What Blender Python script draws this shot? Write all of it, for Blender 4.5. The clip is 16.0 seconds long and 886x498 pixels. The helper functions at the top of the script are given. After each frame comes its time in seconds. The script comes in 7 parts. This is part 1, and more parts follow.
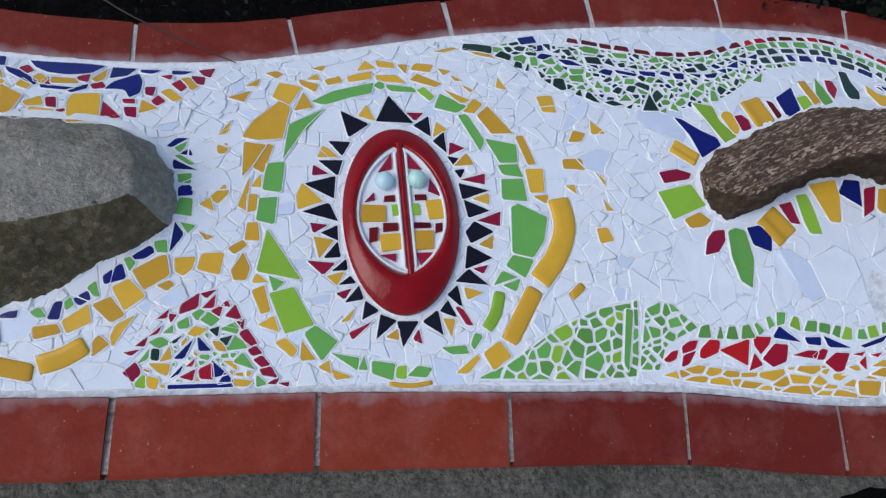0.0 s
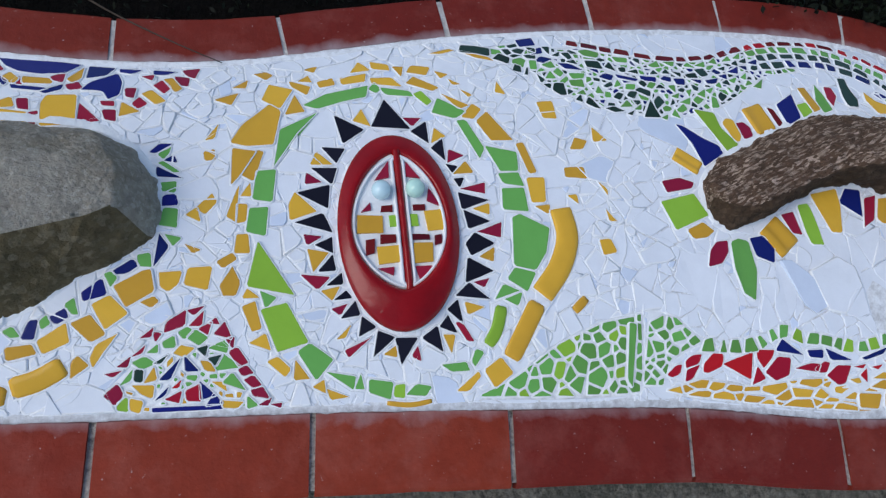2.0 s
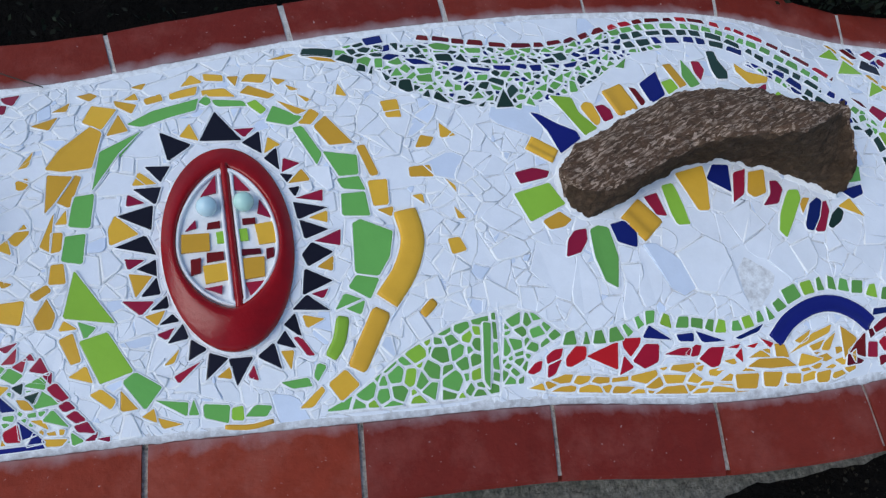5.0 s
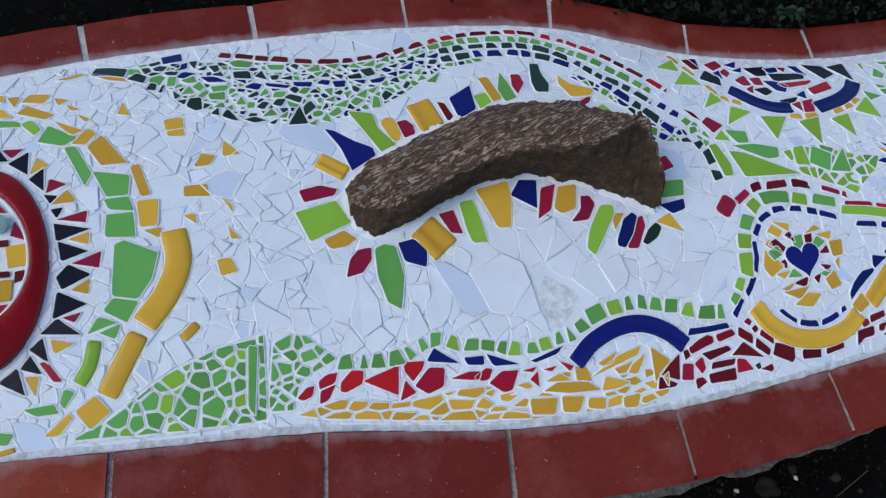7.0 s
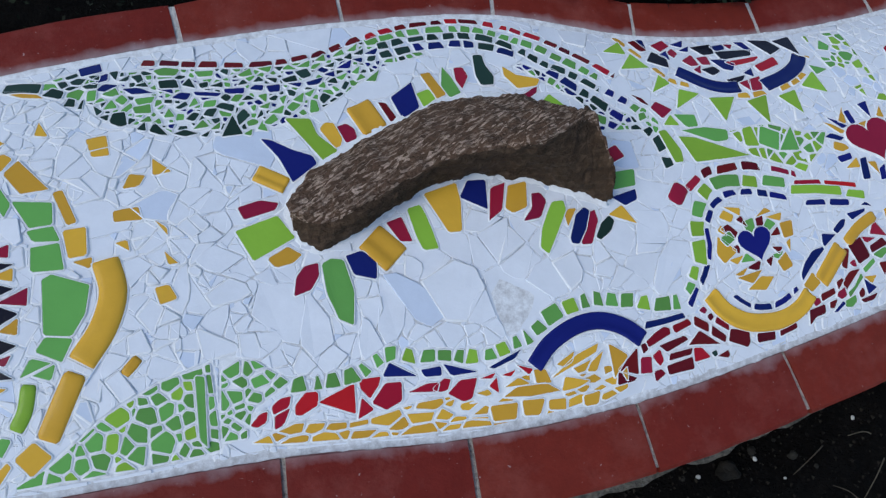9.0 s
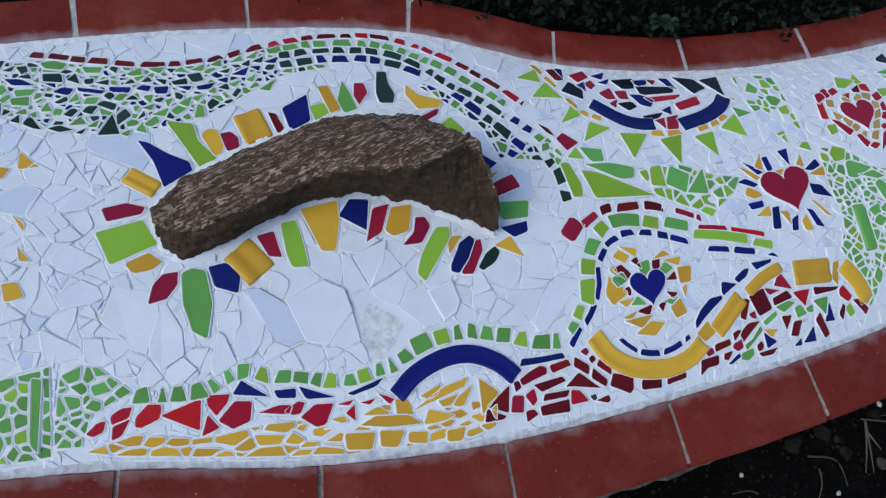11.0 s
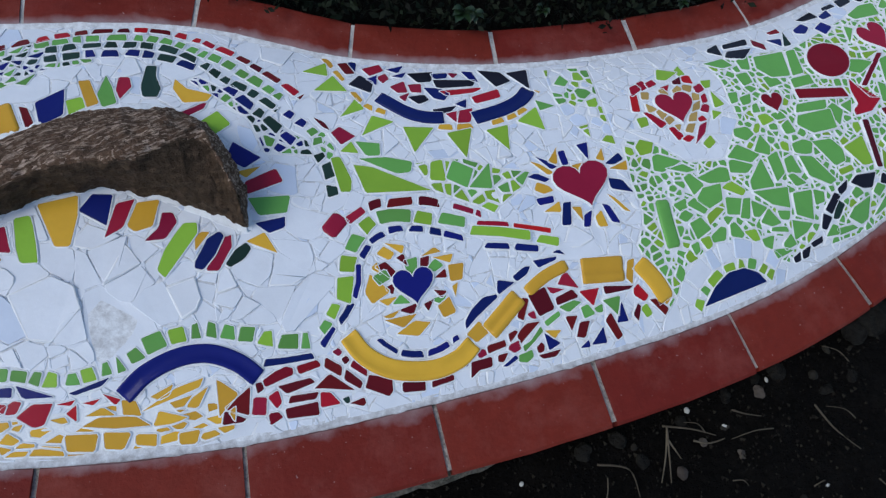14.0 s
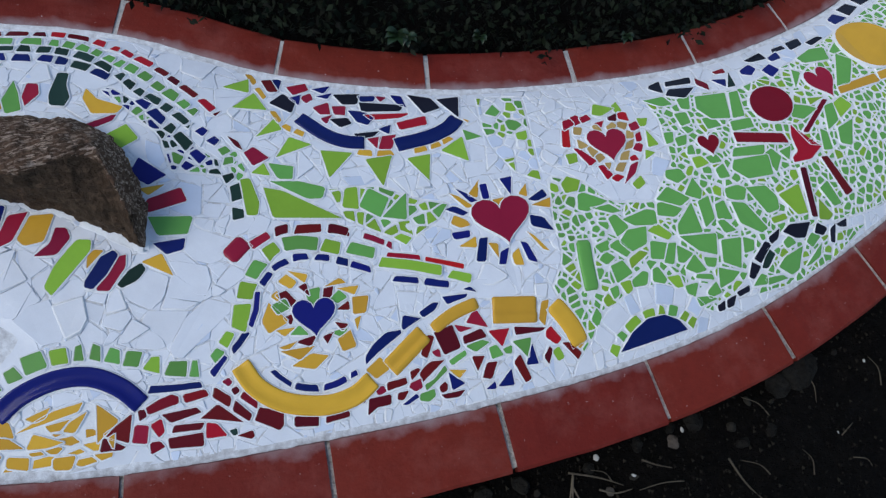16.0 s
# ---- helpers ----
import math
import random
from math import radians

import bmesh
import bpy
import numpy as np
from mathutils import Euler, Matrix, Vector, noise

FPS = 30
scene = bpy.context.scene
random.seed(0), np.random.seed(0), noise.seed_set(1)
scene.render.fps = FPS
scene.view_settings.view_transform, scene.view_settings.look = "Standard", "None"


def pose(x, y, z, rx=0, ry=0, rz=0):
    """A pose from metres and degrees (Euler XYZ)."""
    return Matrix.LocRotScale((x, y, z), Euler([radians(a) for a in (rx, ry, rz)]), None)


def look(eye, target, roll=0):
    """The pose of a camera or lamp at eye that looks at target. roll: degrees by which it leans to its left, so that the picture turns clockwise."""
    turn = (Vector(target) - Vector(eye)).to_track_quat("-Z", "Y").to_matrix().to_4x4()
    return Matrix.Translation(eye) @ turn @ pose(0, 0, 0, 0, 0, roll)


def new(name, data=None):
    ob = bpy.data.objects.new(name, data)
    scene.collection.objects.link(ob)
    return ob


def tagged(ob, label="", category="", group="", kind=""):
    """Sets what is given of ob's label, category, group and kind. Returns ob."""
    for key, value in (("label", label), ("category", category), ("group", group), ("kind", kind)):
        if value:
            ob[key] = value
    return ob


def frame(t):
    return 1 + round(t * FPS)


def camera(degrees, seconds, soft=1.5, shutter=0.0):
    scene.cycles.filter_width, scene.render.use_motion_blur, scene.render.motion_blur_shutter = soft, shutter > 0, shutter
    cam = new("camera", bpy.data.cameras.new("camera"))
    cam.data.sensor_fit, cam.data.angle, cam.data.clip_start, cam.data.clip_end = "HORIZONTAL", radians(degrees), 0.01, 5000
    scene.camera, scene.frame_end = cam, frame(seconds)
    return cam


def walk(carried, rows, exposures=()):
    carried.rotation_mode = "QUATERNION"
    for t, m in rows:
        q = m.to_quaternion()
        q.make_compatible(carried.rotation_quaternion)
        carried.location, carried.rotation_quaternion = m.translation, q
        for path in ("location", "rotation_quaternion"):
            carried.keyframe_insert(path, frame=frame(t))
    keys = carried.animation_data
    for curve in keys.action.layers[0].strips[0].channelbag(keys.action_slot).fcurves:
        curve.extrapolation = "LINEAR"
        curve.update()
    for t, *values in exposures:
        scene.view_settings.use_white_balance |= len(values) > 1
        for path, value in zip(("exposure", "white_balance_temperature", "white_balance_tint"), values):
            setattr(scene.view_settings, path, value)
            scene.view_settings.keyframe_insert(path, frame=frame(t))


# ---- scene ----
cam = camera(67.7, 16.0, soft=1.3)
PATH = [
    (0, (0.009, -0.086, 0.875), (0.347, 0.53, -0.997), 28.0),
    (0.5, (-0.009, -0.083, 0.866), (0.355, 0.557, -0.993), 28.2),
    (1, (-0.006, -0.074, 0.86), (0.427, 0.545, -0.992), 33.2),
    (1.5, (-0.01, -0.058, 0.85), (0.41, 0.546, -1.01), 33.0),
    (2, (-0.019, -0.048, 0.842), (0.4, 0.542, -1.022), 34.3),
    (2.5, (-0.013, -0.043, 0.84), (0.397, 0.525, -1.033), 34.0),
    (3, (-0.017, -0.036, 0.838), (0.382, 0.526, -1.04), 32.8),
    (5.5, (0.273, -0.053, 0.864), (0.702, 0.55, -0.994), 29.1),
    (6, (0.361, -0.059, 0.87), (0.773, 0.571, -0.983), 26.3),
    (6.5, (0.456, -0.067, 0.868), (0.854, 0.588, -0.98), 23.7),
    (7, (0.512, -0.079, 0.88), (0.879, 0.571, -0.975), 23.6),
    (7.5, (0.533, -0.067, 0.882), (0.96, 0.548, -0.972), 26.3),
    (8, (0.521, -0.036, 0.876), (0.971, 0.536, -0.988), 27.6),
    (10.5, (0.658, -0.011, 0.884), (1.129, 0.509, -0.989), 35.0),
    (11, (0.727, -0.023, 0.891), (1.161, 0.541, -0.979), 32.3),
    (11.5, (0.818, -0.048, 0.909), (1.258, 0.53, -0.954), 34.3),
    (12, (0.848, -0.032, 0.917), (1.281, 0.486, -0.966), 33.2),
    (12.5, (0.85, -0.014, 0.907), (1.288, 0.474, -0.982), 32.7),
    (13, (0.906, -0.034, 0.903), (1.277, 0.469, -0.996), 28.7),
    (13.5, (1.008, -0.076, 0.905), (1.339, 0.474, -0.989), 23.9),
    (14, (1.093, -0.077, 0.916), (1.464, 0.531, -0.953), 26.4),
    (14.5, (1.161, -0.081, 0.92), (1.499, 0.596, -0.932), 26.0),
    (15, (1.201, -0.089, 0.933), (1.518, 0.596, -0.919), 26.0),
    (15.5, (1.219, -0.073, 0.926), (1.559, 0.553, -0.943), 28.3),
    (16, (1.222, -0.036, 0.926), (1.601, 0.573, -0.941), 30.2),
]
EXPOSURES = [(0, 0.07, 6500, 10), (3, 0.07, 6380, 8), (5.4, 0.06, 6280, 7), (6.2, -0.03, 6230, 7), (10.5, -0.06, 6230, 7), (16, -0.07, 6380, 8)]
walk(cam, [(t, look(eye, target, roll)) for t, eye, target, roll in PATH], EXPOSURES)

# ---- world and light ----
world = bpy.data.worlds.new("overcast_sky")
scene.world = world
world.use_nodes = True
wt = world.node_tree
sky = wt.nodes.new("ShaderNodeTexSky")
sky.sky_type, sky.sun_disc = "NISHITA", False
sky.sun_elevation, sky.sun_rotation = radians(47), radians(-100)
wt.links.new(sky.outputs["Color"], wt.nodes["Background"].inputs["Color"])
wt.nodes["Background"].inputs["Strength"].default_value = 0.15
sun = new("sun", bpy.data.lights.new("sun", "SUN"))
sun.data.energy, sun.data.angle, sun.data.color = 1.35, radians(38), (1.0, 0.97, 0.93)
sun.matrix_world = look((-2.2, -0.4, 2.4), (0.0, 0.0, 0.0))


# ---- materials ----
def material(name, colour, rough=0.5, grain=0.0, grain_scale=60.0, stain=None, stain_amount=0.0, stain_scale=6.0,
             bump=0.0, bump_scale=90.0, vary=0.0, island=False, coat=0.0, spec=0.5, distort=0.0):
    """Principled surface: base colour, fine grain, larger stains, bump and a shift of value from piece to piece."""
    m = bpy.data.materials.new(name)
    m.use_nodes = True
    nt, b = m.node_tree, m.node_tree.nodes["Principled BSDF"]
    link, add = nt.links.new, nt.nodes.new
    tc = add("ShaderNodeTexCoord")
    geo = add("ShaderNodeNewGeometry")
    col = add("ShaderNodeRGB")
    col.outputs[0].default_value = (*colour, 1)
    out = col.outputs[0]

    def noise_at(scale, detail, rough_n=0.6):
        n = add("ShaderNodeTexNoise")
        n.inputs["Scale"].default_value, n.inputs["Detail"].default_value = scale, detail
        n.inputs["Roughness"].default_value, n.inputs["Distortion"].default_value = rough_n, distort
        link(geo.outputs["Position"], n.inputs["Vector"])
        return n.outputs["Fac"]

    def ramp(fac, lo, hi, a, c):
        r = add("ShaderNodeMapRange")
        r.inputs["From Min"].default_value, r.inputs["From Max"].default_value = lo, hi
        r.inputs["To Min"].default_value, r.inputs["To Max"].default_value = a, c
        link(fac, r.inputs["Value"])
        return r.outputs[0]

    if vary:
        if island:
            rnd = geo.outputs["Random Per Island"]
        else:
            rnd = add("ShaderNodeObjectInfo").outputs["Random"]
        h = add("ShaderNodeHueSaturation")
        link(ramp(rnd, 0, 1, 1 - vary, 1 + vary), h.inputs["Value"])
        link(ramp(rnd, 0, 1, 0.5 - vary * 0.025, 0.5 + vary * 0.025), h.inputs["Hue"])
        link(out, h.inputs["Color"])
        out = h.outputs[0]
    if grain:
        h = add("ShaderNodeHueSaturation")
        link(ramp(noise_at(grain_scale, 6), 0.25, 0.75, 1 - grain, 1 + grain), h.inputs["Value"])
        link(out, h.inputs["Color"])
        out = h.outputs[0]
    if stain:
        mx = add("ShaderNodeMix")
        mx.data_type = "RGBA"
        mx.inputs["B"].default_value = (*stain, 1)
        link(out, mx.inputs["A"])
        link(ramp(noise_at(stain_scale, 8, 0.7), 0.48, 0.72, 0, stain_amount), mx.inputs["Factor"])
        out = mx.outputs["Result"]
    link(out, b.inputs["Base Color"])
    link(ramp(noise_at(25, 4), 0.3, 0.7, max(0.02, rough - 0.07), rough + 0.07), b.inputs["Roughness"])
    b.inputs["Specular IOR Level"].default_value = spec
    b.inputs["Coat Weight"].default_value, b.inputs["Coat Roughness"].default_value = coat, 0.06
    if bump:
        bp = add("ShaderNodeBump")
        bp.inputs["Strength"].default_value, bp.inputs["Distance"].default_value = 1.0, bump
        link(noise_at(bump_scale, 8, 0.65), bp.inputs["Height"])
        link(bp.outputs[0], b.inputs["Normal"])
    return m


def glaze(name, colour, vary=0.14, rough=0.16, spec=0.15, **more):
    return material(name, colour, rough=rough, vary=vary, grain=0.05, grain_scale=30, bump=0.0006, bump_scale=35, spec=spec, **more)


GLAZE = {
    "white": glaze("white_glaze", (0.74, 0.77, 0.815), 0.06, spec=0.25, stain=(0.66, 0.69, 0.76), stain_amount=0.25, stain_scale=14),
    "pale": glaze("pale_blue_glaze", (0.62, 0.69, 0.81), 0.06, spec=0.25),
    "green": glaze("green_glaze", (0.135, 0.350, 0.080), 0.22),
    "lime": glaze("lime_glaze", (0.25, 0.45, 0.048), 0.14),
    "yellow": glaze("ochre_glaze", (0.64, 0.36, 0.040), 0.14),
    "tan": glaze("dull_tan_glaze", (0.46, 0.31, 0.10), 0.12),
    "blue": glaze("cobalt_glaze", (0.009, 0.016, 0.135), 0.25),
    "black": glaze("black_glaze", (0.012, 0.012, 0.022), 0.2),
    "dark": glaze("bottle_green_glaze", (0.02, 0.045, 0.035), 0.3),
    "crimson": glaze("crimson_glaze", (0.28, 0.014, 0.042), 0.2),
    "red": glaze("red_glaze", (0.40, 0.012, 0.026), 0.2),
    "ruby": glaze("ruby_glaze", (0.20, 0.008, 0.018), 0.15),
    "maroon": glaze("maroon_glaze", (0.12, 0.009, 0.014), 0.3),
}
GROUT = material("white_grout", (0.79, 0.81, 0.825), 0.8, grain=0.05, grain_scale=180, stain=(0.58, 0.58, 0.59), stain_amount=0.35,
                 stain_scale=30, bump=0.0013, bump_scale=110)
TERRACOTTA = material("terracotta", (0.158, 0.0195, 0.0125), 0.6, grain=0.12, grain_scale=40, stain=(0.32, 0.11, 0.088), stain_amount=0.3,
                      stain_scale=11, bump=0.0012, bump_scale=120, vary=0.08, spec=0.12)
# front-left rim tiles: more orange clay, also brightened for the stronger light there
TERRACOTTA_ORANGE_LIT = material("lit_orange_terracotta", (0.225, 0.031, 0.0155), 0.6, grain=0.12, grain_scale=40, stain=(0.36, 0.13, 0.10), stain_amount=0.3,
                             stain_scale=11, bump=0.0012, bump_scale=120, vary=0.08, spec=0.12)
MORTAR = material("old_mortar", (0.46, 0.42, 0.37), 0.9, grain=0.4, grain_scale=170, stain=(0.035, 0.03, 0.027), stain_amount=0.9,
                  stain_scale=95, bump=0.006, bump_scale=200)
MORTAR_PALE = material("pale_mortar", (0.55, 0.53, 0.50), 0.9, grain=0.25, grain_scale=170, stain=(0.2, 0.18, 0.16), stain_amount=0.6,
                       stain_scale=30, bump=0.004, bump_scale=200)
CONCRETE = material("rough_concrete", (0.17, 0.16, 0.135), 0.9, spec=0.1, grain=0.7, grain_scale=150, stain=(0.05, 0.06, 0.045), stain_amount=0.8,
                    stain_scale=12, bump=0.02, bump_scale=60)
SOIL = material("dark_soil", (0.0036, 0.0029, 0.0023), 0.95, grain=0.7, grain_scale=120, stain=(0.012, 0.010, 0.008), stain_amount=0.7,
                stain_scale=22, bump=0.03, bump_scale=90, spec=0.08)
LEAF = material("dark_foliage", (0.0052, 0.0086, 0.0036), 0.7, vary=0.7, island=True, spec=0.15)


def add_film(m, name, colour, scale, lo, hi, most):
    """A thin film of another stuff over a surface, as far as the attribute reaches, broken up by noise."""
    nt = m.node_tree
    b = nt.nodes["Principled BSDF"]
    old = b.inputs["Base Color"].links[0].from_socket
    at, nz, geo = nt.nodes.new("ShaderNodeAttribute"), nt.nodes.new("ShaderNodeTexNoise"), nt.nodes.new("ShaderNodeNewGeometry")
    at.attribute_name = name
    nz.inputs["Scale"].default_value, nz.inputs["Detail"].default_value, nz.inputs["Roughness"].default_value = scale, 6, 0.65
    nt.links.new(geo.outputs["Position"], nz.inputs["Vector"])
    add, r, mx = nt.nodes.new("ShaderNodeMath"), nt.nodes.new("ShaderNodeMapRange"), nt.nodes.new("ShaderNodeMix")
    nt.links.new(at.outputs["Fac"], add.inputs[0])
    nt.links.new(nz.outputs["Fac"], add.inputs[1])
    r.inputs["From Min"].default_value, r.inputs["From Max"].default_value, r.inputs["To Max"].default_value = lo, hi, most
    nt.links.new(add.outputs[0], r.inputs["Value"])
    mx.data_type = "RGBA"
    mx.inputs["B"].default_value = (*colour, 1)
    nt.links.new(old, mx.inputs["A"])
    nt.links.new(r.outputs[0], mx.inputs["Factor"])
    nt.links.new(mx.outputs["Result"], b.inputs["Base Color"])


for tint, glazed in GLAZE.items():
    if tint not in ("white", "pale"):
        add_film(glazed, "grout_film", (0.85, 0.86, 0.88), 95, 0.95, 1.35, 0.85)
# grime along the rims, plus painted crack shade in the white joints
add_film(GROUT, "edge_dirt_joint_shade", (0.20, 0.175, 0.165), 80, 0.92, 1.4, 0.8)


def add_smear(m, name, colour):
    """A film of grout wiped over the clay, as far as the attribute reaches, broken up by noise."""
    nt = m.node_tree
    b = nt.nodes["Principled BSDF"]
    old = b.inputs["Base Color"].links[0].from_socket
    at, nz, geo = nt.nodes.new("ShaderNodeAttribute"), nt.nodes.new("ShaderNodeTexNoise"), nt.nodes.new("ShaderNodeNewGeometry")
    at.attribute_name = name
    nz.inputs["Scale"].default_value, nz.inputs["Detail"].default_value = 26, 8
    nt.links.new(geo.outputs["Position"], nz.inputs["Vector"])
    add, r, mx = nt.nodes.new("ShaderNodeMath"), nt.nodes.new("ShaderNodeMapRange"), nt.nodes.new("ShaderNodeMix")
    nt.links.new(at.outputs["Fac"], add.inputs[0])
    nt.links.new(nz.outputs["Fac"], add.inputs[1])
    r.inputs["From Min"].default_value, r.inputs["From Max"].default_value, r.inputs["To Max"].default_value = 0.95, 1.75, 0.62
    nt.links.new(add.outputs[0], r.inputs["Value"])
    mx.data_type = "RGBA"
    mx.inputs["B"].default_value = (*colour, 1)
    nt.links.new(old, mx.inputs["A"])
    nt.links.new(r.outputs[0], mx.inputs["Factor"])
    # fine pale specks of dried grout and dust
    sp, sr, sm = nt.nodes.new("ShaderNodeTexNoise"), nt.nodes.new("ShaderNodeMapRange"), nt.nodes.new("ShaderNodeMix")
    sp.inputs["Scale"].default_value, sp.inputs["Detail"].default_value = 170, 3
    nt.links.new(geo.outputs["Position"], sp.inputs["Vector"])
    sr.inputs["From Min"].default_value, sr.inputs["From Max"].default_value, sr.inputs["To Max"].default_value = 0.70, 0.78, 0.55
    nt.links.new(sp.outputs["Fac"], sr.inputs["Value"])
    sm.data_type = "RGBA"
    sm.inputs["B"].default_value = (0.5, 0.42, 0.4, 1)
    nt.links.new(mx.outputs["Result"], sm.inputs["A"])
    nt.links.new(sr.outputs[0], sm.inputs["Factor"])
    nt.links.new(sm.outputs["Result"], b.inputs["Base Color"])


for clay in (TERRACOTTA, TERRACOTTA_ORANGE_LIT):
    add_smear(clay, "grout_haze", (0.55, 0.52, 0.54))


def rock(name, dark, light, scale, amount, bump, moss, streak=1.0, turn=0.0):
    """Broken stone: dark body, pale flakes of uneven size, deep fine relief."""
    m = material(name, dark, 0.8, grain=0.35, grain_scale=scale * 0.6, bump=bump, bump_scale=scale, spec=0.2,
                 stain=moss, stain_amount=0.8, stain_scale=9 if streak == 1.0 else 42)
    nt = m.node_tree
    b = nt.nodes["Principled BSDF"]
    old = b.inputs["Base Color"].links[0].from_socket
    geo, v, n, r, mx = (nt.nodes.new("ShaderNode" + k) for k in ("NewGeometry", "TexVoronoi", "TexNoise", "MapRange", "Mix"))
    n.inputs["Scale"].default_value, n.inputs["Detail"].default_value, n.inputs["Roughness"].default_value = scale * 1.3, 8, 0.75
    v.inputs["Scale"].default_value = scale * 1.6
    bed = nt.nodes.new("ShaderNodeMapping")
    bed.vector_type = "TEXTURE"
    bed.inputs["Rotation"].default_value, bed.inputs["Scale"].default_value = (0, 0, radians(turn)), (streak, 1, 1)
    nt.links.new(geo.outputs["Position"], bed.inputs["Vector"])
    nt.links.new(bed.outputs[0], n.inputs["Vector"])
    nt.links.new(bed.outputs[0], v.inputs["Vector"])
    mul = nt.nodes.new("ShaderNodeMath")
    mul.operation = "MULTIPLY"
    nt.links.new(n.outputs["Fac"], mul.inputs[0])
    nt.links.new(v.outputs["Color"], mul.inputs[1])
    r.inputs["From Min"].default_value, r.inputs["From Max"].default_value, r.inputs["To Max"].default_value = 0.26, 0.5, amount
    nt.links.new(mul.outputs[0], r.inputs["Value"])
    mx.data_type = "RGBA"
    mx.inputs["B"].default_value = (*light, 1)
    nt.links.new(old, mx.inputs["A"])
    nt.links.new(r.outputs[0], mx.inputs["Factor"])
    nt.links.new(mx.outputs["Result"], b.inputs["Base Color"])
    return m


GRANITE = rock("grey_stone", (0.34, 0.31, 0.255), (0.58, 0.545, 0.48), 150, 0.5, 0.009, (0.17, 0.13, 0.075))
# olive crust of the near flank; its dark tone also carries the flank's shade
GRANITE_CRUST_SHADED = rock("olive_weathered_crust_shaded", (0.125, 0.098, 0.052), (0.25, 0.21, 0.14), 80, 0.6, 0.008, (0.045, 0.04, 0.018))
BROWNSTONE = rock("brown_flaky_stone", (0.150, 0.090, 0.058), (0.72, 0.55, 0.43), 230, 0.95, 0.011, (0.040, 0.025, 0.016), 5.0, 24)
# flank crust, darkened so that shade is part of its colour
BROWN_CRUST_SHADED = rock("smooth_brown_crust_shaded", (0.060, 0.038, 0.023), (0.16, 0.105, 0.07), 110, 0.5, 0.008, (0.042, 0.025, 0.014), 2.5, 15)


# ---- shape of the wall's top ----
def curve_at(keys):
    """A smooth function of x through (x, y) keys."""
    ks = list(keys)

    def f(x):
        i = max(0, min(len(ks) - 2, sum(1 for k in ks[1:-1] if k[0] <= x)))
        (x1, y1), (x2, y2) = ks[i], ks[i + 1]
        x0, y0 = ks[i - 1] if i > 0 else (2 * x1 - x2, 2 * y1 - y2)
        x3, y3 = ks[i + 2] if i + 2 < len(ks) else (2 * x2 - x1, 2 * y2 - y1)
        s, d = (x - x1) / (x2 - x1), x2 - x1
        m1, m2 = (y2 - y0) / (x2 - x0) * d, (y3 - y1) / (x3 - x1) * d
        if s < 0 or s > 1:
            return (y1 + m1 * s) if s < 0 else (y2 + m2 * (s - 1))
        return y1 * (2 * s**3 - 3 * s**2 + 1) + m1 * (s**3 - 2 * s**2 + s) + y2 * (3 * s**2 - 2 * s**3) + m2 * (s**3 - s**2)
    return f


X0, X1 = -0.95, 2.62
front_in = curve_at([(-0.95, 0.03), (-0.37, 0.014), (-0.25, 0.012), (0.0, 0.012), (0.25, 0.007), (0.505, 0.0), (0.74, -0.024), (0.985, -0.024),
                     (1.235, 0.004), (1.475, 0.042), (1.71, 0.095), (1.91, 0.166), (2.106, 0.267), (2.3, 0.39), (2.62, 0.64)])
back_in = curve_at([(-0.95, 0.52), (-0.445, 0.475), (-0.275, 0.47), (-0.136, 0.481), (-0.04, 0.499), (0.20, 0.552), (0.44, 0.587), (0.677, 0.606),
                    (0.92, 0.602), (1.16, 0.545), (1.405, 0.532), (1.66, 0.559), (1.9, 0.612), (2.108, 0.699), (2.24, 0.777), (2.62, 1.06)])


def top(x, y):
    """Height of the grout bed: a shallow vault between the two rims."""
    f, b = front_in(x), back_in(x)
    s = (y - f) / (b - f)
    return -0.001 + 0.043 * (1 - min(1.0, abs(2 * s - 1)) ** 2.5)


# ---- builders ----
def mesh_from(name, verts, faces, mat, smooth=False):
    me = bpy.data.meshes.new(name)
    me.from_pydata(verts, [], faces)
    me.materials.append(mat)
    if smooth:
        me.shade_smooth()
    return me


def part(name, data, parent, label=""):
    ob = new(name, data)
    ob.parent = parent
    return tagged(ob, label) if label else ob


def from_bm(name, bm, mat, smooth=False):
    me = bpy.data.meshes.new(name)
    bmesh.ops.recalc_face_normals(bm, faces=bm.faces)
    bm.to_mesh(me)
    bm.free()
    me.materials.append(mat)
    if smooth:
        me.shade_smooth()
    return me


wall = tagged(new("mosaic_wall"), "low serpentine garden wall topped with white and coloured broken-tile mosaic", "wall")

# grout bed, vaulted
rows_n, cols_n = 48, 900
vs, fs = [], []
for i in range(cols_n + 1):
    x = X0 + (X1 - X0) * i / cols_n
    f, b = front_in(x) - 0.004, back_in(x) + 0.004
    for j in range(rows_n + 1):
        y = f + (b - f) * (j - 1) / (rows_n - 2)
        edge = min(j, rows_n - j)
        if edge == 0:
            # a thin smear of grout that laps over the rim tiles
            lap = 0.0016 + 0.0022 * max(0.0, noise.noise((x * 35, j, 0))) + 0.0008 * noise.noise((x * 110, j, 4))
            vs.append((x, f - lap if j == 0 else b + lap * 0.9 + 0.001, 0.0010))
            continue
        if edge == 1:
            vs.append((x, y, 0.0004 + 0.0008 * noise.noise((x * 40, j, 9))))
            continue
        vs.append((x, y, top(x, y) + noise.noise((x * 30, y * 30, 1)) * 0.0004 + (noise.noise((x * 30, y * 30, 3)) * 0.0006 if edge < 4 else 0)))
for i in range(cols_n):
    for j in range(rows_n):
        a = i * (rows_n + 1) + j
        fs.append((a, a + rows_n + 1, a + rows_n + 2, a + 1))
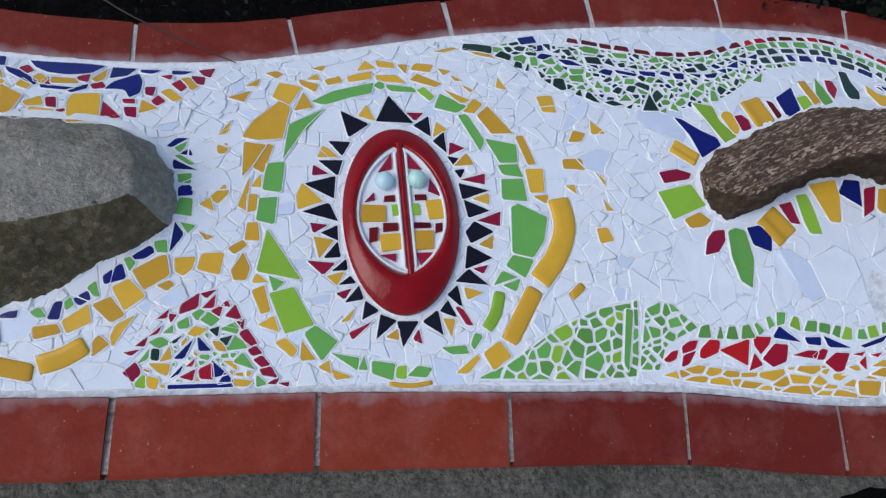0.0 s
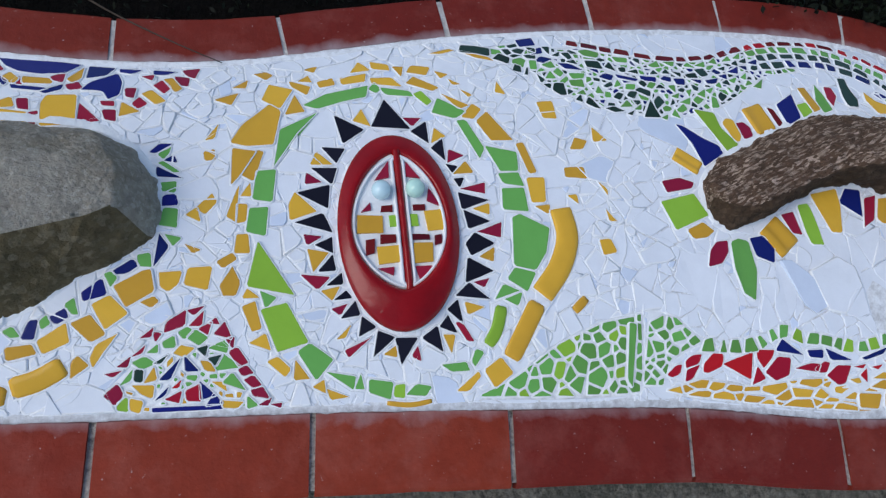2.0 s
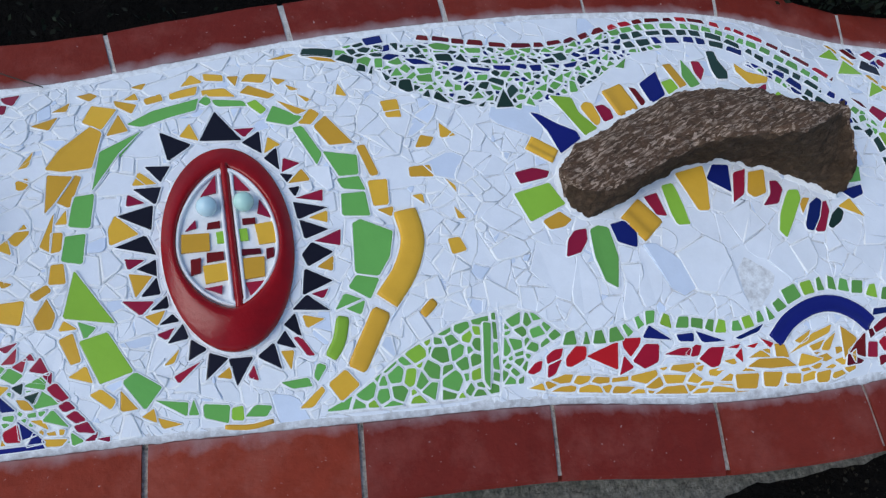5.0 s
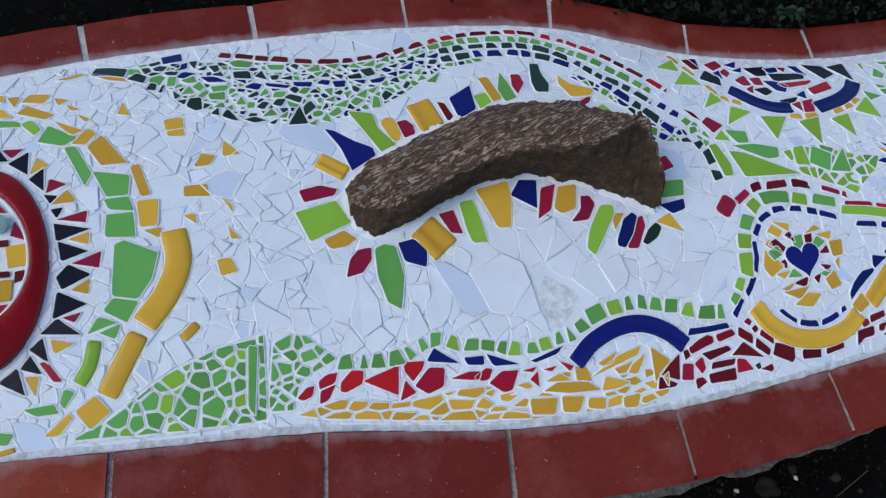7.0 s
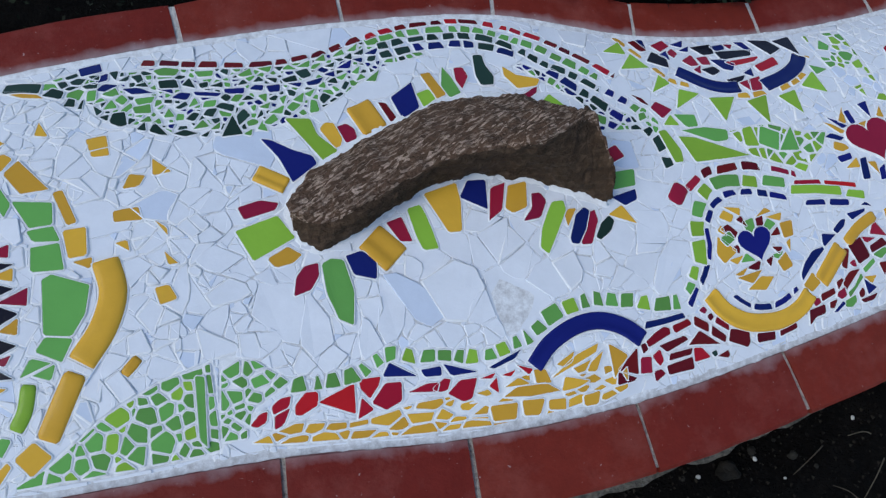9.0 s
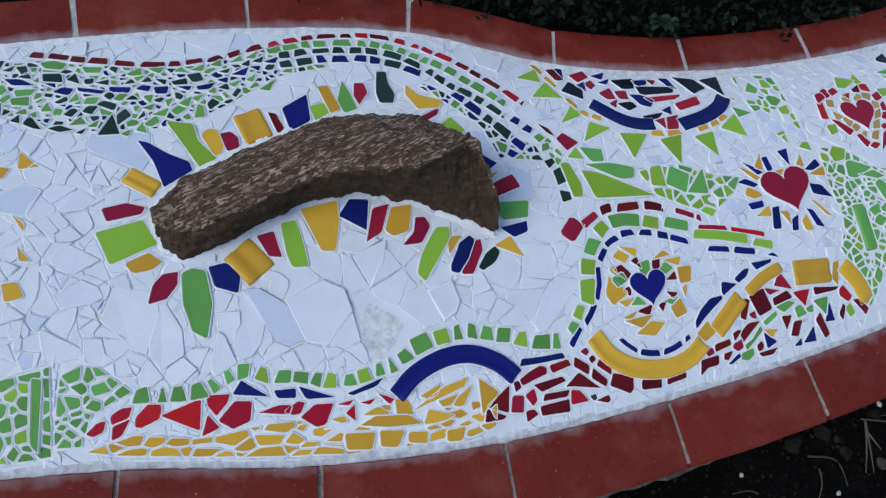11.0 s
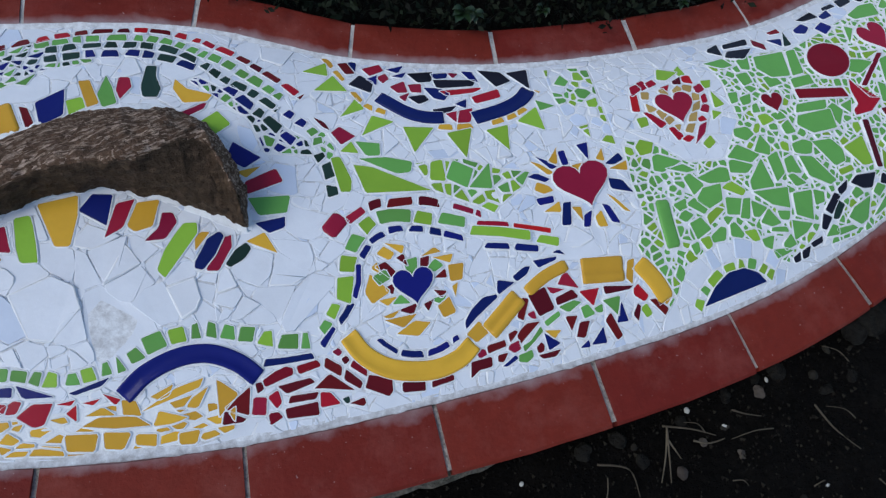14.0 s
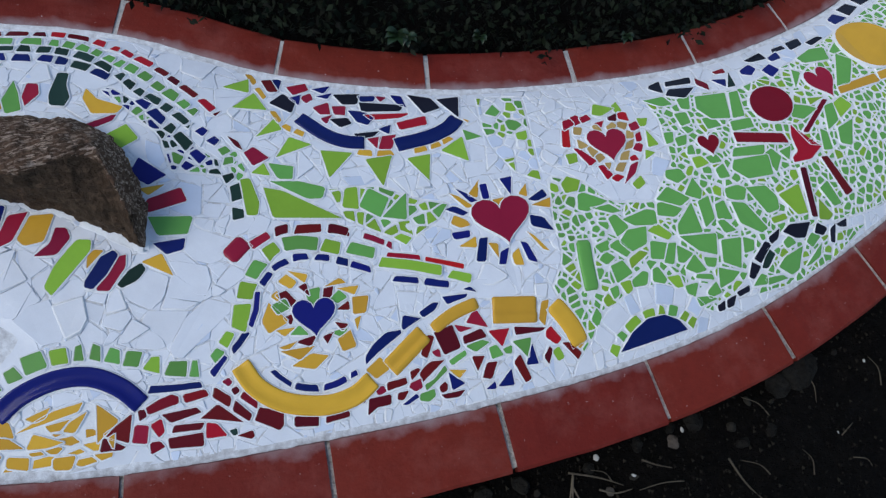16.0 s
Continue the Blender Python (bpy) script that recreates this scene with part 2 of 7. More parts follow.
vs_bed = vs
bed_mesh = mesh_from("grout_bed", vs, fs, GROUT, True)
dirt_shade = bed_mesh.attributes.new("edge_dirt_joint_shade", "FLOAT", "POINT")
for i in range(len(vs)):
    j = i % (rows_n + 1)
    dirt_shade.data[i].value = {0: 0.85, 1: 0.7, 2: 0.5, 3: 0.3}.get(j, {rows_n: 0.6, rows_n - 1: 0.45, rows_n - 2: 0.25}.get(j, 0.0))
grout = part("grout_bed", bed_mesh, wall, "smeared white grout bed")

# masonry core and footing under the rims
def ribbon(lo, hi, z0, z1, n=200, wob=0.0):
    """A solid band between two curves of x, from z0 up to z1."""
    v, fc = [], []
    for i in range(n + 1):
        x = X0 + (X1 - X0) * i / n
        w = noise.noise((x * 9, 4.0, z0)) * wob + noise.noise((x * 31, 2.0, z0)) * wob * 0.5
        v += [(x, lo(x) - w, z0), (x, hi(x) + w, z0), (x, hi(x) + w, z1), (x, lo(x) - w, z1)]
    for i in range(n):
        a = 4 * i
        for k in range(4):
            fc.append((a + k, a + (k + 1) % 4, a + 4 + (k + 1) % 4, a + 4 + k))
    fc += [(3, 2, 1, 0), (4 * n, 4 * n + 1, 4 * n + 2, 4 * n + 3)]
    return v, fc


RIM = 0.102


def offset_edge(fn, x, d):
    """The point d metres out from the curve fn at x, square to it."""
    s = (fn(x + 0.01) - fn(x - 0.01)) / 0.02
    n = math.hypot(1, s)
    return x - d * s / n, fn(x) + d / n


front_out = lambda x: front_in(x) - RIM * math.hypot(1, (front_in(x + 0.02) - front_in(x - 0.02)) / 0.04)
back_out = lambda x: back_in(x) + 0.078 * math.hypot(1, (back_in(x + 0.02) - back_in(x - 0.02)) / 0.04)
GROUND_Z = -0.16
v, fc = ribbon(lambda x: front_out(x) + 0.012, lambda x: back_out(x) - 0.012, GROUND_Z - 0.1, -0.024)
part("masonry_core", mesh_from("masonry_core", v, fc, CONCRETE), wall, "rendered grey core")
v, fc = ribbon(lambda x: front_out(x) + 0.007, lambda x: front_in(x) + 0.0, -0.03, -0.0045)
part("mortar_bed", mesh_from("mortar_bed", v, fc, MORTAR), wall, "stained mortar between rim tiles")
v, fc = ribbon(lambda x: back_in(x) - 0.0, lambda x: back_out(x) - 0.006, -0.03, -0.0025)
part("mortar_bed", mesh_from("mortar_bed", v, fc, MORTAR_PALE), wall, "pale mortar between rim tiles")
foot_out = curve_at([(-0.95, 0.11), (0.3, 0.095), (0.6, 0.075), (0.8, 0.02), (1.1, 0.012), (1.3, 0.004), (1.7, -0.01), (2.0, 0.0), (2.62, 0.0)])
v, fc = ribbon(lambda x: front_out(x) - foot_out(x), lambda x: front_out(x) + 0.05, GROUND_Z, -0.036, wob=0.018)
part("footing", mesh_from("footing", v, fc, CONCRETE), wall, "rough concrete footing")


def rim_tile(x_a, x_b, fn, d0, d1, gap_a, gap_b):
    """One curved-sided terracotta slab between two joints, with worn edges."""
    bm = bmesh.new()
    n, rings = 6, []
    prof = [(d0, -0.022), (d0, -0.003), (d0 + (d1 - d0) * 0.04, 0.0005), (d0 + (d1 - d0) * 0.3, 0.002), (d0 + (d1 - d0) * 0.95, 0.0),
            (d1, -0.004), (d1, -0.022)]
    seed = x_a * 7.3
    for i in range(n + 1):
        x = x_a + gap_a + (x_b - gap_b - x_a - gap_a) * i / n
        ring = []
        for d, z in prof:
            px, py = offset_edge(fn, x, d)
            end = -0.002 if i in (0, n) and z > -0.01 else 0.0
            ring.append(bm.verts.new((px, py + noise.noise((px * 20, d * 40, seed)) * 0.0015, z + end + noise.noise((seed, i * 0.5, d * 9)) * 0.0015)))
        rings.append(ring)
    for a, b in zip(rings, rings[1:]):
        for k in range(len(prof) - 1):
            bm.faces.new((a[k], a[k + 1], b[k + 1], b[k]))
    bm.faces.new(rings[0][::-1])
    bm.faces.new(rings[-1])
    me = from_bm("rim_tile", bm, TERRACOTTA_ORANGE_LIT if d1 < 0 and x_b < 0.3 else TERRACOTTA)
    haze = me.attributes.new("grout_haze", "FLOAT", "POINT")
    for i in range(len(me.vertices)):
        haze.data[i].value = (0.0, 0.98, 0.88, 0.24, 0.05, 0.0, 0.0)[i % 7] * (1.0 if d1 > 0 else 0.8)
    return me


rng_rim = random.Random(8)
FRONT_JOINTS = (-0.93, -0.745, -0.5, -0.25, -0.003, 0.249, 0.504, 0.742, 0.985, 1.236, 1.476, 1.71, 1.928, 2.125, 2.33, 2.53)
BACK_JOINTS = (-0.93, -0.76, -0.52, -0.275, -0.042, 0.198, 0.438, 0.676, 0.921, 1.16, 1.402, 1.66, 1.9, 2.108, 2.33, 2.53)
for a, b in zip(FRONT_JOINTS, FRONT_JOINTS[1:]):
    part("rim_tile", rim_tile(a, b, front_in, -0.003, -RIM, 0.0025 + 0.0025 * rng_rim.random(), 0.0025 + 0.0025 * rng_rim.random()), wall)
for a, b in zip(BACK_JOINTS, BACK_JOINTS[1:]):
    part("rim_tile", rim_tile(a, b, back_in, 0.005, 0.078, 0.002 + 0.003 * rng_rim.random(), 0.002 + 0.003 * rng_rim.random()), wall)


# ---- mosaic: how pieces are cut and laid ----
RES, MX0, MY0, MX1, MY1 = 0.0015, -0.62, -0.06, 2.46, 0.96
GW, GH = int((MX1 - MX0) / RES), int((MY1 - MY0) / RES)
taken = np.zeros((GH, GW), bool)
rng = np.random.default_rng(11)
PIECES = {}


def curve_pts(pts, step=0.004):
    """Points at even steps along a smooth curve through pts."""
    p = [Vector(q) for q in pts]
    p = [2 * p[0] - p[1]] + p + [2 * p[-1] - p[-2]]
    dense = []
    for i in range(1, len(p) - 2):
        for k in range(90):
            s = k / 90
            dense.append(0.5 * (2 * p[i] + (p[i + 1] - p[i - 1]) * s + (2 * p[i - 1] - 5 * p[i] + 4 * p[i + 1] - p[i + 2]) * s * s
                                + (3 * p[i] - p[i - 1] - 3 * p[i + 1] + p[i + 2]) * s**3))
    dense.append(p[-2])
    out, run = [dense[0]], 0.0
    for a, b in zip(dense, dense[1:]):
        run += (b - a).length
        if run >= step:
            out.append(b)
            run = 0.0
    return out


def inside(poly, pad=0.0):
    """Grid window and mask of the cells inside a polygon."""
    q = np.array(poly, float)
    i0, i1 = int((q[:, 0].min() - pad - MX0) / RES) - 1, int((q[:, 0].max() + pad - MX0) / RES) + 2
    j0, j1 = int((q[:, 1].min() - pad - MY0) / RES) - 1, int((q[:, 1].max() + pad - MY0) / RES) + 2
    i0, i1, j0, j1 = max(0, i0), min(GW, i1), max(0, j0), min(GH, j1)
    if i1 <= i0 or j1 <= j0:
        return None
    xs, ys = np.meshgrid(MX0 + (np.arange(i0, i1) + 0.5) * RES, MY0 + (np.arange(j0, j1) + 0.5) * RES)
    m = np.zeros(xs.shape, bool)
    for (xa, ya), (xb, yb) in zip(q, np.roll(q, -1, 0)):
        if ya != yb:
            m ^= ((ya > ys) != (yb > ys)) & (xs < (xb - xa) * (ys - ya) / (yb - ya) + xa)
    return (slice(j0, j1), slice(i0, i1)), m, xs, ys


def grow(m, n):
    for _ in range(n):
        g = m.copy()
        g[1:] |= m[:-1]
        g[:-1] |= m[1:]
        g[:, 1:] |= m[:, :-1]
        g[:, :-1] |= m[:, 1:]
        m = g
    return m


def claim(poly):
    w = inside(poly, 0.004)
    if w:
        taken[w[0]] |= grow(w[1], 1)


def area(p):
    return 0.5 * sum(a[0] * b[1] - b[0] * a[1] for a, b in zip(p, p[1:] + p[:1]))


def shrink(p, d):
    """A convex or nearly convex outline moved inwards by d."""
    n, out = len(p), []
    for i in range(n):
        a, b, c = Vector(p[i - 1]), Vector(p[i]), Vector(p[(i + 1) % n])
        u, v = (b - a), (c - b)
        if u.length < 1e-6 or v.length < 1e-6:
            continue
        u, v = u.normalized(), v.normalized()
        bis = Vector((-u.y, u.x)) + Vector((-v.y, v.x))
        k = max(0.35, bis.length_squared / 2)
        out.append(tuple(b + bis * (d / k)))
    return out


def chip(p, amount):
    """Takes off the corners, which are worn and drowned in grout."""
    out = []
    n = len(p)
    for i in range(n):
        a, b, c = Vector(p[i - 1]), Vector(p[i]), Vector(p[(i + 1) % n])
        near = min((a - b).length, (c - b).length)
        r = min(amount * (0.7 + 0.9 * rng.random()), near * 0.2)
        if r > 0.0005:
            out += [tuple(b + (a - b).normalized() * r), tuple(b + (c - b).normalized() * r)]
        else:
            out.append(tuple(b))
    return out


JOINTS = [[], []]


def lip(p, face, wide=0.0016, over=0.0004):
    """Soft grout pressed up along the edge of a piece and smeared a little over its face."""
    n = len(p)
    out, mid, inn = shrink(p, -wide), shrink(p, -0.0005), shrink(p, over)
    if not (len(out) == len(mid) == len(inn) == n) or area(inn) < 0.3 * area(p):
        return
    vs, fs = JOINTS
    o = len(vs)
    for k in range(n):
        j = 0.55 + 0.9 * rng.random()
        q = p[k]
        inner = (q[0] + (inn[k][0] - q[0]) * j, q[1] + (inn[k][1] - q[1]) * j)
        vs += [(*out[k], top(*out[k]) + 0.0001), (*mid[k], face(mid[k]) + 0.0004 + 0.0004 * rng.random()), (*inner, face(inner) + 0.00008)]
    for k in range(n):
        a, b = o + 3 * k, o + 3 * ((k + 1) % n)
        fs += [(a, b, b + 1, a + 1), (a + 1, b + 1, b + 2, a + 2)]


def slab(p, high, tilt, mat_name):
    """A thin cut tile on the vault: sides, a worn arris and a glazed face, slightly out of level."""
    cx, cy = sum(q[0] for q in p) / len(p), sum(q[1] for q in p) / len(p)
    tx, ty = rng.normal(0, tilt), rng.normal(0, tilt)
    sag = max(0.0, top(cx, cy) - sum(top(*q) for q in p) / len(p)) * 1.25 * (tilt > 0) + (0.0005 if abs(area(p)) > 8e-4 else 0.0)
    z = lambda q: top(*q) + high + sag + tx * (q[0] - cx) + ty * (q[1] - cy)
    if mat_name not in ("white", "pale"):
        lip(p, z)
    elif rng.random() < (0.6 if cx < 0.45 else 0.15):
        lip(p, z, 0.0012, 0.0016)
    inner = p
    for d in (0.0006, 0.0003) if mat_name in ("white", "pale") else (0.0017, 0.0011, 0.0006, 0.0003):
        q = shrink(p, d)
        if len(q) == len(p) and area(q) > 0.45 * area(p):
            inner = q
            break
    n = len(p)
    vs = [(q[0], q[1], top(*q) - 0.003) for q in p] + [(q[0], q[1], z(q) - 0.0004) for q in p] + [(q[0], q[1], z(q)) for q in inner]
    fs = [tuple(range(2 * n, 3 * n))]
    for i in range(n):
        k = (i + 1) % n
        fs += [(i, k, n + k, n + i), (n + i, n + k, 2 * n + k, 2 * n + i)]
    return vs, fs


def lay(colour, p, high=None, tilt=0.012, nip=0.0012, name=None):
    p = [tuple(q) for q in p]
    if area(p) < 0:
        p = p[::-1]
    if nip:
        p = chip(p, nip)
    if abs(area(p)) < 8e-6:
        return
    if high == "uneven":
        high = 0.0008 + 0.0016 * rng.random() ** 2.2
    high = high if high is not None else 0.0011 + rng.random() * 0.0008
    PIECES.setdefault(name or colour, []).append((colour, slab(p, high, tilt, colour), abs(area(p)), sum(q[0] for q in p) / len(p)))


def shard(colour, *corners):
    """One cut tile with these corners."""
    p = [tuple(q) for q in corners]
    if area(p) < 0:
        p = p[::-1]
    p = shrink(p, -0.0014)
    claim(p)
    lay(colour, p, nip=0.0020)


def hull(pts):
    pts = sorted(set(map(tuple, pts)))
    if len(pts) < 3:
        return pts

    def half(ps):
        h = []
        for q in ps:
            while len(h) > 1 and (h[-1][0] - h[-2][0]) * (q[1] - h[-2][1]) - (h[-1][1] - h[-2][1]) * (q[0] - h[-2][0]) <= 0:
                h.pop()
            h.append(q)
        return h[:-1]
    return half(pts) + half(pts[::-1])


def simplify(p, most, loss=0.03):
    p = list(p)
    while len(p) > 3:
        cost = [abs((p[i - 1][0] - p[i][0]) * (p[(i + 1) % len(p)][1] - p[i][1]) - (p[i - 1][1] - p[i][1]) * (p[(i + 1) % len(p)][0] - p[i][0])) / 2
                for i in range(len(p))]
        k = min(range(len(p)), key=lambda i: cost[i])
        if len(p) <= most and cost[k] > loss * abs(area(p)):
            break
        p.pop(k)
    return p


def overlap(p, blocked):
    """How much of an outline lies over what is laid already."""
    w = inside(p)
    return (w[1] & blocked[w[0]]).sum() / max(1, w[1].sum()) if w else 1.0


def shatter(fx, fy, size):
    """Cuts a set of cells by crooked straight breaks, again and again, into angular shards of very uneven size."""
    stack, done = [np.arange(len(fx))], []
    while stack:
        idx = stack.pop()
        if len(idx) < 6:
            continue
        x, y = fx[idx], fy[idx]
        have = len(idx) * RES * RES
        want = size * size * math.exp(rng.normal(-0.35, 0.75))
        h = hull(zip(x.round(5), y.round(5)))
        full = abs(area(h)) if len(h) > 2 else 0.0
        if have < want and (full < 1.4 * have or have < 6e-5):
            done.append((idx, h))
            continue
        cx, cy = x - x.mean(), y - y.mean()
        a = 0.5 * math.atan2(2 * (cx * cy).mean(), (cx * cx).mean() - (cy * cy).mean()) + rng.normal(0, 0.38)
        d = cx * math.cos(a) + cy * math.sin(a)
        if have > 0.004:
            # long breaks wander
            e, ph = cy * math.cos(a) - cx * math.sin(a), rng.random() * 6.3
            d = d + 0.014 * np.sin(e * 27 + ph) + 0.007 * np.sin(e * 71 + 2 * ph)
        lo, hi = d.min(), d.max()
        cut = lo + (hi - lo) * (0.33 + 0.34 * rng.random())
        if (d < cut).all() or (d >= cut).all():
            done.append((idx, h))
            continue
        stack += [idx[d < cut], idx[d >= cut]]
    return done


def lay_white(free, xs, ys, size):
    """Broken white tile over the free cells; returns what is left bare as a mask."""
    fx, fy = xs[free], ys[free]
    bare = free.copy()
    for idx, h in shatter(fx, fy, size):
        if len(h) < 3:
            continue
        p = shrink(simplify(h, 7, 0.02), 0.0005 + 0.0005 * rng.random())
        if len(p) < 3 or area(p) < 1.2e-5:
            continue
        over = overlap(p, taken)
        if over > 0.55:
            continue
        colour = "pale" if rng.random() < 0.07 else "white"
        if over > 0.015:
            lay(colour, p, 0.0006, 0.0, 0.0006)
        else:
            lay(colour, p, "uneven", 0.030, 0.0008)
        w = inside(p)
        if w:
            i0 = int(round((xs[0, 0] - MX0) / RES - 0.5))
            win = (w[0][0], slice(max(0, w[0][1].start - i0), w[0][1].stop - i0))
            m = w[1][:, max(0, i0 - w[0][1].start):][:, :bare.shape[1] - win[1].start]
            bare[win[0], win[1]] &= ~m
    return bare


def break_up(free, xs, ys, palette, size, gap, blocked, stretch=1.0, turn=0.0, high=None, tilt=0.012):
    """Breaks the free cells into shards about as large as size and lays them."""
    fx, fy = xs[free], ys[free]
    if len(fx) < 6:
        return
    c, s = math.cos(turn), math.sin(turn)
    u, v = (fx * c + fy * s) / stretch, (-fx * s + fy * c)
    n = max(1, int(len(fx) * RES * RES / (size * size * stretch * 0.8)))
    # dart throwing with a loose spacing, so that sizes vary
    pick, gaps = [], size * 0.72
    order = rng.permutation(len(fx))[: n * 40]
    for k in order:
        r = gaps * (0.55 + 0.8 * rng.random())
        if all((u[k] - u[m]) ** 2 + (v[k] - v[m]) ** 2 > r * r for m in pick[-400:]):
            pick.append(k)
    pu, pv = u[pick], v[pick]
    heavy = rng.random(len(pick)) ** 2 * (size * 0.62) ** 2
    near = np.empty(len(fx), int)
    for a in range(0, len(fx), 20000):
        near[a:a + 20000] = np.argmin((u[a:a + 20000, None] - pu) ** 2 + (v[a:a + 20000, None] - pv) ** 2 - heavy, 1)
    order = np.argsort(near, kind="stable")
    cuts = np.searchsorted(near[order], np.arange(len(pick) + 1))
    names = palette.split()
    for k in range(len(pick)):
        idx = order[cuts[k]:cuts[k + 1]]
        if len(idx) < 8:
            continue
        h = hull(zip(fx[idx].round(5), fy[idx].round(5)))
        if len(h) < 3:
            continue
        p = shrink(simplify(h, int(rng.integers(4, 7)) if len(idx) > 30 else 4), gap / 2)
        if len(p) < 3 or area(p) < 1.2e-5 or area(p) > len(idx) * RES * RES * 1.5:
            continue
        over = overlap(p, blocked)
        if over > 0.12:
            # trimmed back until it fits
            mx, my = float(fx[idx].mean()), float(fy[idx].mean())
            for _ in range(3):
                p = [(mx + (q[0] - mx) * 0.85, my + (q[1] - my) * 0.85) for q in p]
                over = overlap(p, blocked)
                if over < 0.06:
                    break
        if over > 0.3 or area(p) < 1.2e-5:
            continue
        if over > 0.015:
            # tucked under its neighbours
            lay(names[rng.integers(len(names))], p, 0.0002, 0.0, 0.0008)
        else:
            lay(names[rng.integers(len(names))], p, high, tilt, 0.0014)


def fill(palette, size, stretch, turn, *outline):
    """A field of random shards inside an outline, round whatever is laid there already."""
    w = inside(outline)
    if not w:
        return
    win, m, xs, ys = w
    free = m & ~taken[win]
    before = taken.copy()
    taken[win] |= grow(m, 1)
    break_up(free, xs, ys, palette, size * 1.34, 0.0012, before, stretch, radians(turn))


def strip(palette, width, length, *curve):
    """A row of cut pieces along a curve, each a little out of true."""
    pts = curve_pts(curve, 0.002)
    names, i = palette.split(), 0
    while i < len(pts) - 3:
        n = max(2, int(length / 0.002 * (0.65 + 0.7 * rng.random())))
        j = min(len(pts) - 1, i + n)
        if j - i < 2:
            break
        def side(k, w):
            t = (pts[min(k + 1, len(pts) - 1)] - pts[max(k - 1, 0)]).normalized()
            return pts[k] + Vector((-t.y, t.x)) * w
        w = [width / 2 * (0.70 + 0.5 * rng.random()) for _ in range(4)]
        e, e2 = int(rng.integers(0, 3)), int(rng.integers(0, 3))
        m = (i + j) // 2
        p = [side(min(i + e, j - 1), w[0]), side(i, -w[1]), side(m, -(w[1] + w[2]) / 2), side(j, -w[2]), side(max(i + 1, j - e2), w[3]), side(m, (w[0] + w[3]) / 2)]
        if overlap([tuple(q) for q in p], taken) < 0.22:
            claim(p)
            lay(names[rng.integers(len(names))], p, nip=0.0018)
        i = j + max(1, int(0.0042 / 0.002 * (0.6 + rng.random())))


def moulded(colour, width, rise, profile, *curve):
    """A piece of moulded edging tile bent along a curve: a rounded or a grooved section."""
    pts = curve_pts(curve, 0.004)
    shape = {"round": ((-0.5, 0.05), (-0.47, 0.5), (-0.4, 0.82), (-0.2, 0.97), (0.15, 1.0), (0.36, 0.84), (0.46, 0.5), (0.5, 0.05)),
             "groove": ((-0.5, 0.1), (-0.45, 0.75), (-0.3, 1.0), (-0.18, 0.9), (-0.1, 0.35), (0.05, 0.3), (0.15, 0.6), (0.3, 0.75), (0.45, 0.6), (0.5, 0.1)),
             "hollow": ((-0.5, 0.2), (-0.46, 0.95), (-0.36, 1.0), (-0.2, 0.55), (0.0, 0.4), (0.2, 0.5), (0.36, 0.9), (0.46, 0.85), (0.5, 0.2))}[profile]
    short = profile == "round" and (pts[0] - pts[-1]).length < 0.085
    vs, fs, n, edge = [], [], len(shape) + 2, [[], []]
    for k, q in enumerate(pts):
        t = (pts[min(k + 1, len(pts) - 1)] - pts[max(k - 1, 0)]).normalized()
        nrm = Vector((-t.y, t.x))
        far = min(k, len(pts) - 1 - k)
        end = (0.45 if short else 0.85) if far == 0 else 0.88 if far == 1 and short else 1.0
        ring = [(-0.5, None)] + list(shape) + [(0.5, None)]
        for a, h in ring:
            c = q + nrm * (a * width * (0.5 + 0.5 * end))
            vs.append((c.x, c.y, top(c.x, c.y) + (-0.003 if h is None else 0.001 + h * rise * 0.48 * end * (1 + 0.12 * noise.noise((c.x * 60, c.y * 60, 7))))))
        edge[0].append(tuple(q + nrm * width / 2))
        edge[1].append(tuple(q - nrm * width / 2))
    for k in range(len(pts) - 1):
        for a in range(n - 1):
            fs.append((k * n + a, (k + 1) * n + a, (k + 1) * n + a + 1, k * n + a + 1))
    fs += [tuple(range(n)), tuple(range((len(pts) - 1) * n + n - 1, (len(pts) - 1) * n - 1, -1))]
    loop = [tuple(q) for q in edge[0][::2] + edge[0][-1:] + edge[1][::-1][::2] + edge[1][:1]]
    loop = [q for k, q in enumerate(loop) if (Vector(q) - Vector(loop[k - 1])).length > 0.001]
    lip(loop if area(loop) > 0 else loop[::-1], lambda q: top(*q) + 0.0012, 0.0020, 0.0003)
    claim(edge[0] + edge[1][::-1])
    PIECES.setdefault(colour + "_moulded", []).append((colour, (vs, fs), 1.0, pts[0].x))


def heart(colour, cx, cy, wide, high, turn=0.0):
    """A heart cut from one tile; its point towards the front."""
    c, s, out = math.cos(radians(turn)), math.sin(radians(turn)), []
    for k in range(28):
        a = 2 * math.pi * k / 28
        x = 16 * math.sin(a) ** 3 / 32 * wide
        y = (13 * math.cos(a) - 5 * math.cos(2 * a) - 2 * math.cos(3 * a) - math.cos(4 * a) + 2.5) / 29 * high
        out.append((cx + c * x - s * y, cy + s * x + c * y))
    claim(out)
    lay(colour, out, high=0.003, nip=0, name=colour + "_heart")


def disc(colour, cx, cy, a, b, turn=0.0, n=26, part_of=360, start=0):
    c, s = math.cos(radians(turn)), math.sin(radians(turn))
    out = []
    for k in range(n):
        t = radians(start + part_of * k / (n if part_of == 360 else n - 1))
        x, y = a * math.cos(t), b * math.sin(t)
        out.append((cx + c * x - s * y, cy + s * x + c * y))
    claim(out)
    lay(colour, out, high=0.003, nip=0, name=colour + "_disc")


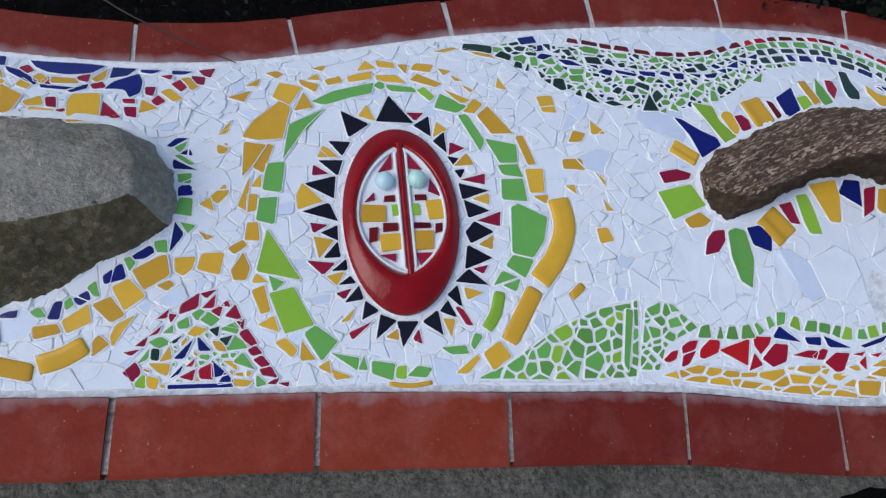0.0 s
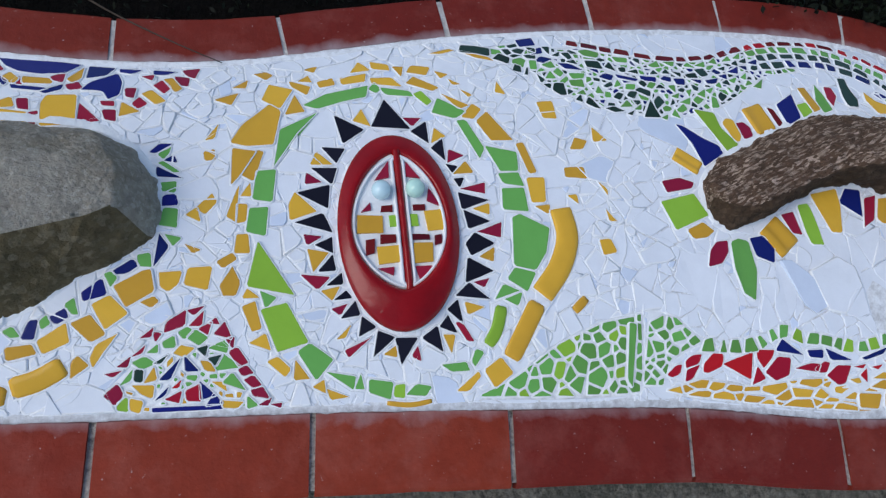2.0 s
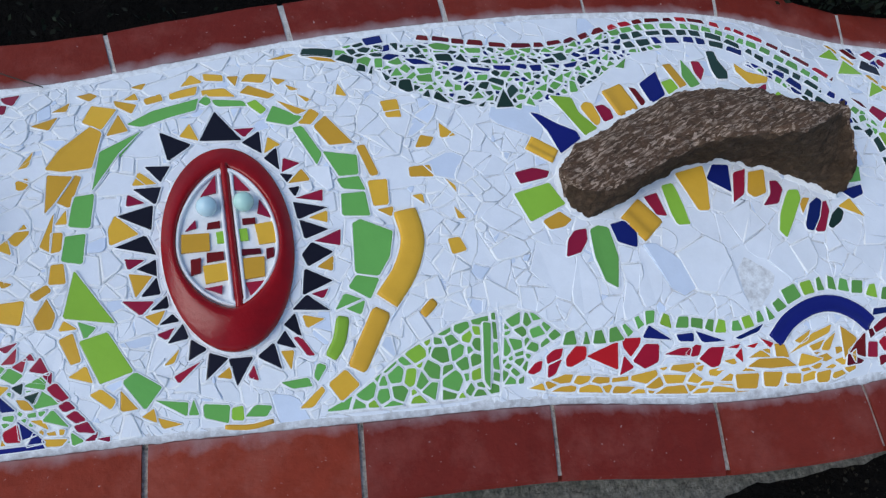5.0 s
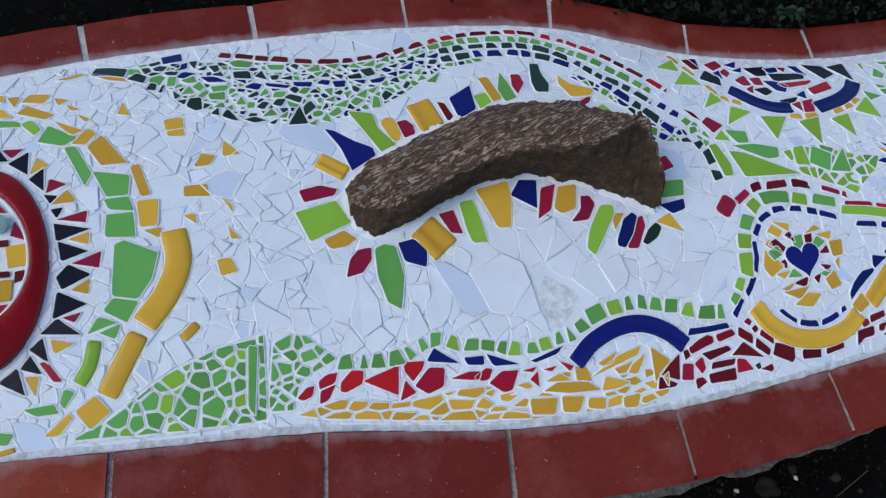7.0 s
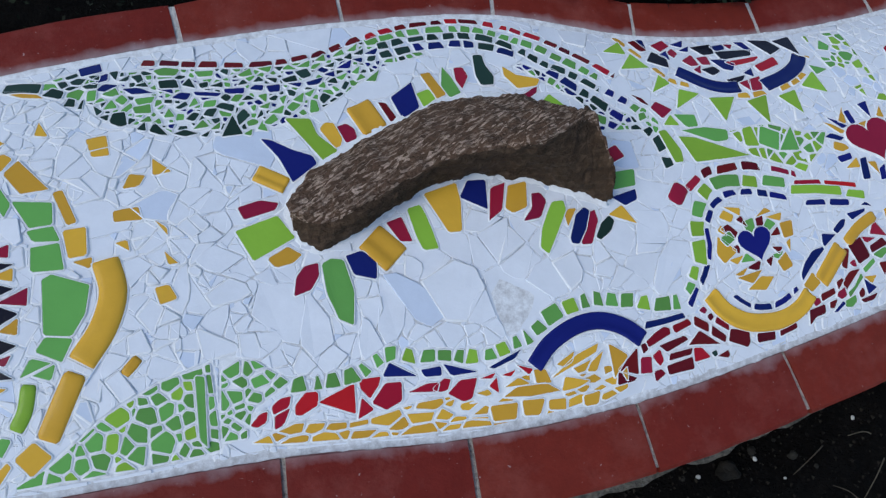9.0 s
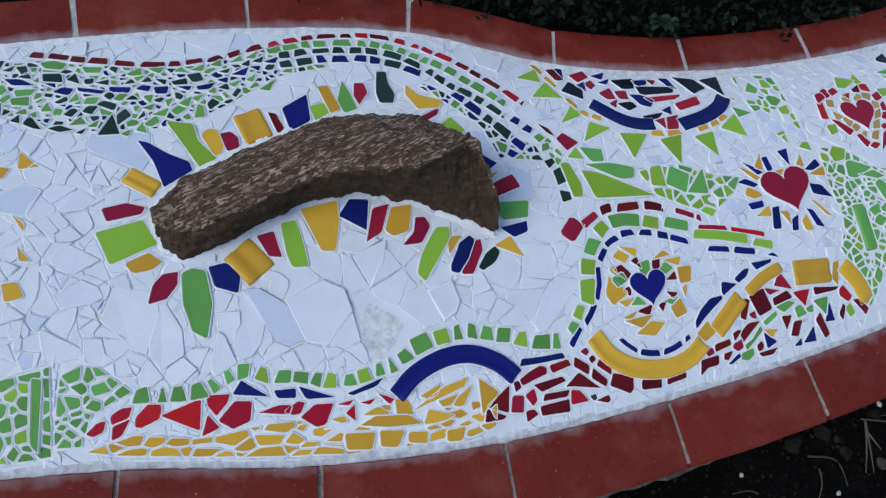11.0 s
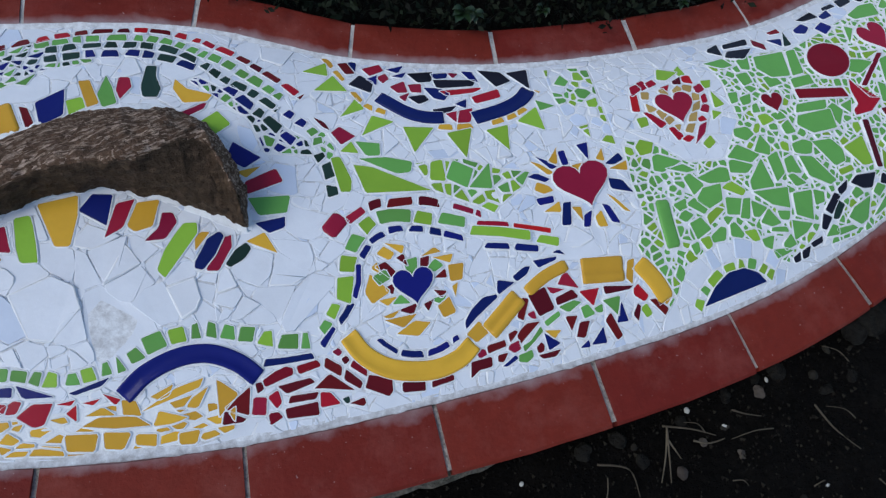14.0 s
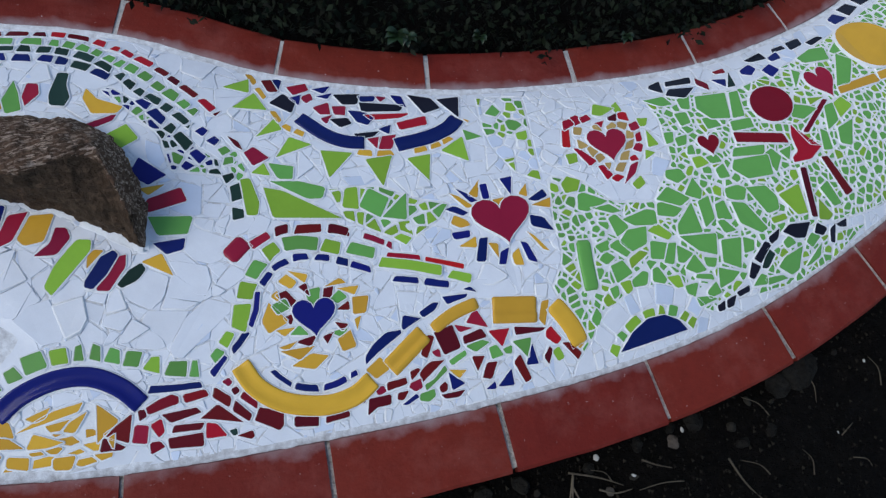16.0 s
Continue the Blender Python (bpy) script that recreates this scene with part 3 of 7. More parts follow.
# ---- mosaic: the design, motif by motif ----
# scroll border at the start
shard("blue", (-0.404, 0.469), (-0.357, 0.471), (-0.308, 0.466), (-0.322, 0.449), (-0.350, 0.444), (-0.376, 0.447), (-0.393, 0.456))
shard("blue", (-0.430, 0.452), (-0.411, 0.446), (-0.384, 0.426), (-0.386, 0.420), (-0.403, 0.430), (-0.423, 0.442))
shard("blue", (-0.379, 0.421), (-0.337, 0.418), (-0.346, 0.414), (-0.377, 0.416))
shard("blue", (-0.344, 0.413), (-0.321, 0.426), (-0.321, 0.419), (-0.338, 0.410))
shard("blue", (-0.296, 0.464), (-0.266, 0.464), (-0.274, 0.449), (-0.295, 0.442))
shard("blue", (-0.296, 0.419), (-0.289, 0.432), (-0.260, 0.452), (-0.252, 0.437), (-0.252, 0.414), (-0.263, 0.406), (-0.271, 0.419), (-0.283, 0.420))
shard("blue", (-0.258, 0.462), (-0.232, 0.463), (-0.242, 0.455), (-0.257, 0.457))
shard("blue", (-0.216, 0.463), (-0.188, 0.463), (-0.200, 0.456), (-0.215, 0.456))
shard("blue", (-0.444, 0.473), (-0.437, 0.474), (-0.433, 0.456), (-0.438, 0.455))
shard("crimson", (-0.413, 0.452), (-0.405, 0.459), (-0.394, 0.448), (-0.402, 0.441))
shard("crimson", (-0.379, 0.426), (-0.373, 0.436), (-0.367, 0.422))
shard("crimson", (-0.337, 0.439), (-0.322, 0.449), (-0.322, 0.431), (-0.333, 0.434))
shard("crimson", (-0.317, 0.426), (-0.304, 0.433), (-0.297, 0.422), (-0.312, 0.419))
shard("yellow", (-0.391, 0.434), (-0.385, 0.443), (-0.373, 0.432), (-0.377, 0.424), (-0.388, 0.428))
shard("yellow", (-0.368, 0.436), (-0.334, 0.436), (-0.335, 0.428), (-0.367, 0.426))
shard("yellow", (-0.317, 0.437), (-0.302, 0.461), (-0.302, 0.439), (-0.311, 0.432))
shard("yellow", (-0.408, 0.418), (-0.403, 0.430), (-0.390, 0.420), (-0.394, 0.412))
shard("yellow", (-0.426, 0.417), (-0.396, 0.399), (-0.404, 0.369), (-0.414, 0.368))
shard("yellow", (-0.392, 0.389), (-0.374, 0.400), (-0.368, 0.386), (-0.387, 0.383))
shard("yellow", (-0.383, 0.380), (-0.352, 0.377), (-0.349, 0.361), (-0.381, 0.364))
shard("yellow", (-0.338, 0.393), (-0.334, 0.405), (-0.301, 0.409), (-0.296, 0.363), (-0.333, 0.358))
shard("crimson", (-0.367, 0.398), (-0.355, 0.399), (-0.351, 0.382), (-0.362, 0.383))
shard("crimson", (-0.402, 0.366), (-0.392, 0.374), (-0.388, 0.364), (-0.398, 0.361))
shard("crimson", (-0.350, 0.377), (-0.340, 0.380), (-0.340, 0.359), (-0.347, 0.361))
shard("crimson", (-0.293, 0.365), (-0.295, 0.396), (-0.269, 0.370))
shard("crimson", (-0.267, 0.387), (-0.252, 0.388), (-0.250, 0.371), (-0.262, 0.373))
shard("crimson", (-0.271, 0.401), (-0.256, 0.402), (-0.255, 0.395), (-0.268, 0.395))
shard("crimson", (-0.246, 0.426), (-0.233, 0.427), (-0.234, 0.410), (-0.243, 0.412))
shard("crimson", (-0.234, 0.400), (-0.227, 0.411), (-0.216, 0.401), (-0.226, 0.393))
shard("crimson", (-0.180, 0.466), (-0.159, 0.471), (-0.163, 0.452), (-0.173, 0.456))
shard("crimson", (-0.188, 0.453), (-0.170, 0.451), (-0.170, 0.436), (-0.182, 0.438))
shard("crimson", (-0.212, 0.434), (-0.203, 0.444), (-0.191, 0.431), (-0.198, 0.421))
shard("crimson", (-0.229, 0.450), (-0.215, 0.454), (-0.216, 0.444))
shard("yellow", (-0.246, 0.379), (-0.246, 0.401), (-0.225, 0.388))
shard("yellow", (-0.224, 0.418), (-0.214, 0.425), (-0.195, 0.407), (-0.205, 0.401))
shard("yellow", (-0.201, 0.446), (-0.191, 0.449), (-0.177, 0.430), (-0.184, 0.424))
fill("crimson yellow yellow", 0.0185, 1.2, 12, (-0.531, 0.468), (-0.437, 0.451), (-0.410, 0.408), (-0.414, 0.368), (-0.496, 0.358))
shard("blue", (-0.204, 0.327), (-0.194, 0.339), (-0.179, 0.340), (-0.198, 0.326))
shard("green", (-0.194, 0.324), (-0.181, 0.334), (-0.182, 0.327), (-0.188, 0.318))
shard("blue", (-0.188, 0.316), (-0.176, 0.323), (-0.172, 0.314))
shard("green", (-0.192, 0.312), (-0.188, 0.314), (-0.169, 0.301), (-0.174, 0.300))
shard("blue", (-0.195, 0.294), (-0.194, 0.306), (-0.164, 0.292))
shard("green", (-0.191, 0.284), (-0.171, 0.287), (-0.171, 0.273), (-0.188, 0.275))
shard("blue", (-0.184, 0.268), (-0.170, 0.270), (-0.167, 0.257), (-0.185, 0.255))
shard("green", (-0.183, 0.252), (-0.167, 0.251), (-0.167, 0.228), (-0.187, 0.231))
shard("green", (-0.178, 0.218), (-0.161, 0.214), (-0.169, 0.205))
shard("blue", (-0.189, 0.179), (-0.185, 0.218), (-0.174, 0.203), (-0.186, 0.184))
shard("green", (-0.207, 0.192), (-0.194, 0.195), (-0.192, 0.179), (-0.205, 0.180))
shard("blue", (-0.232, 0.173), (-0.213, 0.187), (-0.206, 0.180), (-0.218, 0.171), (-0.230, 0.170))
shard("green", (-0.241, 0.169), (-0.235, 0.172), (-0.228, 0.165), (-0.234, 0.156))
shard("blue", (-0.264, 0.148), (-0.244, 0.164), (-0.238, 0.146), (-0.262, 0.139))
shard("green", (-0.281, 0.134), (-0.272, 0.141), (-0.267, 0.124), (-0.272, 0.124))
shard("blue", (-0.296, 0.120), (-0.280, 0.130), (-0.277, 0.120), (-0.289, 0.113))
shard("green", (-0.305, 0.116), (-0.299, 0.122), (-0.295, 0.113), (-0.303, 0.108))
shard("blue", (-0.323, 0.097), (-0.316, 0.116), (-0.308, 0.117), (-0.311, 0.097))
shard("green", (-0.342, 0.105), (-0.333, 0.110), (-0.326, 0.100), (-0.335, 0.099))
shard("blue", (-0.376, 0.110), (-0.357, 0.107), (-0.358, 0.099), (-0.375, 0.099))
shard("yellow", (-0.230, 0.155), (-0.199, 0.173), (-0.192, 0.174), (-0.187, 0.150), (-0.216, 0.132))
shard("yellow", (-0.252, 0.134), (-0.234, 0.144), (-0.214, 0.124), (-0.237, 0.107))
shard("yellow", (-0.273, 0.113), (-0.254, 0.122), (-0.237, 0.101), (-0.252, 0.093))
shard("yellow", (-0.307, 0.094), (-0.279, 0.113), (-0.275, 0.093), (-0.301, 0.081))
shard("yellow", (-0.339, 0.087), (-0.313, 0.090), (-0.308, 0.081), (-0.337, 0.074))
moulded("yellow", 0.0234, .006, "round", (-0.333, 0.044), (-0.306, 0.052), (-0.276, 0.069))
shard("yellow", (-0.271, 0.071), (-0.265, 0.077), (-0.254, 0.067), (-0.272, 0.054))
shard("yellow", (-0.252, 0.074), (-0.246, 0.089), (-0.223, 0.102), (-0.240, 0.080), (-0.249, 0.066))
moulded("yellow", 0.0216, .006, "round", (-0.410, 0.050), (-0.374, 0.043), (-0.338, 0.035))
shard("yellow", (-0.200, 0.137), (-0.187, 0.143), (-0.182, 0.138), (-0.189, 0.131))
shard("yellow", (-0.182, 0.171), (-0.158, 0.173), (-0.161, 0.159), (-0.171, 0.150), (-0.180, 0.155))
shard("yellow", (-0.150, 0.177), (-0.124, 0.179), (-0.128, 0.152), (-0.154, 0.158))
shard("yellow", (-0.156, 0.207), (-0.139, 0.200), (-0.146, 0.196))
shard("yellow", (-0.156, 0.244), (-0.145, 0.253), (-0.140, 0.236))
shard("yellow", (-0.145, 0.253), (-0.128, 0.272), (-0.122, 0.262), (-0.135, 0.246))
# fan motif
shard("crimson", (-0.236, 0.057), (-0.217, 0.061), (-0.228, 0.054))
shard("crimson", (-0.223, 0.065), (-0.209, 0.076), (-0.213, 0.065))
shard("crimson", (-0.209, 0.075), (-0.194, 0.088), (-0.197, 0.080))
shard("crimson", (-0.200, 0.096), (-0.186, 0.107), (-0.188, 0.098))
shard("crimson", (-0.183, 0.093), (-0.185, 0.102), (-0.177, 0.101))
shard("crimson", (-0.173, 0.103), (-0.172, 0.113), (-0.151, 0.127), (-0.152, 0.110))
shard("crimson", (-0.148, 0.127), (-0.129, 0.133), (-0.142, 0.122))
shard("crimson", (-0.145, 0.110), (-0.131, 0.126), (-0.133, 0.110))
shard("crimson", (-0.135, 0.106), (-0.122, 0.113), (-0.126, 0.100))
shard("crimson", (-0.123, 0.113), (-0.117, 0.118), (-0.114, 0.112))
shard("crimson", (-0.118, 0.100), (-0.107, 0.113), (-0.099, 0.095))
shard("crimson", (-0.104, 0.093), (-0.096, 0.096), (-0.097, 0.084))
shard("crimson", (-0.101, 0.079), (-0.092, 0.084), (-0.080, 0.067), (-0.089, 0.063))
shard("crimson", (-0.090, 0.059), (-0.081, 0.063), (-0.074, 0.055), (-0.085, 0.052))
shard("crimson", (-0.083, 0.047), (-0.073, 0.052), (-0.064, 0.041), (-0.073, 0.038))
shard("crimson", (-0.075, 0.035), (-0.062, 0.038), (-0.055, 0.026), (-0.072, 0.029))
shard("crimson", (-0.067, 0.018), (-0.052, 0.026), (-0.055, 0.018))
shard("crimson", (-0.055, 0.019), (-0.040, 0.019), (-0.041, 0.015))
shard("crimson", (-0.237, 0.034), (-0.223, 0.046), (-0.217, 0.034), (-0.226, 0.023))
shard("green", (-0.158, 0.102), (-0.149, 0.108), (-0.143, 0.104), (-0.152, 0.095))
shard("green", (-0.175, 0.091), (-0.163, 0.098), (-0.161, 0.086), (-0.173, 0.085))
shard("green", (-0.191, 0.080), (-0.181, 0.088), (-0.181, 0.080))
shard("green", (-0.207, 0.069), (-0.194, 0.075), (-0.183, 0.068), (-0.197, 0.062))
shard("green", (-0.148, 0.096), (-0.140, 0.105), (-0.126, 0.096), (-0.135, 0.088))
shard("green", (-0.124, 0.084), (-0.101, 0.095), (-0.104, 0.079))
shard("green", (-0.117, 0.059), (-0.107, 0.076), (-0.088, 0.062))
shard("green", (-0.107, 0.045), (-0.097, 0.055), (-0.081, 0.035))
shard("lime", (-0.223, 0.024), (-0.213, 0.031), (-0.212, 0.016), (-0.223, 0.018))
shard("green", (-0.079, 0.028), (-0.068, 0.018), (-0.079, 0.015))
shard("green", (-0.221, 0.044), (-0.207, 0.062), (-0.209, 0.050))
shard("yellow", (-0.162, 0.079), (-0.155, 0.087), (-0.141, 0.084), (-0.151, 0.075))
shard("yellow", (-0.132, 0.069), (-0.123, 0.068), (-0.117, 0.058), (-0.127, 0.059))
shard("yellow", (-0.194, 0.047), (-0.184, 0.063), (-0.181, 0.050))
shard("yellow", (-0.207, 0.044), (-0.184, 0.043), (-0.186, 0.030), (-0.197, 0.035))
shard("yellow", (-0.209, 0.029), (-0.196, 0.026), (-0.200, 0.014), (-0.210, 0.018))
shard("yellow", (-0.109, 0.024), (-0.085, 0.022), (-0.093, 0.015), (-0.107, 0.017))
shard("yellow", (-0.120, 0.046), (-0.107, 0.045), (-0.103, 0.035))
shard("dark", (-0.184, 0.068), (-0.168, 0.078), (-0.177, 0.068))
shard("dark", (-0.204, 0.061), (-0.196, 0.060), (-0.197, 0.048), (-0.205, 0.049))
shard("dark", (-0.136, 0.083), (-0.126, 0.086), (-0.128, 0.076))
shard("dark", (-0.124, 0.072), (-0.109, 0.076), (-0.116, 0.064))
shard("blue", (-0.177, 0.050), (-0.154, 0.075), (-0.167, 0.050))
shard("blue", (-0.151, 0.076), (-0.136, 0.059), (-0.149, 0.059))
shard("blue", (-0.184, 0.026), (-0.167, 0.043), (-0.172, 0.033))
shard("blue", (-0.133, 0.046), (-0.117, 0.031), (-0.132, 0.027))
shard("blue", (-0.125, 0.020), (-0.109, 0.022), (-0.117, 0.032))
shard("red", (-0.171, 0.028), (-0.154, 0.036), (-0.157, 0.024))
shard("red", (-0.149, 0.036), (-0.134, 0.043), (-0.132, 0.025), (-0.147, 0.026))
shard("red", (-0.164, 0.040), (-0.154, 0.049), (-0.157, 0.041))
shard("blue", (-0.185, 0.018), (-0.110, 0.019), (-0.109, 0.016), (-0.185, 0.015))
fill("green yellow", 0.0094, 1, 0, (-0.230, 0.047), (-0.152, 0.100), (-0.104, 0.072), (-0.062, 0.011), (-0.223, 0.015))
# sun ring yellow
shard("yellow", (-0.073, 0.416), (-0.065, 0.443), (-0.035, 0.436), (-0.050, 0.403))
shard("yellow", (-0.109, 0.345), (-0.096, 0.372), (-0.063, 0.408), (-0.049, 0.398), (-0.057, 0.345), (-0.090, 0.341))
shard("yellow", (-0.042, 0.393), (-0.031, 0.425), (-0.018, 0.399))
shard("yellow", (-0.106, 0.285), (-0.106, 0.336), (-0.079, 0.333), (-0.097, 0.298))
shard("yellow", (-0.098, 0.302), (-0.075, 0.335), (-0.069, 0.333), (-0.080, 0.292))
shard("yellow", (-0.109, 0.243), (-0.098, 0.279), (-0.096, 0.285), (-0.099, 0.237))
shard("yellow", (-0.097, 0.235), (-0.097, 0.259), (-0.086, 0.259), (-0.087, 0.237))
shard("yellow", (-0.093, 0.271), (-0.083, 0.289), (-0.082, 0.271))
shard("yellow", (-0.133, 0.413), (-0.105, 0.426), (-0.113, 0.406))
shard("yellow", (-0.112, 0.436), (-0.094, 0.451), (-0.096, 0.437))
shard("yellow", (-0.085, 0.464), (-0.071, 0.469), (-0.062, 0.463), (-0.070, 0.454))
shard("yellow", (-0.018, 0.476), (-0.000, 0.487), (-0.006, 0.472))
shard("yellow", (-0.038, 0.451), (-0.011, 0.443), (-0.015, 0.429), (-0.035, 0.442))
shard("yellow", (-0.026, 0.453), (-0.014, 0.463), (-0.009, 0.452))
shard("yellow", (-0.001, 0.452), (0.019, 0.460), (0.023, 0.449), (0.003, 0.443))
shard("yellow", (0.031, 0.461), (0.066, 0.471), (0.064, 0.457), (0.033, 0.450))
shard("yellow", (0.046, 0.474), (0.057, 0.495), (0.072, 0.480))
shard("yellow", (0.074, 0.496), (0.099, 0.491), (0.100, 0.481), (0.076, 0.483))
shard("yellow", (0.073, 0.463), (0.102, 0.466), (0.116, 0.451), (0.075, 0.454))
shard("yellow", (0.106, 0.488), (0.120, 0.488), (0.117, 0.470))
shard("yellow", (0.126, 0.479), (0.133, 0.492), (0.159, 0.490), (0.153, 0.475))
shard("yellow", (0.124, 0.457), (0.134, 0.469), (0.169, 0.452), (0.160, 0.446))
shard("yellow", (-0.140, 0.348), (-0.126, 0.373), (-0.130, 0.351))
shard("yellow", (-0.142, 0.330), (-0.129, 0.334), (-0.127, 0.320), (-0.139, 0.318))
shard("yellow", (0.167, 0.482), (0.184, 0.478), (0.174, 0.470))
shard("yellow", (0.185, 0.469), (0.202, 0.460), (0.191, 0.459))
shard("yellow", (0.199, 0.452), (0.217, 0.441), (0.212, 0.438))
shard("yellow", (0.171, 0.441), (0.209, 0.422), (0.196, 0.416))
shard("yellow", (0.199, 0.402), (0.216, 0.425), (0.227, 0.416), (0.215, 0.400))
shard("yellow", (0.219, 0.395), (0.235, 0.411), (0.268, 0.368), (0.238, 0.366))
shard("yellow", (0.274, 0.362), (0.284, 0.364), (0.299, 0.319), (0.289, 0.317))
shard("yellow", (0.284, 0.309), (0.309, 0.310), (0.308, 0.275), (0.289, 0.274))
shard("yellow", (0.293, 0.268), (0.314, 0.271), (0.311, 0.258))
shard("yellow", (0.253, 0.449), (0.257, 0.468), (0.267, 0.446))
shard("yellow", (0.314, 0.434), (0.337, 0.437), (0.340, 0.408), (0.320, 0.408))
shard("yellow", (0.355, 0.358), (0.364, 0.376), (0.381, 0.372), (0.373, 0.359))
shard("yellow", (0.393, 0.394), (0.413, 0.375), (0.392, 0.372))
shard("yellow", (0.342, 0.327), (0.371, 0.330), (0.374, 0.313), (0.342, 0.314))
shard("yellow", (0.389, 0.309), (0.402, 0.297), (0.403, 0.287))
shard("yellow", (0.343, 0.285), (0.355, 0.287), (0.356, 0.275))
shard("yellow", (0.161, 0.519), (0.193, 0.531), (0.200, 0.529), (0.179, 0.520))
shard("yellow", (0.206, 0.529), (0.246, 0.522), (0.260, 0.510), (0.232, 0.516))
shard("yellow", (-0.098, 0.197), (-0.096, 0.219), (-0.084, 0.220), (-0.081, 0.197))
shard("yellow", (-0.118, 0.185), (-0.101, 0.196), (-0.096, 0.189), (-0.111, 0.178))
shard("yellow", (-0.113, 0.156), (-0.100, 0.178), (-0.091, 0.160), (-0.096, 0.145), (-0.109, 0.145))
shard("yellow", (-0.087, 0.142), (-0.082, 0.152), (-0.068, 0.142))
shard("yellow", (-0.087, 0.131), (-0.073, 0.137), (-0.065, 0.106), (-0.075, 0.103))
shard("yellow", (-0.077, 0.089), (-0.060, 0.099), (-0.054, 0.081))
shard("yellow", (-0.056, 0.067), (-0.045, 0.072), (-0.030, 0.058), (-0.036, 0.050))
shard("yellow", (-0.024, 0.068), (-0.008, 0.047), (-0.025, 0.046))
shard("yellow", (-0.002, 0.037), (0.010, 0.044), (0.012, 0.030))
shard("yellow", (0.015, 0.033), (0.041, 0.024), (0.019, 0.022))
moulded("yellow", 0.0065, .004, "round", (0.088, 0.015), (0.118, 0.012), (0.146, 0.016))
moulded("yellow", 0.0321, .010, "round", (0.329, 0.265), (0.335, 0.224), (0.321, 0.183), (0.293, 0.145))
moulded("yellow", 0.0255, .007, "round", (0.287, 0.135), (0.267, 0.098), (0.249, 0.065))
shard("yellow", (0.214, 0.051), (0.235, 0.066), (0.251, 0.047), (0.228, 0.030))
shard("yellow", (0.178, 0.027), (0.205, 0.049), (0.208, 0.044), (0.193, 0.027))
moulded("yellow", 0.0128, .005, "round", (0.338, 0.124), (0.356, 0.141))
shard("yellow", (0.383, 0.221), (0.398, 0.223), (0.406, 0.205), (0.387, 0.201))
shard("yellow", (0.397, 0.267), (0.410, 0.250), (0.401, 0.250))
# sun ring green
shard("green", (-0.018, 0.410), (0.011, 0.430), (0.068, 0.448), (0.065, 0.429), (0.035, 0.420), (-0.001, 0.405))
shard("green", (0.070, 0.443), (0.078, 0.454), (0.086, 0.444), (0.080, 0.437))
shard("green", (0.086, 0.446), (0.126, 0.442), (0.132, 0.434), (0.093, 0.435))
shard("lime", (0.132, 0.437), (0.143, 0.443), (0.157, 0.426), (0.150, 0.419))
shard("green", (0.157, 0.407), (0.166, 0.431), (0.204, 0.411), (0.188, 0.399))
shard("green", (-0.055, 0.312), (-0.048, 0.367), (-0.000, 0.398), (-0.027, 0.365), (-0.045, 0.332))
shard("green", (-0.079, 0.267), (-0.075, 0.305), (-0.053, 0.308), (-0.056, 0.264))
shard("green", (-0.085, 0.224), (-0.082, 0.254), (-0.061, 0.256), (-0.063, 0.219))
shard("green", (0.191, 0.394), (0.203, 0.396), (0.226, 0.352), (0.219, 0.338))
shard("green", (0.229, 0.355), (0.272, 0.348), (0.272, 0.320), (0.247, 0.319))
shard("green", (0.244, 0.314), (0.272, 0.317), (0.279, 0.298), (0.250, 0.301))
shard("green", (0.248, 0.292), (0.278, 0.294), (0.282, 0.261), (0.247, 0.263))
shard("green", (0.259, 0.250), (0.269, 0.255), (0.309, 0.236), (0.302, 0.203), (0.286, 0.179), (0.257, 0.185))
shard("green", (0.247, 0.167), (0.258, 0.181), (0.286, 0.175), (0.273, 0.151))
shard("green", (0.229, 0.140), (0.241, 0.159), (0.261, 0.151))
shard("green", (0.243, 0.140), (0.265, 0.148), (0.260, 0.132))
moulded("lime", 0.0170, .006, "round", (0.218, 0.082), (0.230, 0.102), (0.237, 0.131))
shard("green", (0.197, 0.062), (0.202, 0.077), (0.212, 0.073), (0.201, 0.057))
shard("green", (0.157, 0.059), (0.189, 0.061), (0.193, 0.052), (0.170, 0.051))
shard("lime", (-0.082, 0.156), (-0.071, 0.210), (-0.028, 0.146))
shard("green", (-0.066, 0.149), (-0.049, 0.142), (-0.060, 0.130))
shard("lime", (-0.065, 0.127), (-0.036, 0.135), (-0.010, 0.089), (-0.045, 0.079))
shard("green", (-0.021, 0.078), (-0.007, 0.087), (0.020, 0.068), (0.001, 0.045))
shard("green", (0.012, 0.054), (0.048, 0.047), (0.046, 0.033))
shard("green", (0.049, 0.034), (0.055, 0.050), (0.059, 0.033))
shard("green", (0.066, 0.043), (0.095, 0.039), (0.092, 0.020), (0.066, 0.029))
shard("lime", (0.098, 0.035), (0.110, 0.037), (0.110, 0.021), (0.097, 0.023))
shard("green", (0.114, 0.025), (0.125, 0.036), (0.144, 0.033), (0.137, 0.023))
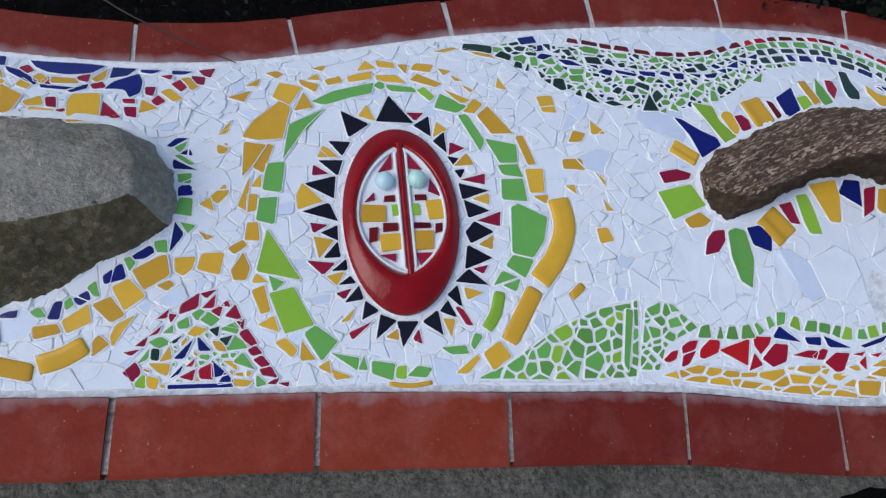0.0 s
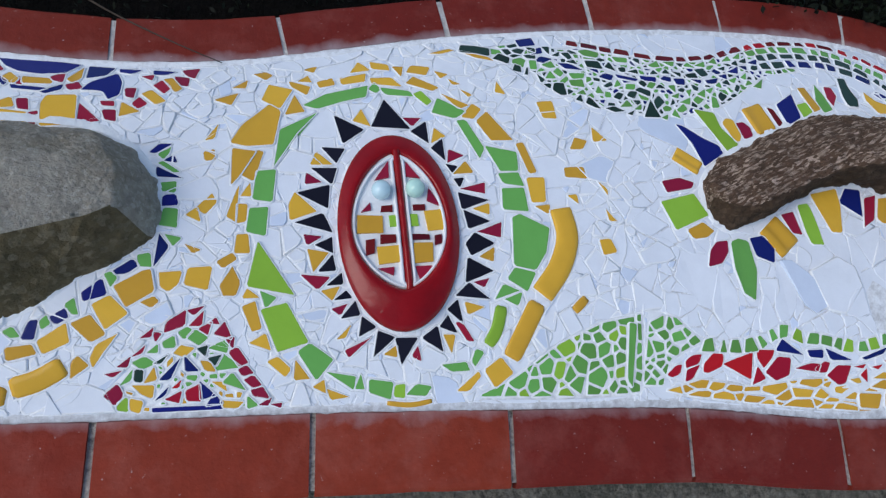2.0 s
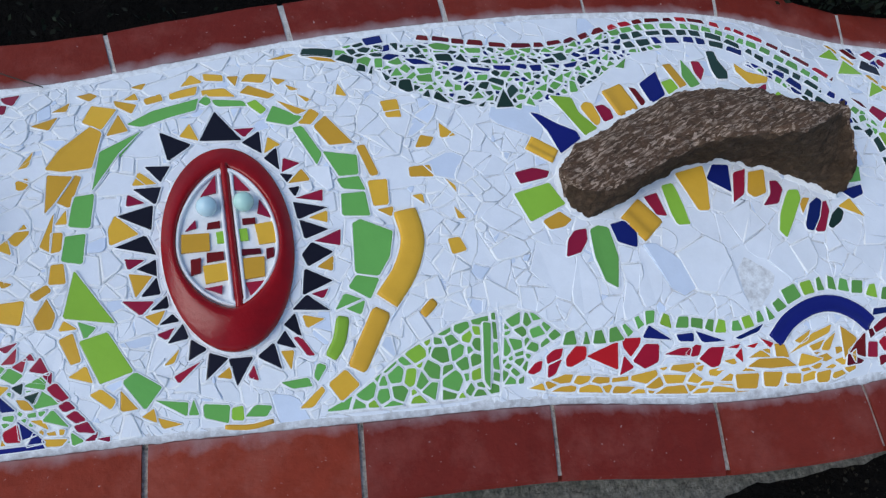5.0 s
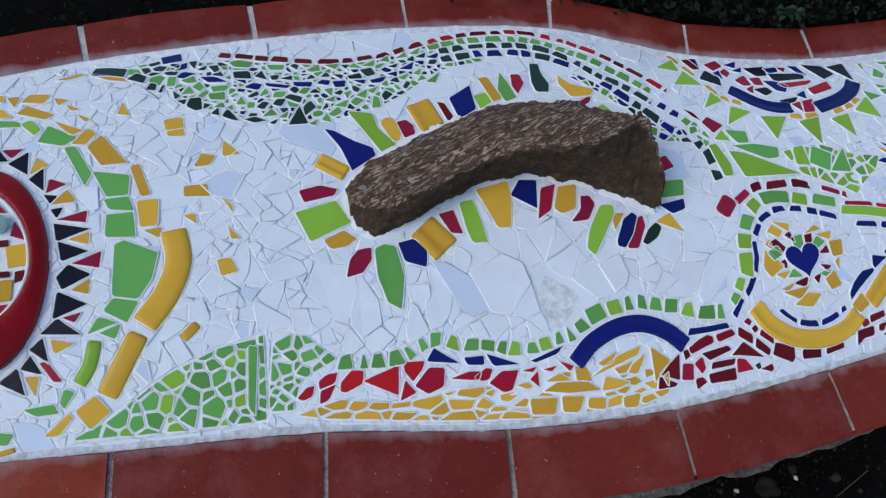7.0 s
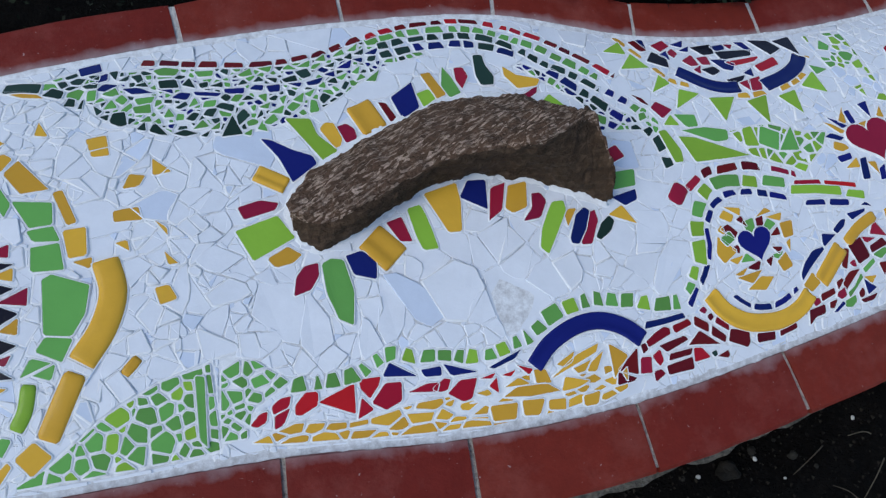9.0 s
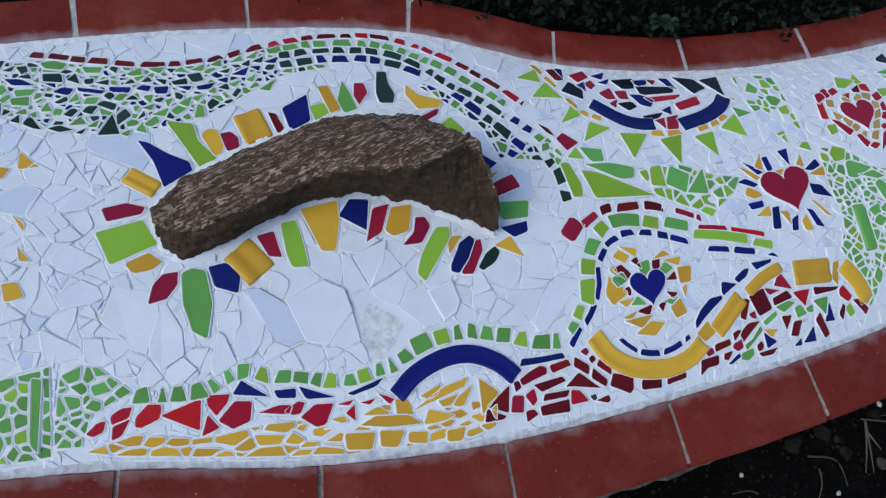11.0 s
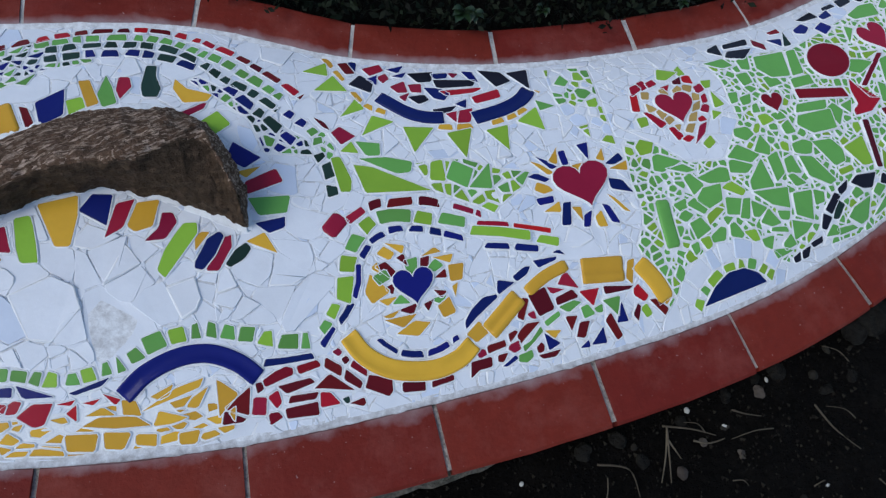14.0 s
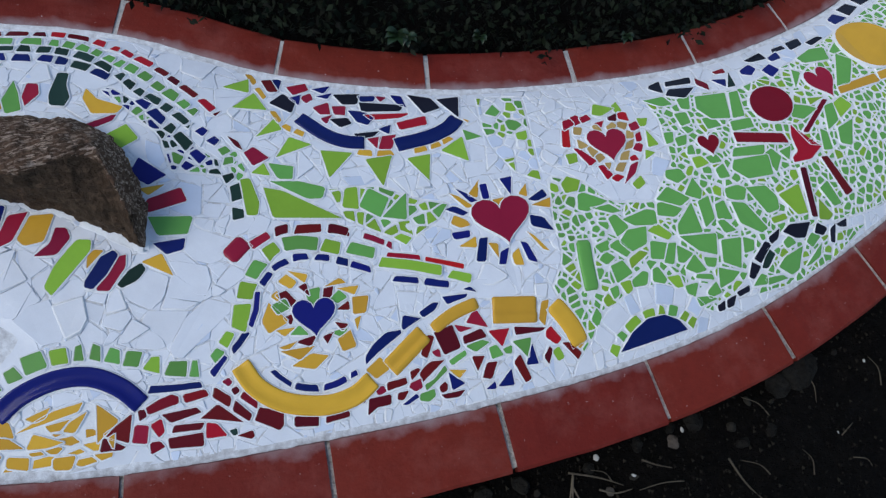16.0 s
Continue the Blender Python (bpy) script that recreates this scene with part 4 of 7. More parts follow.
# black rays
shard("black", (0.022, 0.393), (0.060, 0.373), (0.033, 0.351))
shard("black", (0.072, 0.379), (0.090, 0.423), (0.123, 0.378))
shard("black", (0.125, 0.374), (0.146, 0.390), (0.148, 0.358))
shard("black", (0.152, 0.349), (0.167, 0.364), (0.170, 0.332))
shard("black", (0.172, 0.325), (0.186, 0.323), (0.179, 0.314))
shard("black", (0.181, 0.304), (0.194, 0.306), (0.188, 0.293))
shard("black", (0.186, 0.284), (0.228, 0.275), (0.190, 0.261))
shard("black", (0.192, 0.259), (0.226, 0.245), (0.197, 0.234))
shard("black", (0.192, 0.213), (0.205, 0.228), (0.230, 0.214), (0.199, 0.198))
shard("black", (0.194, 0.194), (0.226, 0.177), (0.190, 0.162))
shard("black", (0.177, 0.145), (0.194, 0.161), (0.221, 0.140))
shard("black", (0.165, 0.127), (0.178, 0.139), (0.185, 0.110))
shard("black", (0.155, 0.106), (0.165, 0.119), (0.178, 0.097))
shard("black", (0.132, 0.092), (0.151, 0.106), (0.158, 0.076))
shard("black", (0.098, 0.092), (0.125, 0.092), (0.106, 0.062))
shard("black", (0.076, 0.101), (0.096, 0.093), (0.071, 0.071))
shard("black", (0.053, 0.096), (0.056, 0.118), (0.073, 0.106))
shard("black", (0.006, 0.343), (0.034, 0.342), (0.024, 0.322))
shard("black", (-0.007, 0.312), (0.024, 0.313), (0.018, 0.291))
shard("black", (-0.025, 0.277), (0.015, 0.289), (0.013, 0.258))
shard("black", (-0.027, 0.237), (0.007, 0.250), (0.018, 0.226))
shard("black", (-0.001, 0.208), (0.018, 0.218), (0.019, 0.199))
shard("black", (0.003, 0.175), (0.019, 0.195), (0.023, 0.176))
shard("black", (0.012, 0.157), (0.030, 0.172), (0.032, 0.159))
shard("black", (0.021, 0.139), (0.036, 0.150), (0.043, 0.142))
shard("black", (0.030, 0.117), (0.047, 0.137), (0.053, 0.121))
shard("yellow", (0.047, 0.387), (0.058, 0.405), (0.069, 0.380))
shard("yellow", (-0.009, 0.318), (-0.002, 0.336), (0.018, 0.319))
shard("crimson", (-0.015, 0.290), (-0.014, 0.305), (0.005, 0.293))
shard("yellow", (-0.035, 0.261), (-0.028, 0.277), (-0.002, 0.253), (-0.033, 0.241))
shard("crimson", (-0.016, 0.221), (0.006, 0.219), (-0.012, 0.208))
shard("yellow", (-0.011, 0.202), (0.013, 0.198), (-0.004, 0.175))
shard("crimson", (-0.019, 0.170), (0.015, 0.167), (0.001, 0.152))
shard("yellow", (0.007, 0.150), (0.027, 0.155), (0.019, 0.139))
shard("crimson", (0.019, 0.128), (0.037, 0.134), (0.029, 0.121))
shard("yellow", (0.025, 0.092), (0.043, 0.110), (0.035, 0.094))
shard("crimson", (0.036, 0.078), (0.068, 0.094), (0.040, 0.071))
shard("yellow", (0.084, 0.073), (0.099, 0.083), (0.099, 0.070))
shard("crimson", (0.119, 0.070), (0.126, 0.082), (0.130, 0.065))
shard("yellow", (0.160, 0.095), (0.174, 0.095), (0.170, 0.073))
shard("crimson", (0.176, 0.110), (0.183, 0.111), (0.198, 0.088), (0.191, 0.088))
shard("yellow", (0.188, 0.136), (0.213, 0.130), (0.192, 0.121))
shard("crimson", (0.201, 0.162), (0.220, 0.166), (0.214, 0.156))
shard("yellow", (0.211, 0.196), (0.230, 0.208), (0.228, 0.190))
shard("crimson", (0.209, 0.230), (0.242, 0.243), (0.240, 0.223))
shard("yellow", (0.204, 0.262), (0.227, 0.270), (0.226, 0.255))
shard("crimson", (0.188, 0.290), (0.223, 0.300), (0.222, 0.285))
shard("yellow", (0.181, 0.312), (0.198, 0.331), (0.208, 0.315))
shard("crimson", (0.174, 0.329), (0.176, 0.348), (0.195, 0.340))
shard("yellow", (0.153, 0.358), (0.158, 0.380), (0.172, 0.369))
shard("crimson", (0.116, 0.395), (0.139, 0.396), (0.127, 0.383))
# scale band, left bulge
strip("dark", 0.0173, 0.0377, (0.207, 0.533), (0.247, 0.530), (0.285, 0.511))
shard("blue", (0.302, 0.559), (0.328, 0.566), (0.331, 0.551), (0.306, 0.545))
strip("dark", 0.0165, 0.0211, (0.288, 0.500), (0.313, 0.490))
fill("green dark green dark", 0.0162, 1.2, 3, (0.238, 0.533), (0.301, 0.553), (0.331, 0.544), (0.326, 0.487), (0.280, 0.511))
shard("blue", (0.317, 0.534), (0.339, 0.545), (0.339, 0.533), (0.321, 0.528))
shard("blue", (0.326, 0.515), (0.335, 0.525), (0.352, 0.521), (0.340, 0.512))
shard("blue", (0.360, 0.513), (0.380, 0.512), (0.398, 0.501), (0.371, 0.503))
shard("blue", (0.403, 0.508), (0.422, 0.505), (0.423, 0.498))
shard("blue", (0.423, 0.490), (0.433, 0.497), (0.446, 0.494), (0.441, 0.484))
shard("blue", (0.452, 0.496), (0.486, 0.490), (0.482, 0.486), (0.454, 0.491))
shard("blue", (0.492, 0.496), (0.518, 0.495), (0.516, 0.487), (0.493, 0.489))
shard("blue", (0.527, 0.493), (0.533, 0.499), (0.544, 0.497), (0.542, 0.489))
shard("blue", (0.549, 0.495), (0.567, 0.496), (0.565, 0.485), (0.552, 0.485))
shard("blue", (0.577, 0.497), (0.597, 0.496), (0.594, 0.490))
shard("blue", (0.605, 0.496), (0.628, 0.502), (0.622, 0.492), (0.607, 0.491))
shard("blue", (0.632, 0.508), (0.646, 0.512), (0.645, 0.503))
shard("blue", (0.652, 0.518), (0.675, 0.532), (0.670, 0.517))
shard("blue", (0.677, 0.533), (0.691, 0.534), (0.689, 0.526))
shard("blue", (0.697, 0.542), (0.719, 0.553), (0.712, 0.540))
shard("dark", (0.342, 0.547), (0.353, 0.548), (0.350, 0.532))
shard("dark", (0.355, 0.529), (0.368, 0.538), (0.365, 0.528))
shard("dark", (0.371, 0.535), (0.382, 0.537), (0.386, 0.524), (0.380, 0.522))
shard("dark", (0.377, 0.517), (0.386, 0.524), (0.391, 0.514))
shard("dark", (0.406, 0.521), (0.428, 0.521), (0.431, 0.507), (0.408, 0.508))
shard("dark", (0.437, 0.511), (0.446, 0.521), (0.452, 0.505))
shard("dark", (0.459, 0.510), (0.470, 0.512), (0.469, 0.504), (0.461, 0.503))
shard("dark", (0.473, 0.504), (0.489, 0.509), (0.489, 0.501))
shard("dark", (0.511, 0.502), (0.518, 0.510), (0.523, 0.504))
shard("dark", (0.533, 0.506), (0.540, 0.514), (0.545, 0.506))
shard("dark", (0.549, 0.511), (0.564, 0.508), (0.562, 0.501))
shard("dark", (0.572, 0.505), (0.590, 0.510), (0.592, 0.501), (0.575, 0.500))
shard("dark", (0.592, 0.517), (0.608, 0.521), (0.613, 0.508), (0.600, 0.504))
shard("dark", (0.635, 0.523), (0.649, 0.529), (0.646, 0.521))
shard("dark", (0.666, 0.537), (0.676, 0.545), (0.676, 0.534))
shard("dark", (0.681, 0.543), (0.696, 0.552), (0.693, 0.541))
shard("dark", (0.323, 0.487), (0.333, 0.477), (0.327, 0.472))
shard("dark", (0.331, 0.468), (0.341, 0.470), (0.339, 0.462))
shard("dark", (0.343, 0.458), (0.347, 0.471), (0.361, 0.472), (0.363, 0.452), (0.355, 0.450))
shard("dark", (0.366, 0.452), (0.367, 0.461), (0.374, 0.458))
shard("dark", (0.377, 0.443), (0.385, 0.451), (0.386, 0.440))
shard("dark", (0.392, 0.438), (0.398, 0.450), (0.412, 0.430), (0.405, 0.431))
shard("dark", (0.422, 0.430), (0.435, 0.434), (0.452, 0.427), (0.435, 0.425))
shard("dark", (0.457, 0.423), (0.468, 0.430), (0.462, 0.421))
shard("dark", (0.483, 0.419), (0.498, 0.449), (0.508, 0.420))
shard("dark", (0.504, 0.449), (0.514, 0.459), (0.521, 0.448), (0.506, 0.435))
shard("dark", (0.462, 0.456), (0.467, 0.464), (0.479, 0.464), (0.472, 0.452))
shard("dark", (0.478, 0.468), (0.486, 0.473), (0.502, 0.467), (0.499, 0.458))
shard("dark", (0.439, 0.452), (0.448, 0.461), (0.455, 0.458), (0.448, 0.448))
shard("dark", (0.486, 0.482), (0.493, 0.488), (0.499, 0.481), (0.493, 0.475))
shard("dark", (0.427, 0.472), (0.439, 0.480), (0.441, 0.475), (0.431, 0.470))
shard("dark", (0.514, 0.475), (0.522, 0.482), (0.529, 0.475))
shard("dark", (0.530, 0.442), (0.537, 0.454), (0.539, 0.448))
shard("dark", (0.619, 0.466), (0.626, 0.475), (0.635, 0.468), (0.623, 0.457))
shard("dark", (0.653, 0.481), (0.660, 0.492), (0.664, 0.489), (0.657, 0.478))
shard("dark", (0.635, 0.494), (0.645, 0.501), (0.648, 0.491))
shard("green", (0.400, 0.542), (0.413, 0.546), (0.433, 0.540), (0.428, 0.530), (0.407, 0.533))
shard("green", (0.455, 0.533), (0.478, 0.532), (0.477, 0.524), (0.459, 0.524))
shard("green", (0.513, 0.520), (0.529, 0.530), (0.531, 0.519), (0.518, 0.517))
shard("green", (0.540, 0.529), (0.559, 0.532), (0.555, 0.521))
shard("green", (0.575, 0.524), (0.583, 0.531), (0.593, 0.522))
shard("green", (0.595, 0.526), (0.614, 0.536), (0.612, 0.525))
shard("green", (0.624, 0.536), (0.636, 0.546), (0.637, 0.534))
shard("green", (0.648, 0.540), (0.664, 0.554), (0.666, 0.545))
shard("green", (0.672, 0.550), (0.689, 0.564), (0.684, 0.550))
shard("green", (0.334, 0.507), (0.349, 0.516), (0.354, 0.504), (0.344, 0.502))
shard("green", (0.350, 0.494), (0.358, 0.502), (0.365, 0.493), (0.359, 0.486))
shard("green", (0.375, 0.493), (0.399, 0.494), (0.395, 0.485), (0.379, 0.483))
shard("green", (0.372, 0.479), (0.393, 0.482), (0.394, 0.468), (0.375, 0.470))
shard("green", (0.336, 0.481), (0.345, 0.495), (0.351, 0.482))
shard("green", (0.357, 0.475), (0.369, 0.486), (0.371, 0.481), (0.360, 0.470))
shard("green", (0.322, 0.491), (0.331, 0.500), (0.336, 0.496))
shard("green", (0.411, 0.458), (0.417, 0.470), (0.423, 0.458))
shard("green", (0.381, 0.455), (0.391, 0.462), (0.394, 0.454))
shard("green", (0.395, 0.450), (0.404, 0.456), (0.406, 0.449))
shard("green", (0.462, 0.469), (0.465, 0.478), (0.479, 0.478), (0.476, 0.469))
shard("green", (0.443, 0.471), (0.451, 0.484), (0.455, 0.476))
shard("green", (0.499, 0.476), (0.507, 0.486), (0.515, 0.483), (0.507, 0.473))
shard("green", (0.536, 0.480), (0.547, 0.482), (0.545, 0.469))
shard("green", (0.548, 0.450), (0.568, 0.459), (0.564, 0.447))
shard("green", (0.539, 0.434), (0.553, 0.446), (0.557, 0.437), (0.546, 0.431))
shard("green", (0.530, 0.425), (0.537, 0.436), (0.541, 0.421))
shard("green", (0.447, 0.435), (0.459, 0.447), (0.466, 0.437))
shard("green", (0.469, 0.432), (0.481, 0.441), (0.479, 0.432))
shard("green", (0.512, 0.419), (0.521, 0.424), (0.519, 0.416))
shard("green", (0.536, 0.460), (0.550, 0.466), (0.546, 0.457))
shard("green", (0.565, 0.472), (0.574, 0.476), (0.568, 0.463))
shard("green", (0.583, 0.467), (0.598, 0.478), (0.594, 0.462))
shard("green", (0.600, 0.476), (0.616, 0.484), (0.606, 0.471))
shard("green", (0.603, 0.444), (0.607, 0.464), (0.613, 0.462), (0.615, 0.445))
shard("green", (0.621, 0.487), (0.629, 0.494), (0.630, 0.484))
shard("green", (0.649, 0.500), (0.665, 0.508), (0.656, 0.496))
shard("green", (0.673, 0.508), (0.686, 0.520), (0.680, 0.505))
shard("green", (0.676, 0.492), (0.684, 0.503), (0.689, 0.497))
shard("green", (0.691, 0.491), (0.713, 0.509), (0.703, 0.489))
strip("maroon maroon red", 0.0121, 0.0231, (0.383, 0.561), (0.419, 0.554), (0.463, 0.547), (0.507, 0.541), (0.559, 0.538), (0.605, 0.544), (0.636, 0.551), (0.669, 0.565), (0.720, 0.582), (0.772, 0.595), (0.860, 0.600), (0.920, 0.582), (0.978, 0.551), (1.026, 0.515), (1.060, 0.485), (1.083, 0.462))
strip("green", 0.0153, 0.0181, (0.702, 0.564), (0.735, 0.573), (0.770, 0.579), (0.848, 0.583), (0.908, 0.565), (0.965, 0.533), (1.012, 0.497), (1.054, 0.460))
strip("dark", 0.0146, 0.0203, (0.717, 0.555), (0.768, 0.564), (0.837, 0.567), (0.888, 0.558), (0.936, 0.528), (0.974, 0.496), (1.014, 0.469), (1.048, 0.439))
strip("blue dark", 0.0161, 0.0217, (0.719, 0.536), (0.766, 0.545), (0.817, 0.550), (0.877, 0.543), (0.933, 0.516), (0.964, 0.492), (1.001, 0.454), (1.038, 0.416), (1.070, 0.378))
fill("green dark green dark blue green", 0.0117, 1.2, -2, (0.308, 0.545), (0.405, 0.547), (0.529, 0.535), (0.620, 0.538), (0.702, 0.571), (0.735, 0.570), (0.713, 0.512), (0.631, 0.452), (0.549, 0.424), (0.493, 0.421), (0.412, 0.432), (0.358, 0.453), (0.317, 0.478))
fill("dark green green blue", 0.0124, 1.2, -40, (0.732, 0.539), (0.781, 0.539), (0.797, 0.533), (0.729, 0.517), (0.713, 0.512))
fill("blue dark green", 0.0128, 1.2, -42, (0.931, 0.502), (0.970, 0.478), (1.006, 0.435), (1.054, 0.408), (1.086, 0.387), (1.098, 0.360), (1.026, 0.366), (1.007, 0.420), (0.966, 0.457), (0.920, 0.495))
strip("dark green blue", 0.0148, 0.0209, (1.038, 0.453), (1.072, 0.423), (1.098, 0.396), (1.102, 0.370))
shard("maroon", (1.096, 0.427), (1.112, 0.416), (1.120, 0.402), (1.110, 0.409))
shard("crimson", (1.122, 0.398), (1.134, 0.408), (1.155, 0.391), (1.135, 0.378))
strip("dark", 0.0165, 0.0220, (1.100, 0.364), (1.111, 0.342), (1.117, 0.319), (1.118, 0.287))
# round the brown stone
moulded("yellow", 0.0247, .006, "groove", (0.519, 0.359), (0.556, 0.335))
moulded("yellow", 0.0386, .006, "hollow", (0.670, 0.450), (0.689, 0.403))
moulded("yellow", 0.0438, .006, "groove", (0.652, 0.250), (0.684, 0.212))
shard("yellow", (0.737, 0.299), (0.784, 0.310), (0.785, 0.283), (0.778, 0.240), (0.761, 0.241))
shard("blue", (0.532, 0.408), (0.543, 0.405), (0.570, 0.386), (0.595, 0.374), (0.599, 0.362), (0.565, 0.340), (0.552, 0.377))
shard("lime", (0.568, 0.436), (0.600, 0.432), (0.606, 0.406), (0.630, 0.379), (0.610, 0.366))
shard("yellow", (0.612, 0.415), (0.620, 0.424), (0.631, 0.422), (0.639, 0.396), (0.635, 0.386), (0.628, 0.384))
shard("crimson", (0.636, 0.416), (0.649, 0.419), (0.658, 0.410), (0.660, 0.395), (0.645, 0.390))
shard("maroon", (0.701, 0.449), (0.710, 0.447), (0.722, 0.419), (0.712, 0.417))
shard("blue", (0.720, 0.456), (0.754, 0.479), (0.757, 0.435), (0.730, 0.419))
shard("lime", (0.759, 0.459), (0.778, 0.465), (0.785, 0.449), (0.765, 0.436))
shard("yellow", (0.772, 0.493), (0.785, 0.495), (0.801, 0.454), (0.787, 0.448))
shard("green", (0.807, 0.503), (0.815, 0.485), (0.824, 0.455), (0.807, 0.448), (0.799, 0.470))
shard("crimson", (0.825, 0.500), (0.838, 0.500), (0.842, 0.483), (0.829, 0.463), (0.823, 0.477))
shard("dark", (0.861, 0.522), (0.874, 0.522), (0.874, 0.501), (0.882, 0.479), (0.878, 0.465), (0.860, 0.465), (0.856, 0.483))
shard("yellow", (0.902, 0.495), (0.918, 0.478), (0.953, 0.467), (0.946, 0.456), (0.915, 0.454), (0.900, 0.479))
shard("crimson", (0.491, 0.312), (0.519, 0.318), (0.541, 0.312), (0.537, 0.304), (0.497, 0.296))
shard("lime", (0.485, 0.280), (0.538, 0.294), (0.556, 0.262), (0.502, 0.239))
shard("yellow", (0.520, 0.238), (0.546, 0.250), (0.561, 0.238), (0.549, 0.229), (0.528, 0.226))
shard("blue", (0.787, 0.289), (0.802, 0.311), (0.827, 0.309), (0.821, 0.267))
shard("crimson", (0.833, 0.296), (0.854, 0.301), (0.841, 0.262), (0.821, 0.250))
shard("yellow", (0.859, 0.296), (0.886, 0.299), (0.878, 0.262), (0.857, 0.256), (0.848, 0.264))
shard("crimson", (0.891, 0.280), (0.903, 0.280), (0.909, 0.267), (0.895, 0.244), (0.870, 0.242), (0.887, 0.259))
shard("crimson", (0.679, 0.265), (0.699, 0.270), (0.708, 0.236), (0.693, 0.238))
shard("lime", (0.710, 0.281), (0.728, 0.284), (0.732, 0.271), (0.737, 0.248), (0.741, 0.221), (0.722, 0.221), (0.716, 0.239))
shard("lime", (0.886, 0.201), (0.894, 0.226), (0.909, 0.251), (0.919, 0.264), (0.934, 0.263), (0.935, 0.250), (0.913, 0.217), (0.895, 0.191))
shard("blue", (0.933, 0.208), (0.949, 0.240), (0.963, 0.249), (0.969, 0.243), (0.957, 0.217), (0.942, 0.198), (0.933, 0.201))
shard("crimson", (0.968, 0.240), (0.978, 0.243), (0.979, 0.228), (0.962, 0.196), (0.947, 0.197))
shard("dark", (0.972, 0.204), (0.984, 0.222), (0.998, 0.232), (1.004, 0.224), (0.995, 0.210), (0.977, 0.200))
shard("yellow", (0.933, 0.243), (0.940, 0.250), (0.950, 0.249), (0.933, 0.226))
shard("crimson", (0.546, 0.186), (0.552, 0.209), (0.563, 0.221), (0.580, 0.223), (0.579, 0.207), (0.567, 0.191))
shard("green", (0.586, 0.221), (0.598, 0.226), (0.613, 0.222), (0.620, 0.180), (0.613, 0.138), (0.597, 0.148), (0.587, 0.183))
shard("blue", (0.618, 0.227), (0.639, 0.231), (0.655, 0.214), (0.652, 0.192), (0.625, 0.202))
# lower band
shard("blue", (0.641, 0.068), (0.651, 0.082), (0.684, 0.060))
shard("blue", (0.691, 0.066), (0.716, 0.066), (0.715, 0.056), (0.694, 0.058))
shard("blue", (0.721, 0.068), (0.765, 0.051), (0.729, 0.053))
shard("blue", (0.782, 0.054), (0.828, 0.069), (0.818, 0.060), (0.787, 0.052))
moulded("blue", 0.0241, .009, "hollow", (0.843, 0.044), (0.870, 0.069), (0.909, 0.086), (0.947, 0.088), (0.982, 0.074), (1.008, 0.052))
strip("green green green lime", 0.0185, 0.0162, (0.524, 0.078), (0.576, 0.073), (0.610, 0.077), (0.645, 0.093), (0.686, 0.086), (0.728, 0.079), (0.771, 0.070), (0.801, 0.074), (0.840, 0.084), (0.869, 0.099))
strip("green green lime", 0.0214, 0.0204, (0.869, 0.102), (0.902, 0.114), (0.943, 0.118), (0.987, 0.111), (1.027, 0.099), (1.078, 0.095))
shard("green", (0.417, 0.107), (0.426, 0.105), (0.419, 0.026), (0.413, 0.034))
shard("red", (0.473, 0.039), (0.485, 0.050), (0.493, 0.051), (0.490, 0.040), (0.479, 0.036))
shard("red", (0.500, 0.056), (0.510, 0.063), (0.523, 0.064), (0.519, 0.053), (0.501, 0.047))
shard("red", (0.500, 0.030), (0.502, 0.045), (0.520, 0.050), (0.510, 0.033))
shard("red", (0.528, 0.052), (0.542, 0.065), (0.556, 0.063), (0.555, 0.049), (0.533, 0.040), (0.527, 0.042))
shard("red", (0.557, 0.051), (0.602, 0.065), (0.599, 0.030))
shard("red", (0.610, 0.068), (0.636, 0.067), (0.633, 0.059), (0.620, 0.045), (0.611, 0.057))
shard("red", (0.623, 0.038), (0.642, 0.058), (0.662, 0.056), (0.659, 0.034), (0.639, 0.027))
shard("red", (0.603, 0.023), (0.610, 0.045), (0.622, 0.030))
shard("red", (0.669, 0.042), (0.696, 0.048), (0.710, 0.046), (0.706, 0.037))
shard("red", (0.703, 0.040), (0.718, 0.050), (0.726, 0.048), (0.720, 0.036), (0.710, 0.036))
shard("red", (0.722, 0.031), (0.739, 0.044), (0.761, 0.043), (0.751, 0.020), (0.740, 0.018))
shard("red", (0.764, 0.042), (0.787, 0.045), (0.782, 0.040))
shard("red", (0.778, 0.030), (0.788, 0.038), (0.788, 0.021))
shard("red", (0.796, 0.041), (0.816, 0.044), (0.808, 0.038))
shard("red", (0.819, 0.050), (0.839, 0.041), (0.834, 0.036))
shard("yellow", (0.795, 0.013), (0.814, 0.021), (0.856, 0.019), (0.874, 0.007), (0.832, 0.008))
shard("yellow", (0.799, 0.025), (0.819, 0.033), (0.833, 0.023))
shard("yellow", (0.842, 0.039), (0.857, 0.037), (0.863, 0.020), (0.843, 0.023))
shard("yellow", (0.862, 0.023), (0.906, 0.048), (0.938, 0.057), (0.934, 0.048))
shard("yellow", (0.956, 0.054), (0.981, 0.035), (0.958, 0.011))
shard("yellow", (0.878, 0.006), (0.885, 0.022), (0.918, 0.012), (0.901, 0.007))
shard("yellow", (0.775, 0.004), (0.812, 0.002), (0.807, -0.017), (0.777, -0.014))
shard("yellow", (0.820, 0.003), (0.850, 0.000), (0.841, -0.018), (0.820, -0.015))
shard("yellow", (0.857, -0.003), (0.880, -0.005), (0.879, -0.018), (0.856, -0.014))
shard("yellow", (0.908, -0.007), (0.932, -0.005), (0.927, -0.020), (0.908, -0.019))
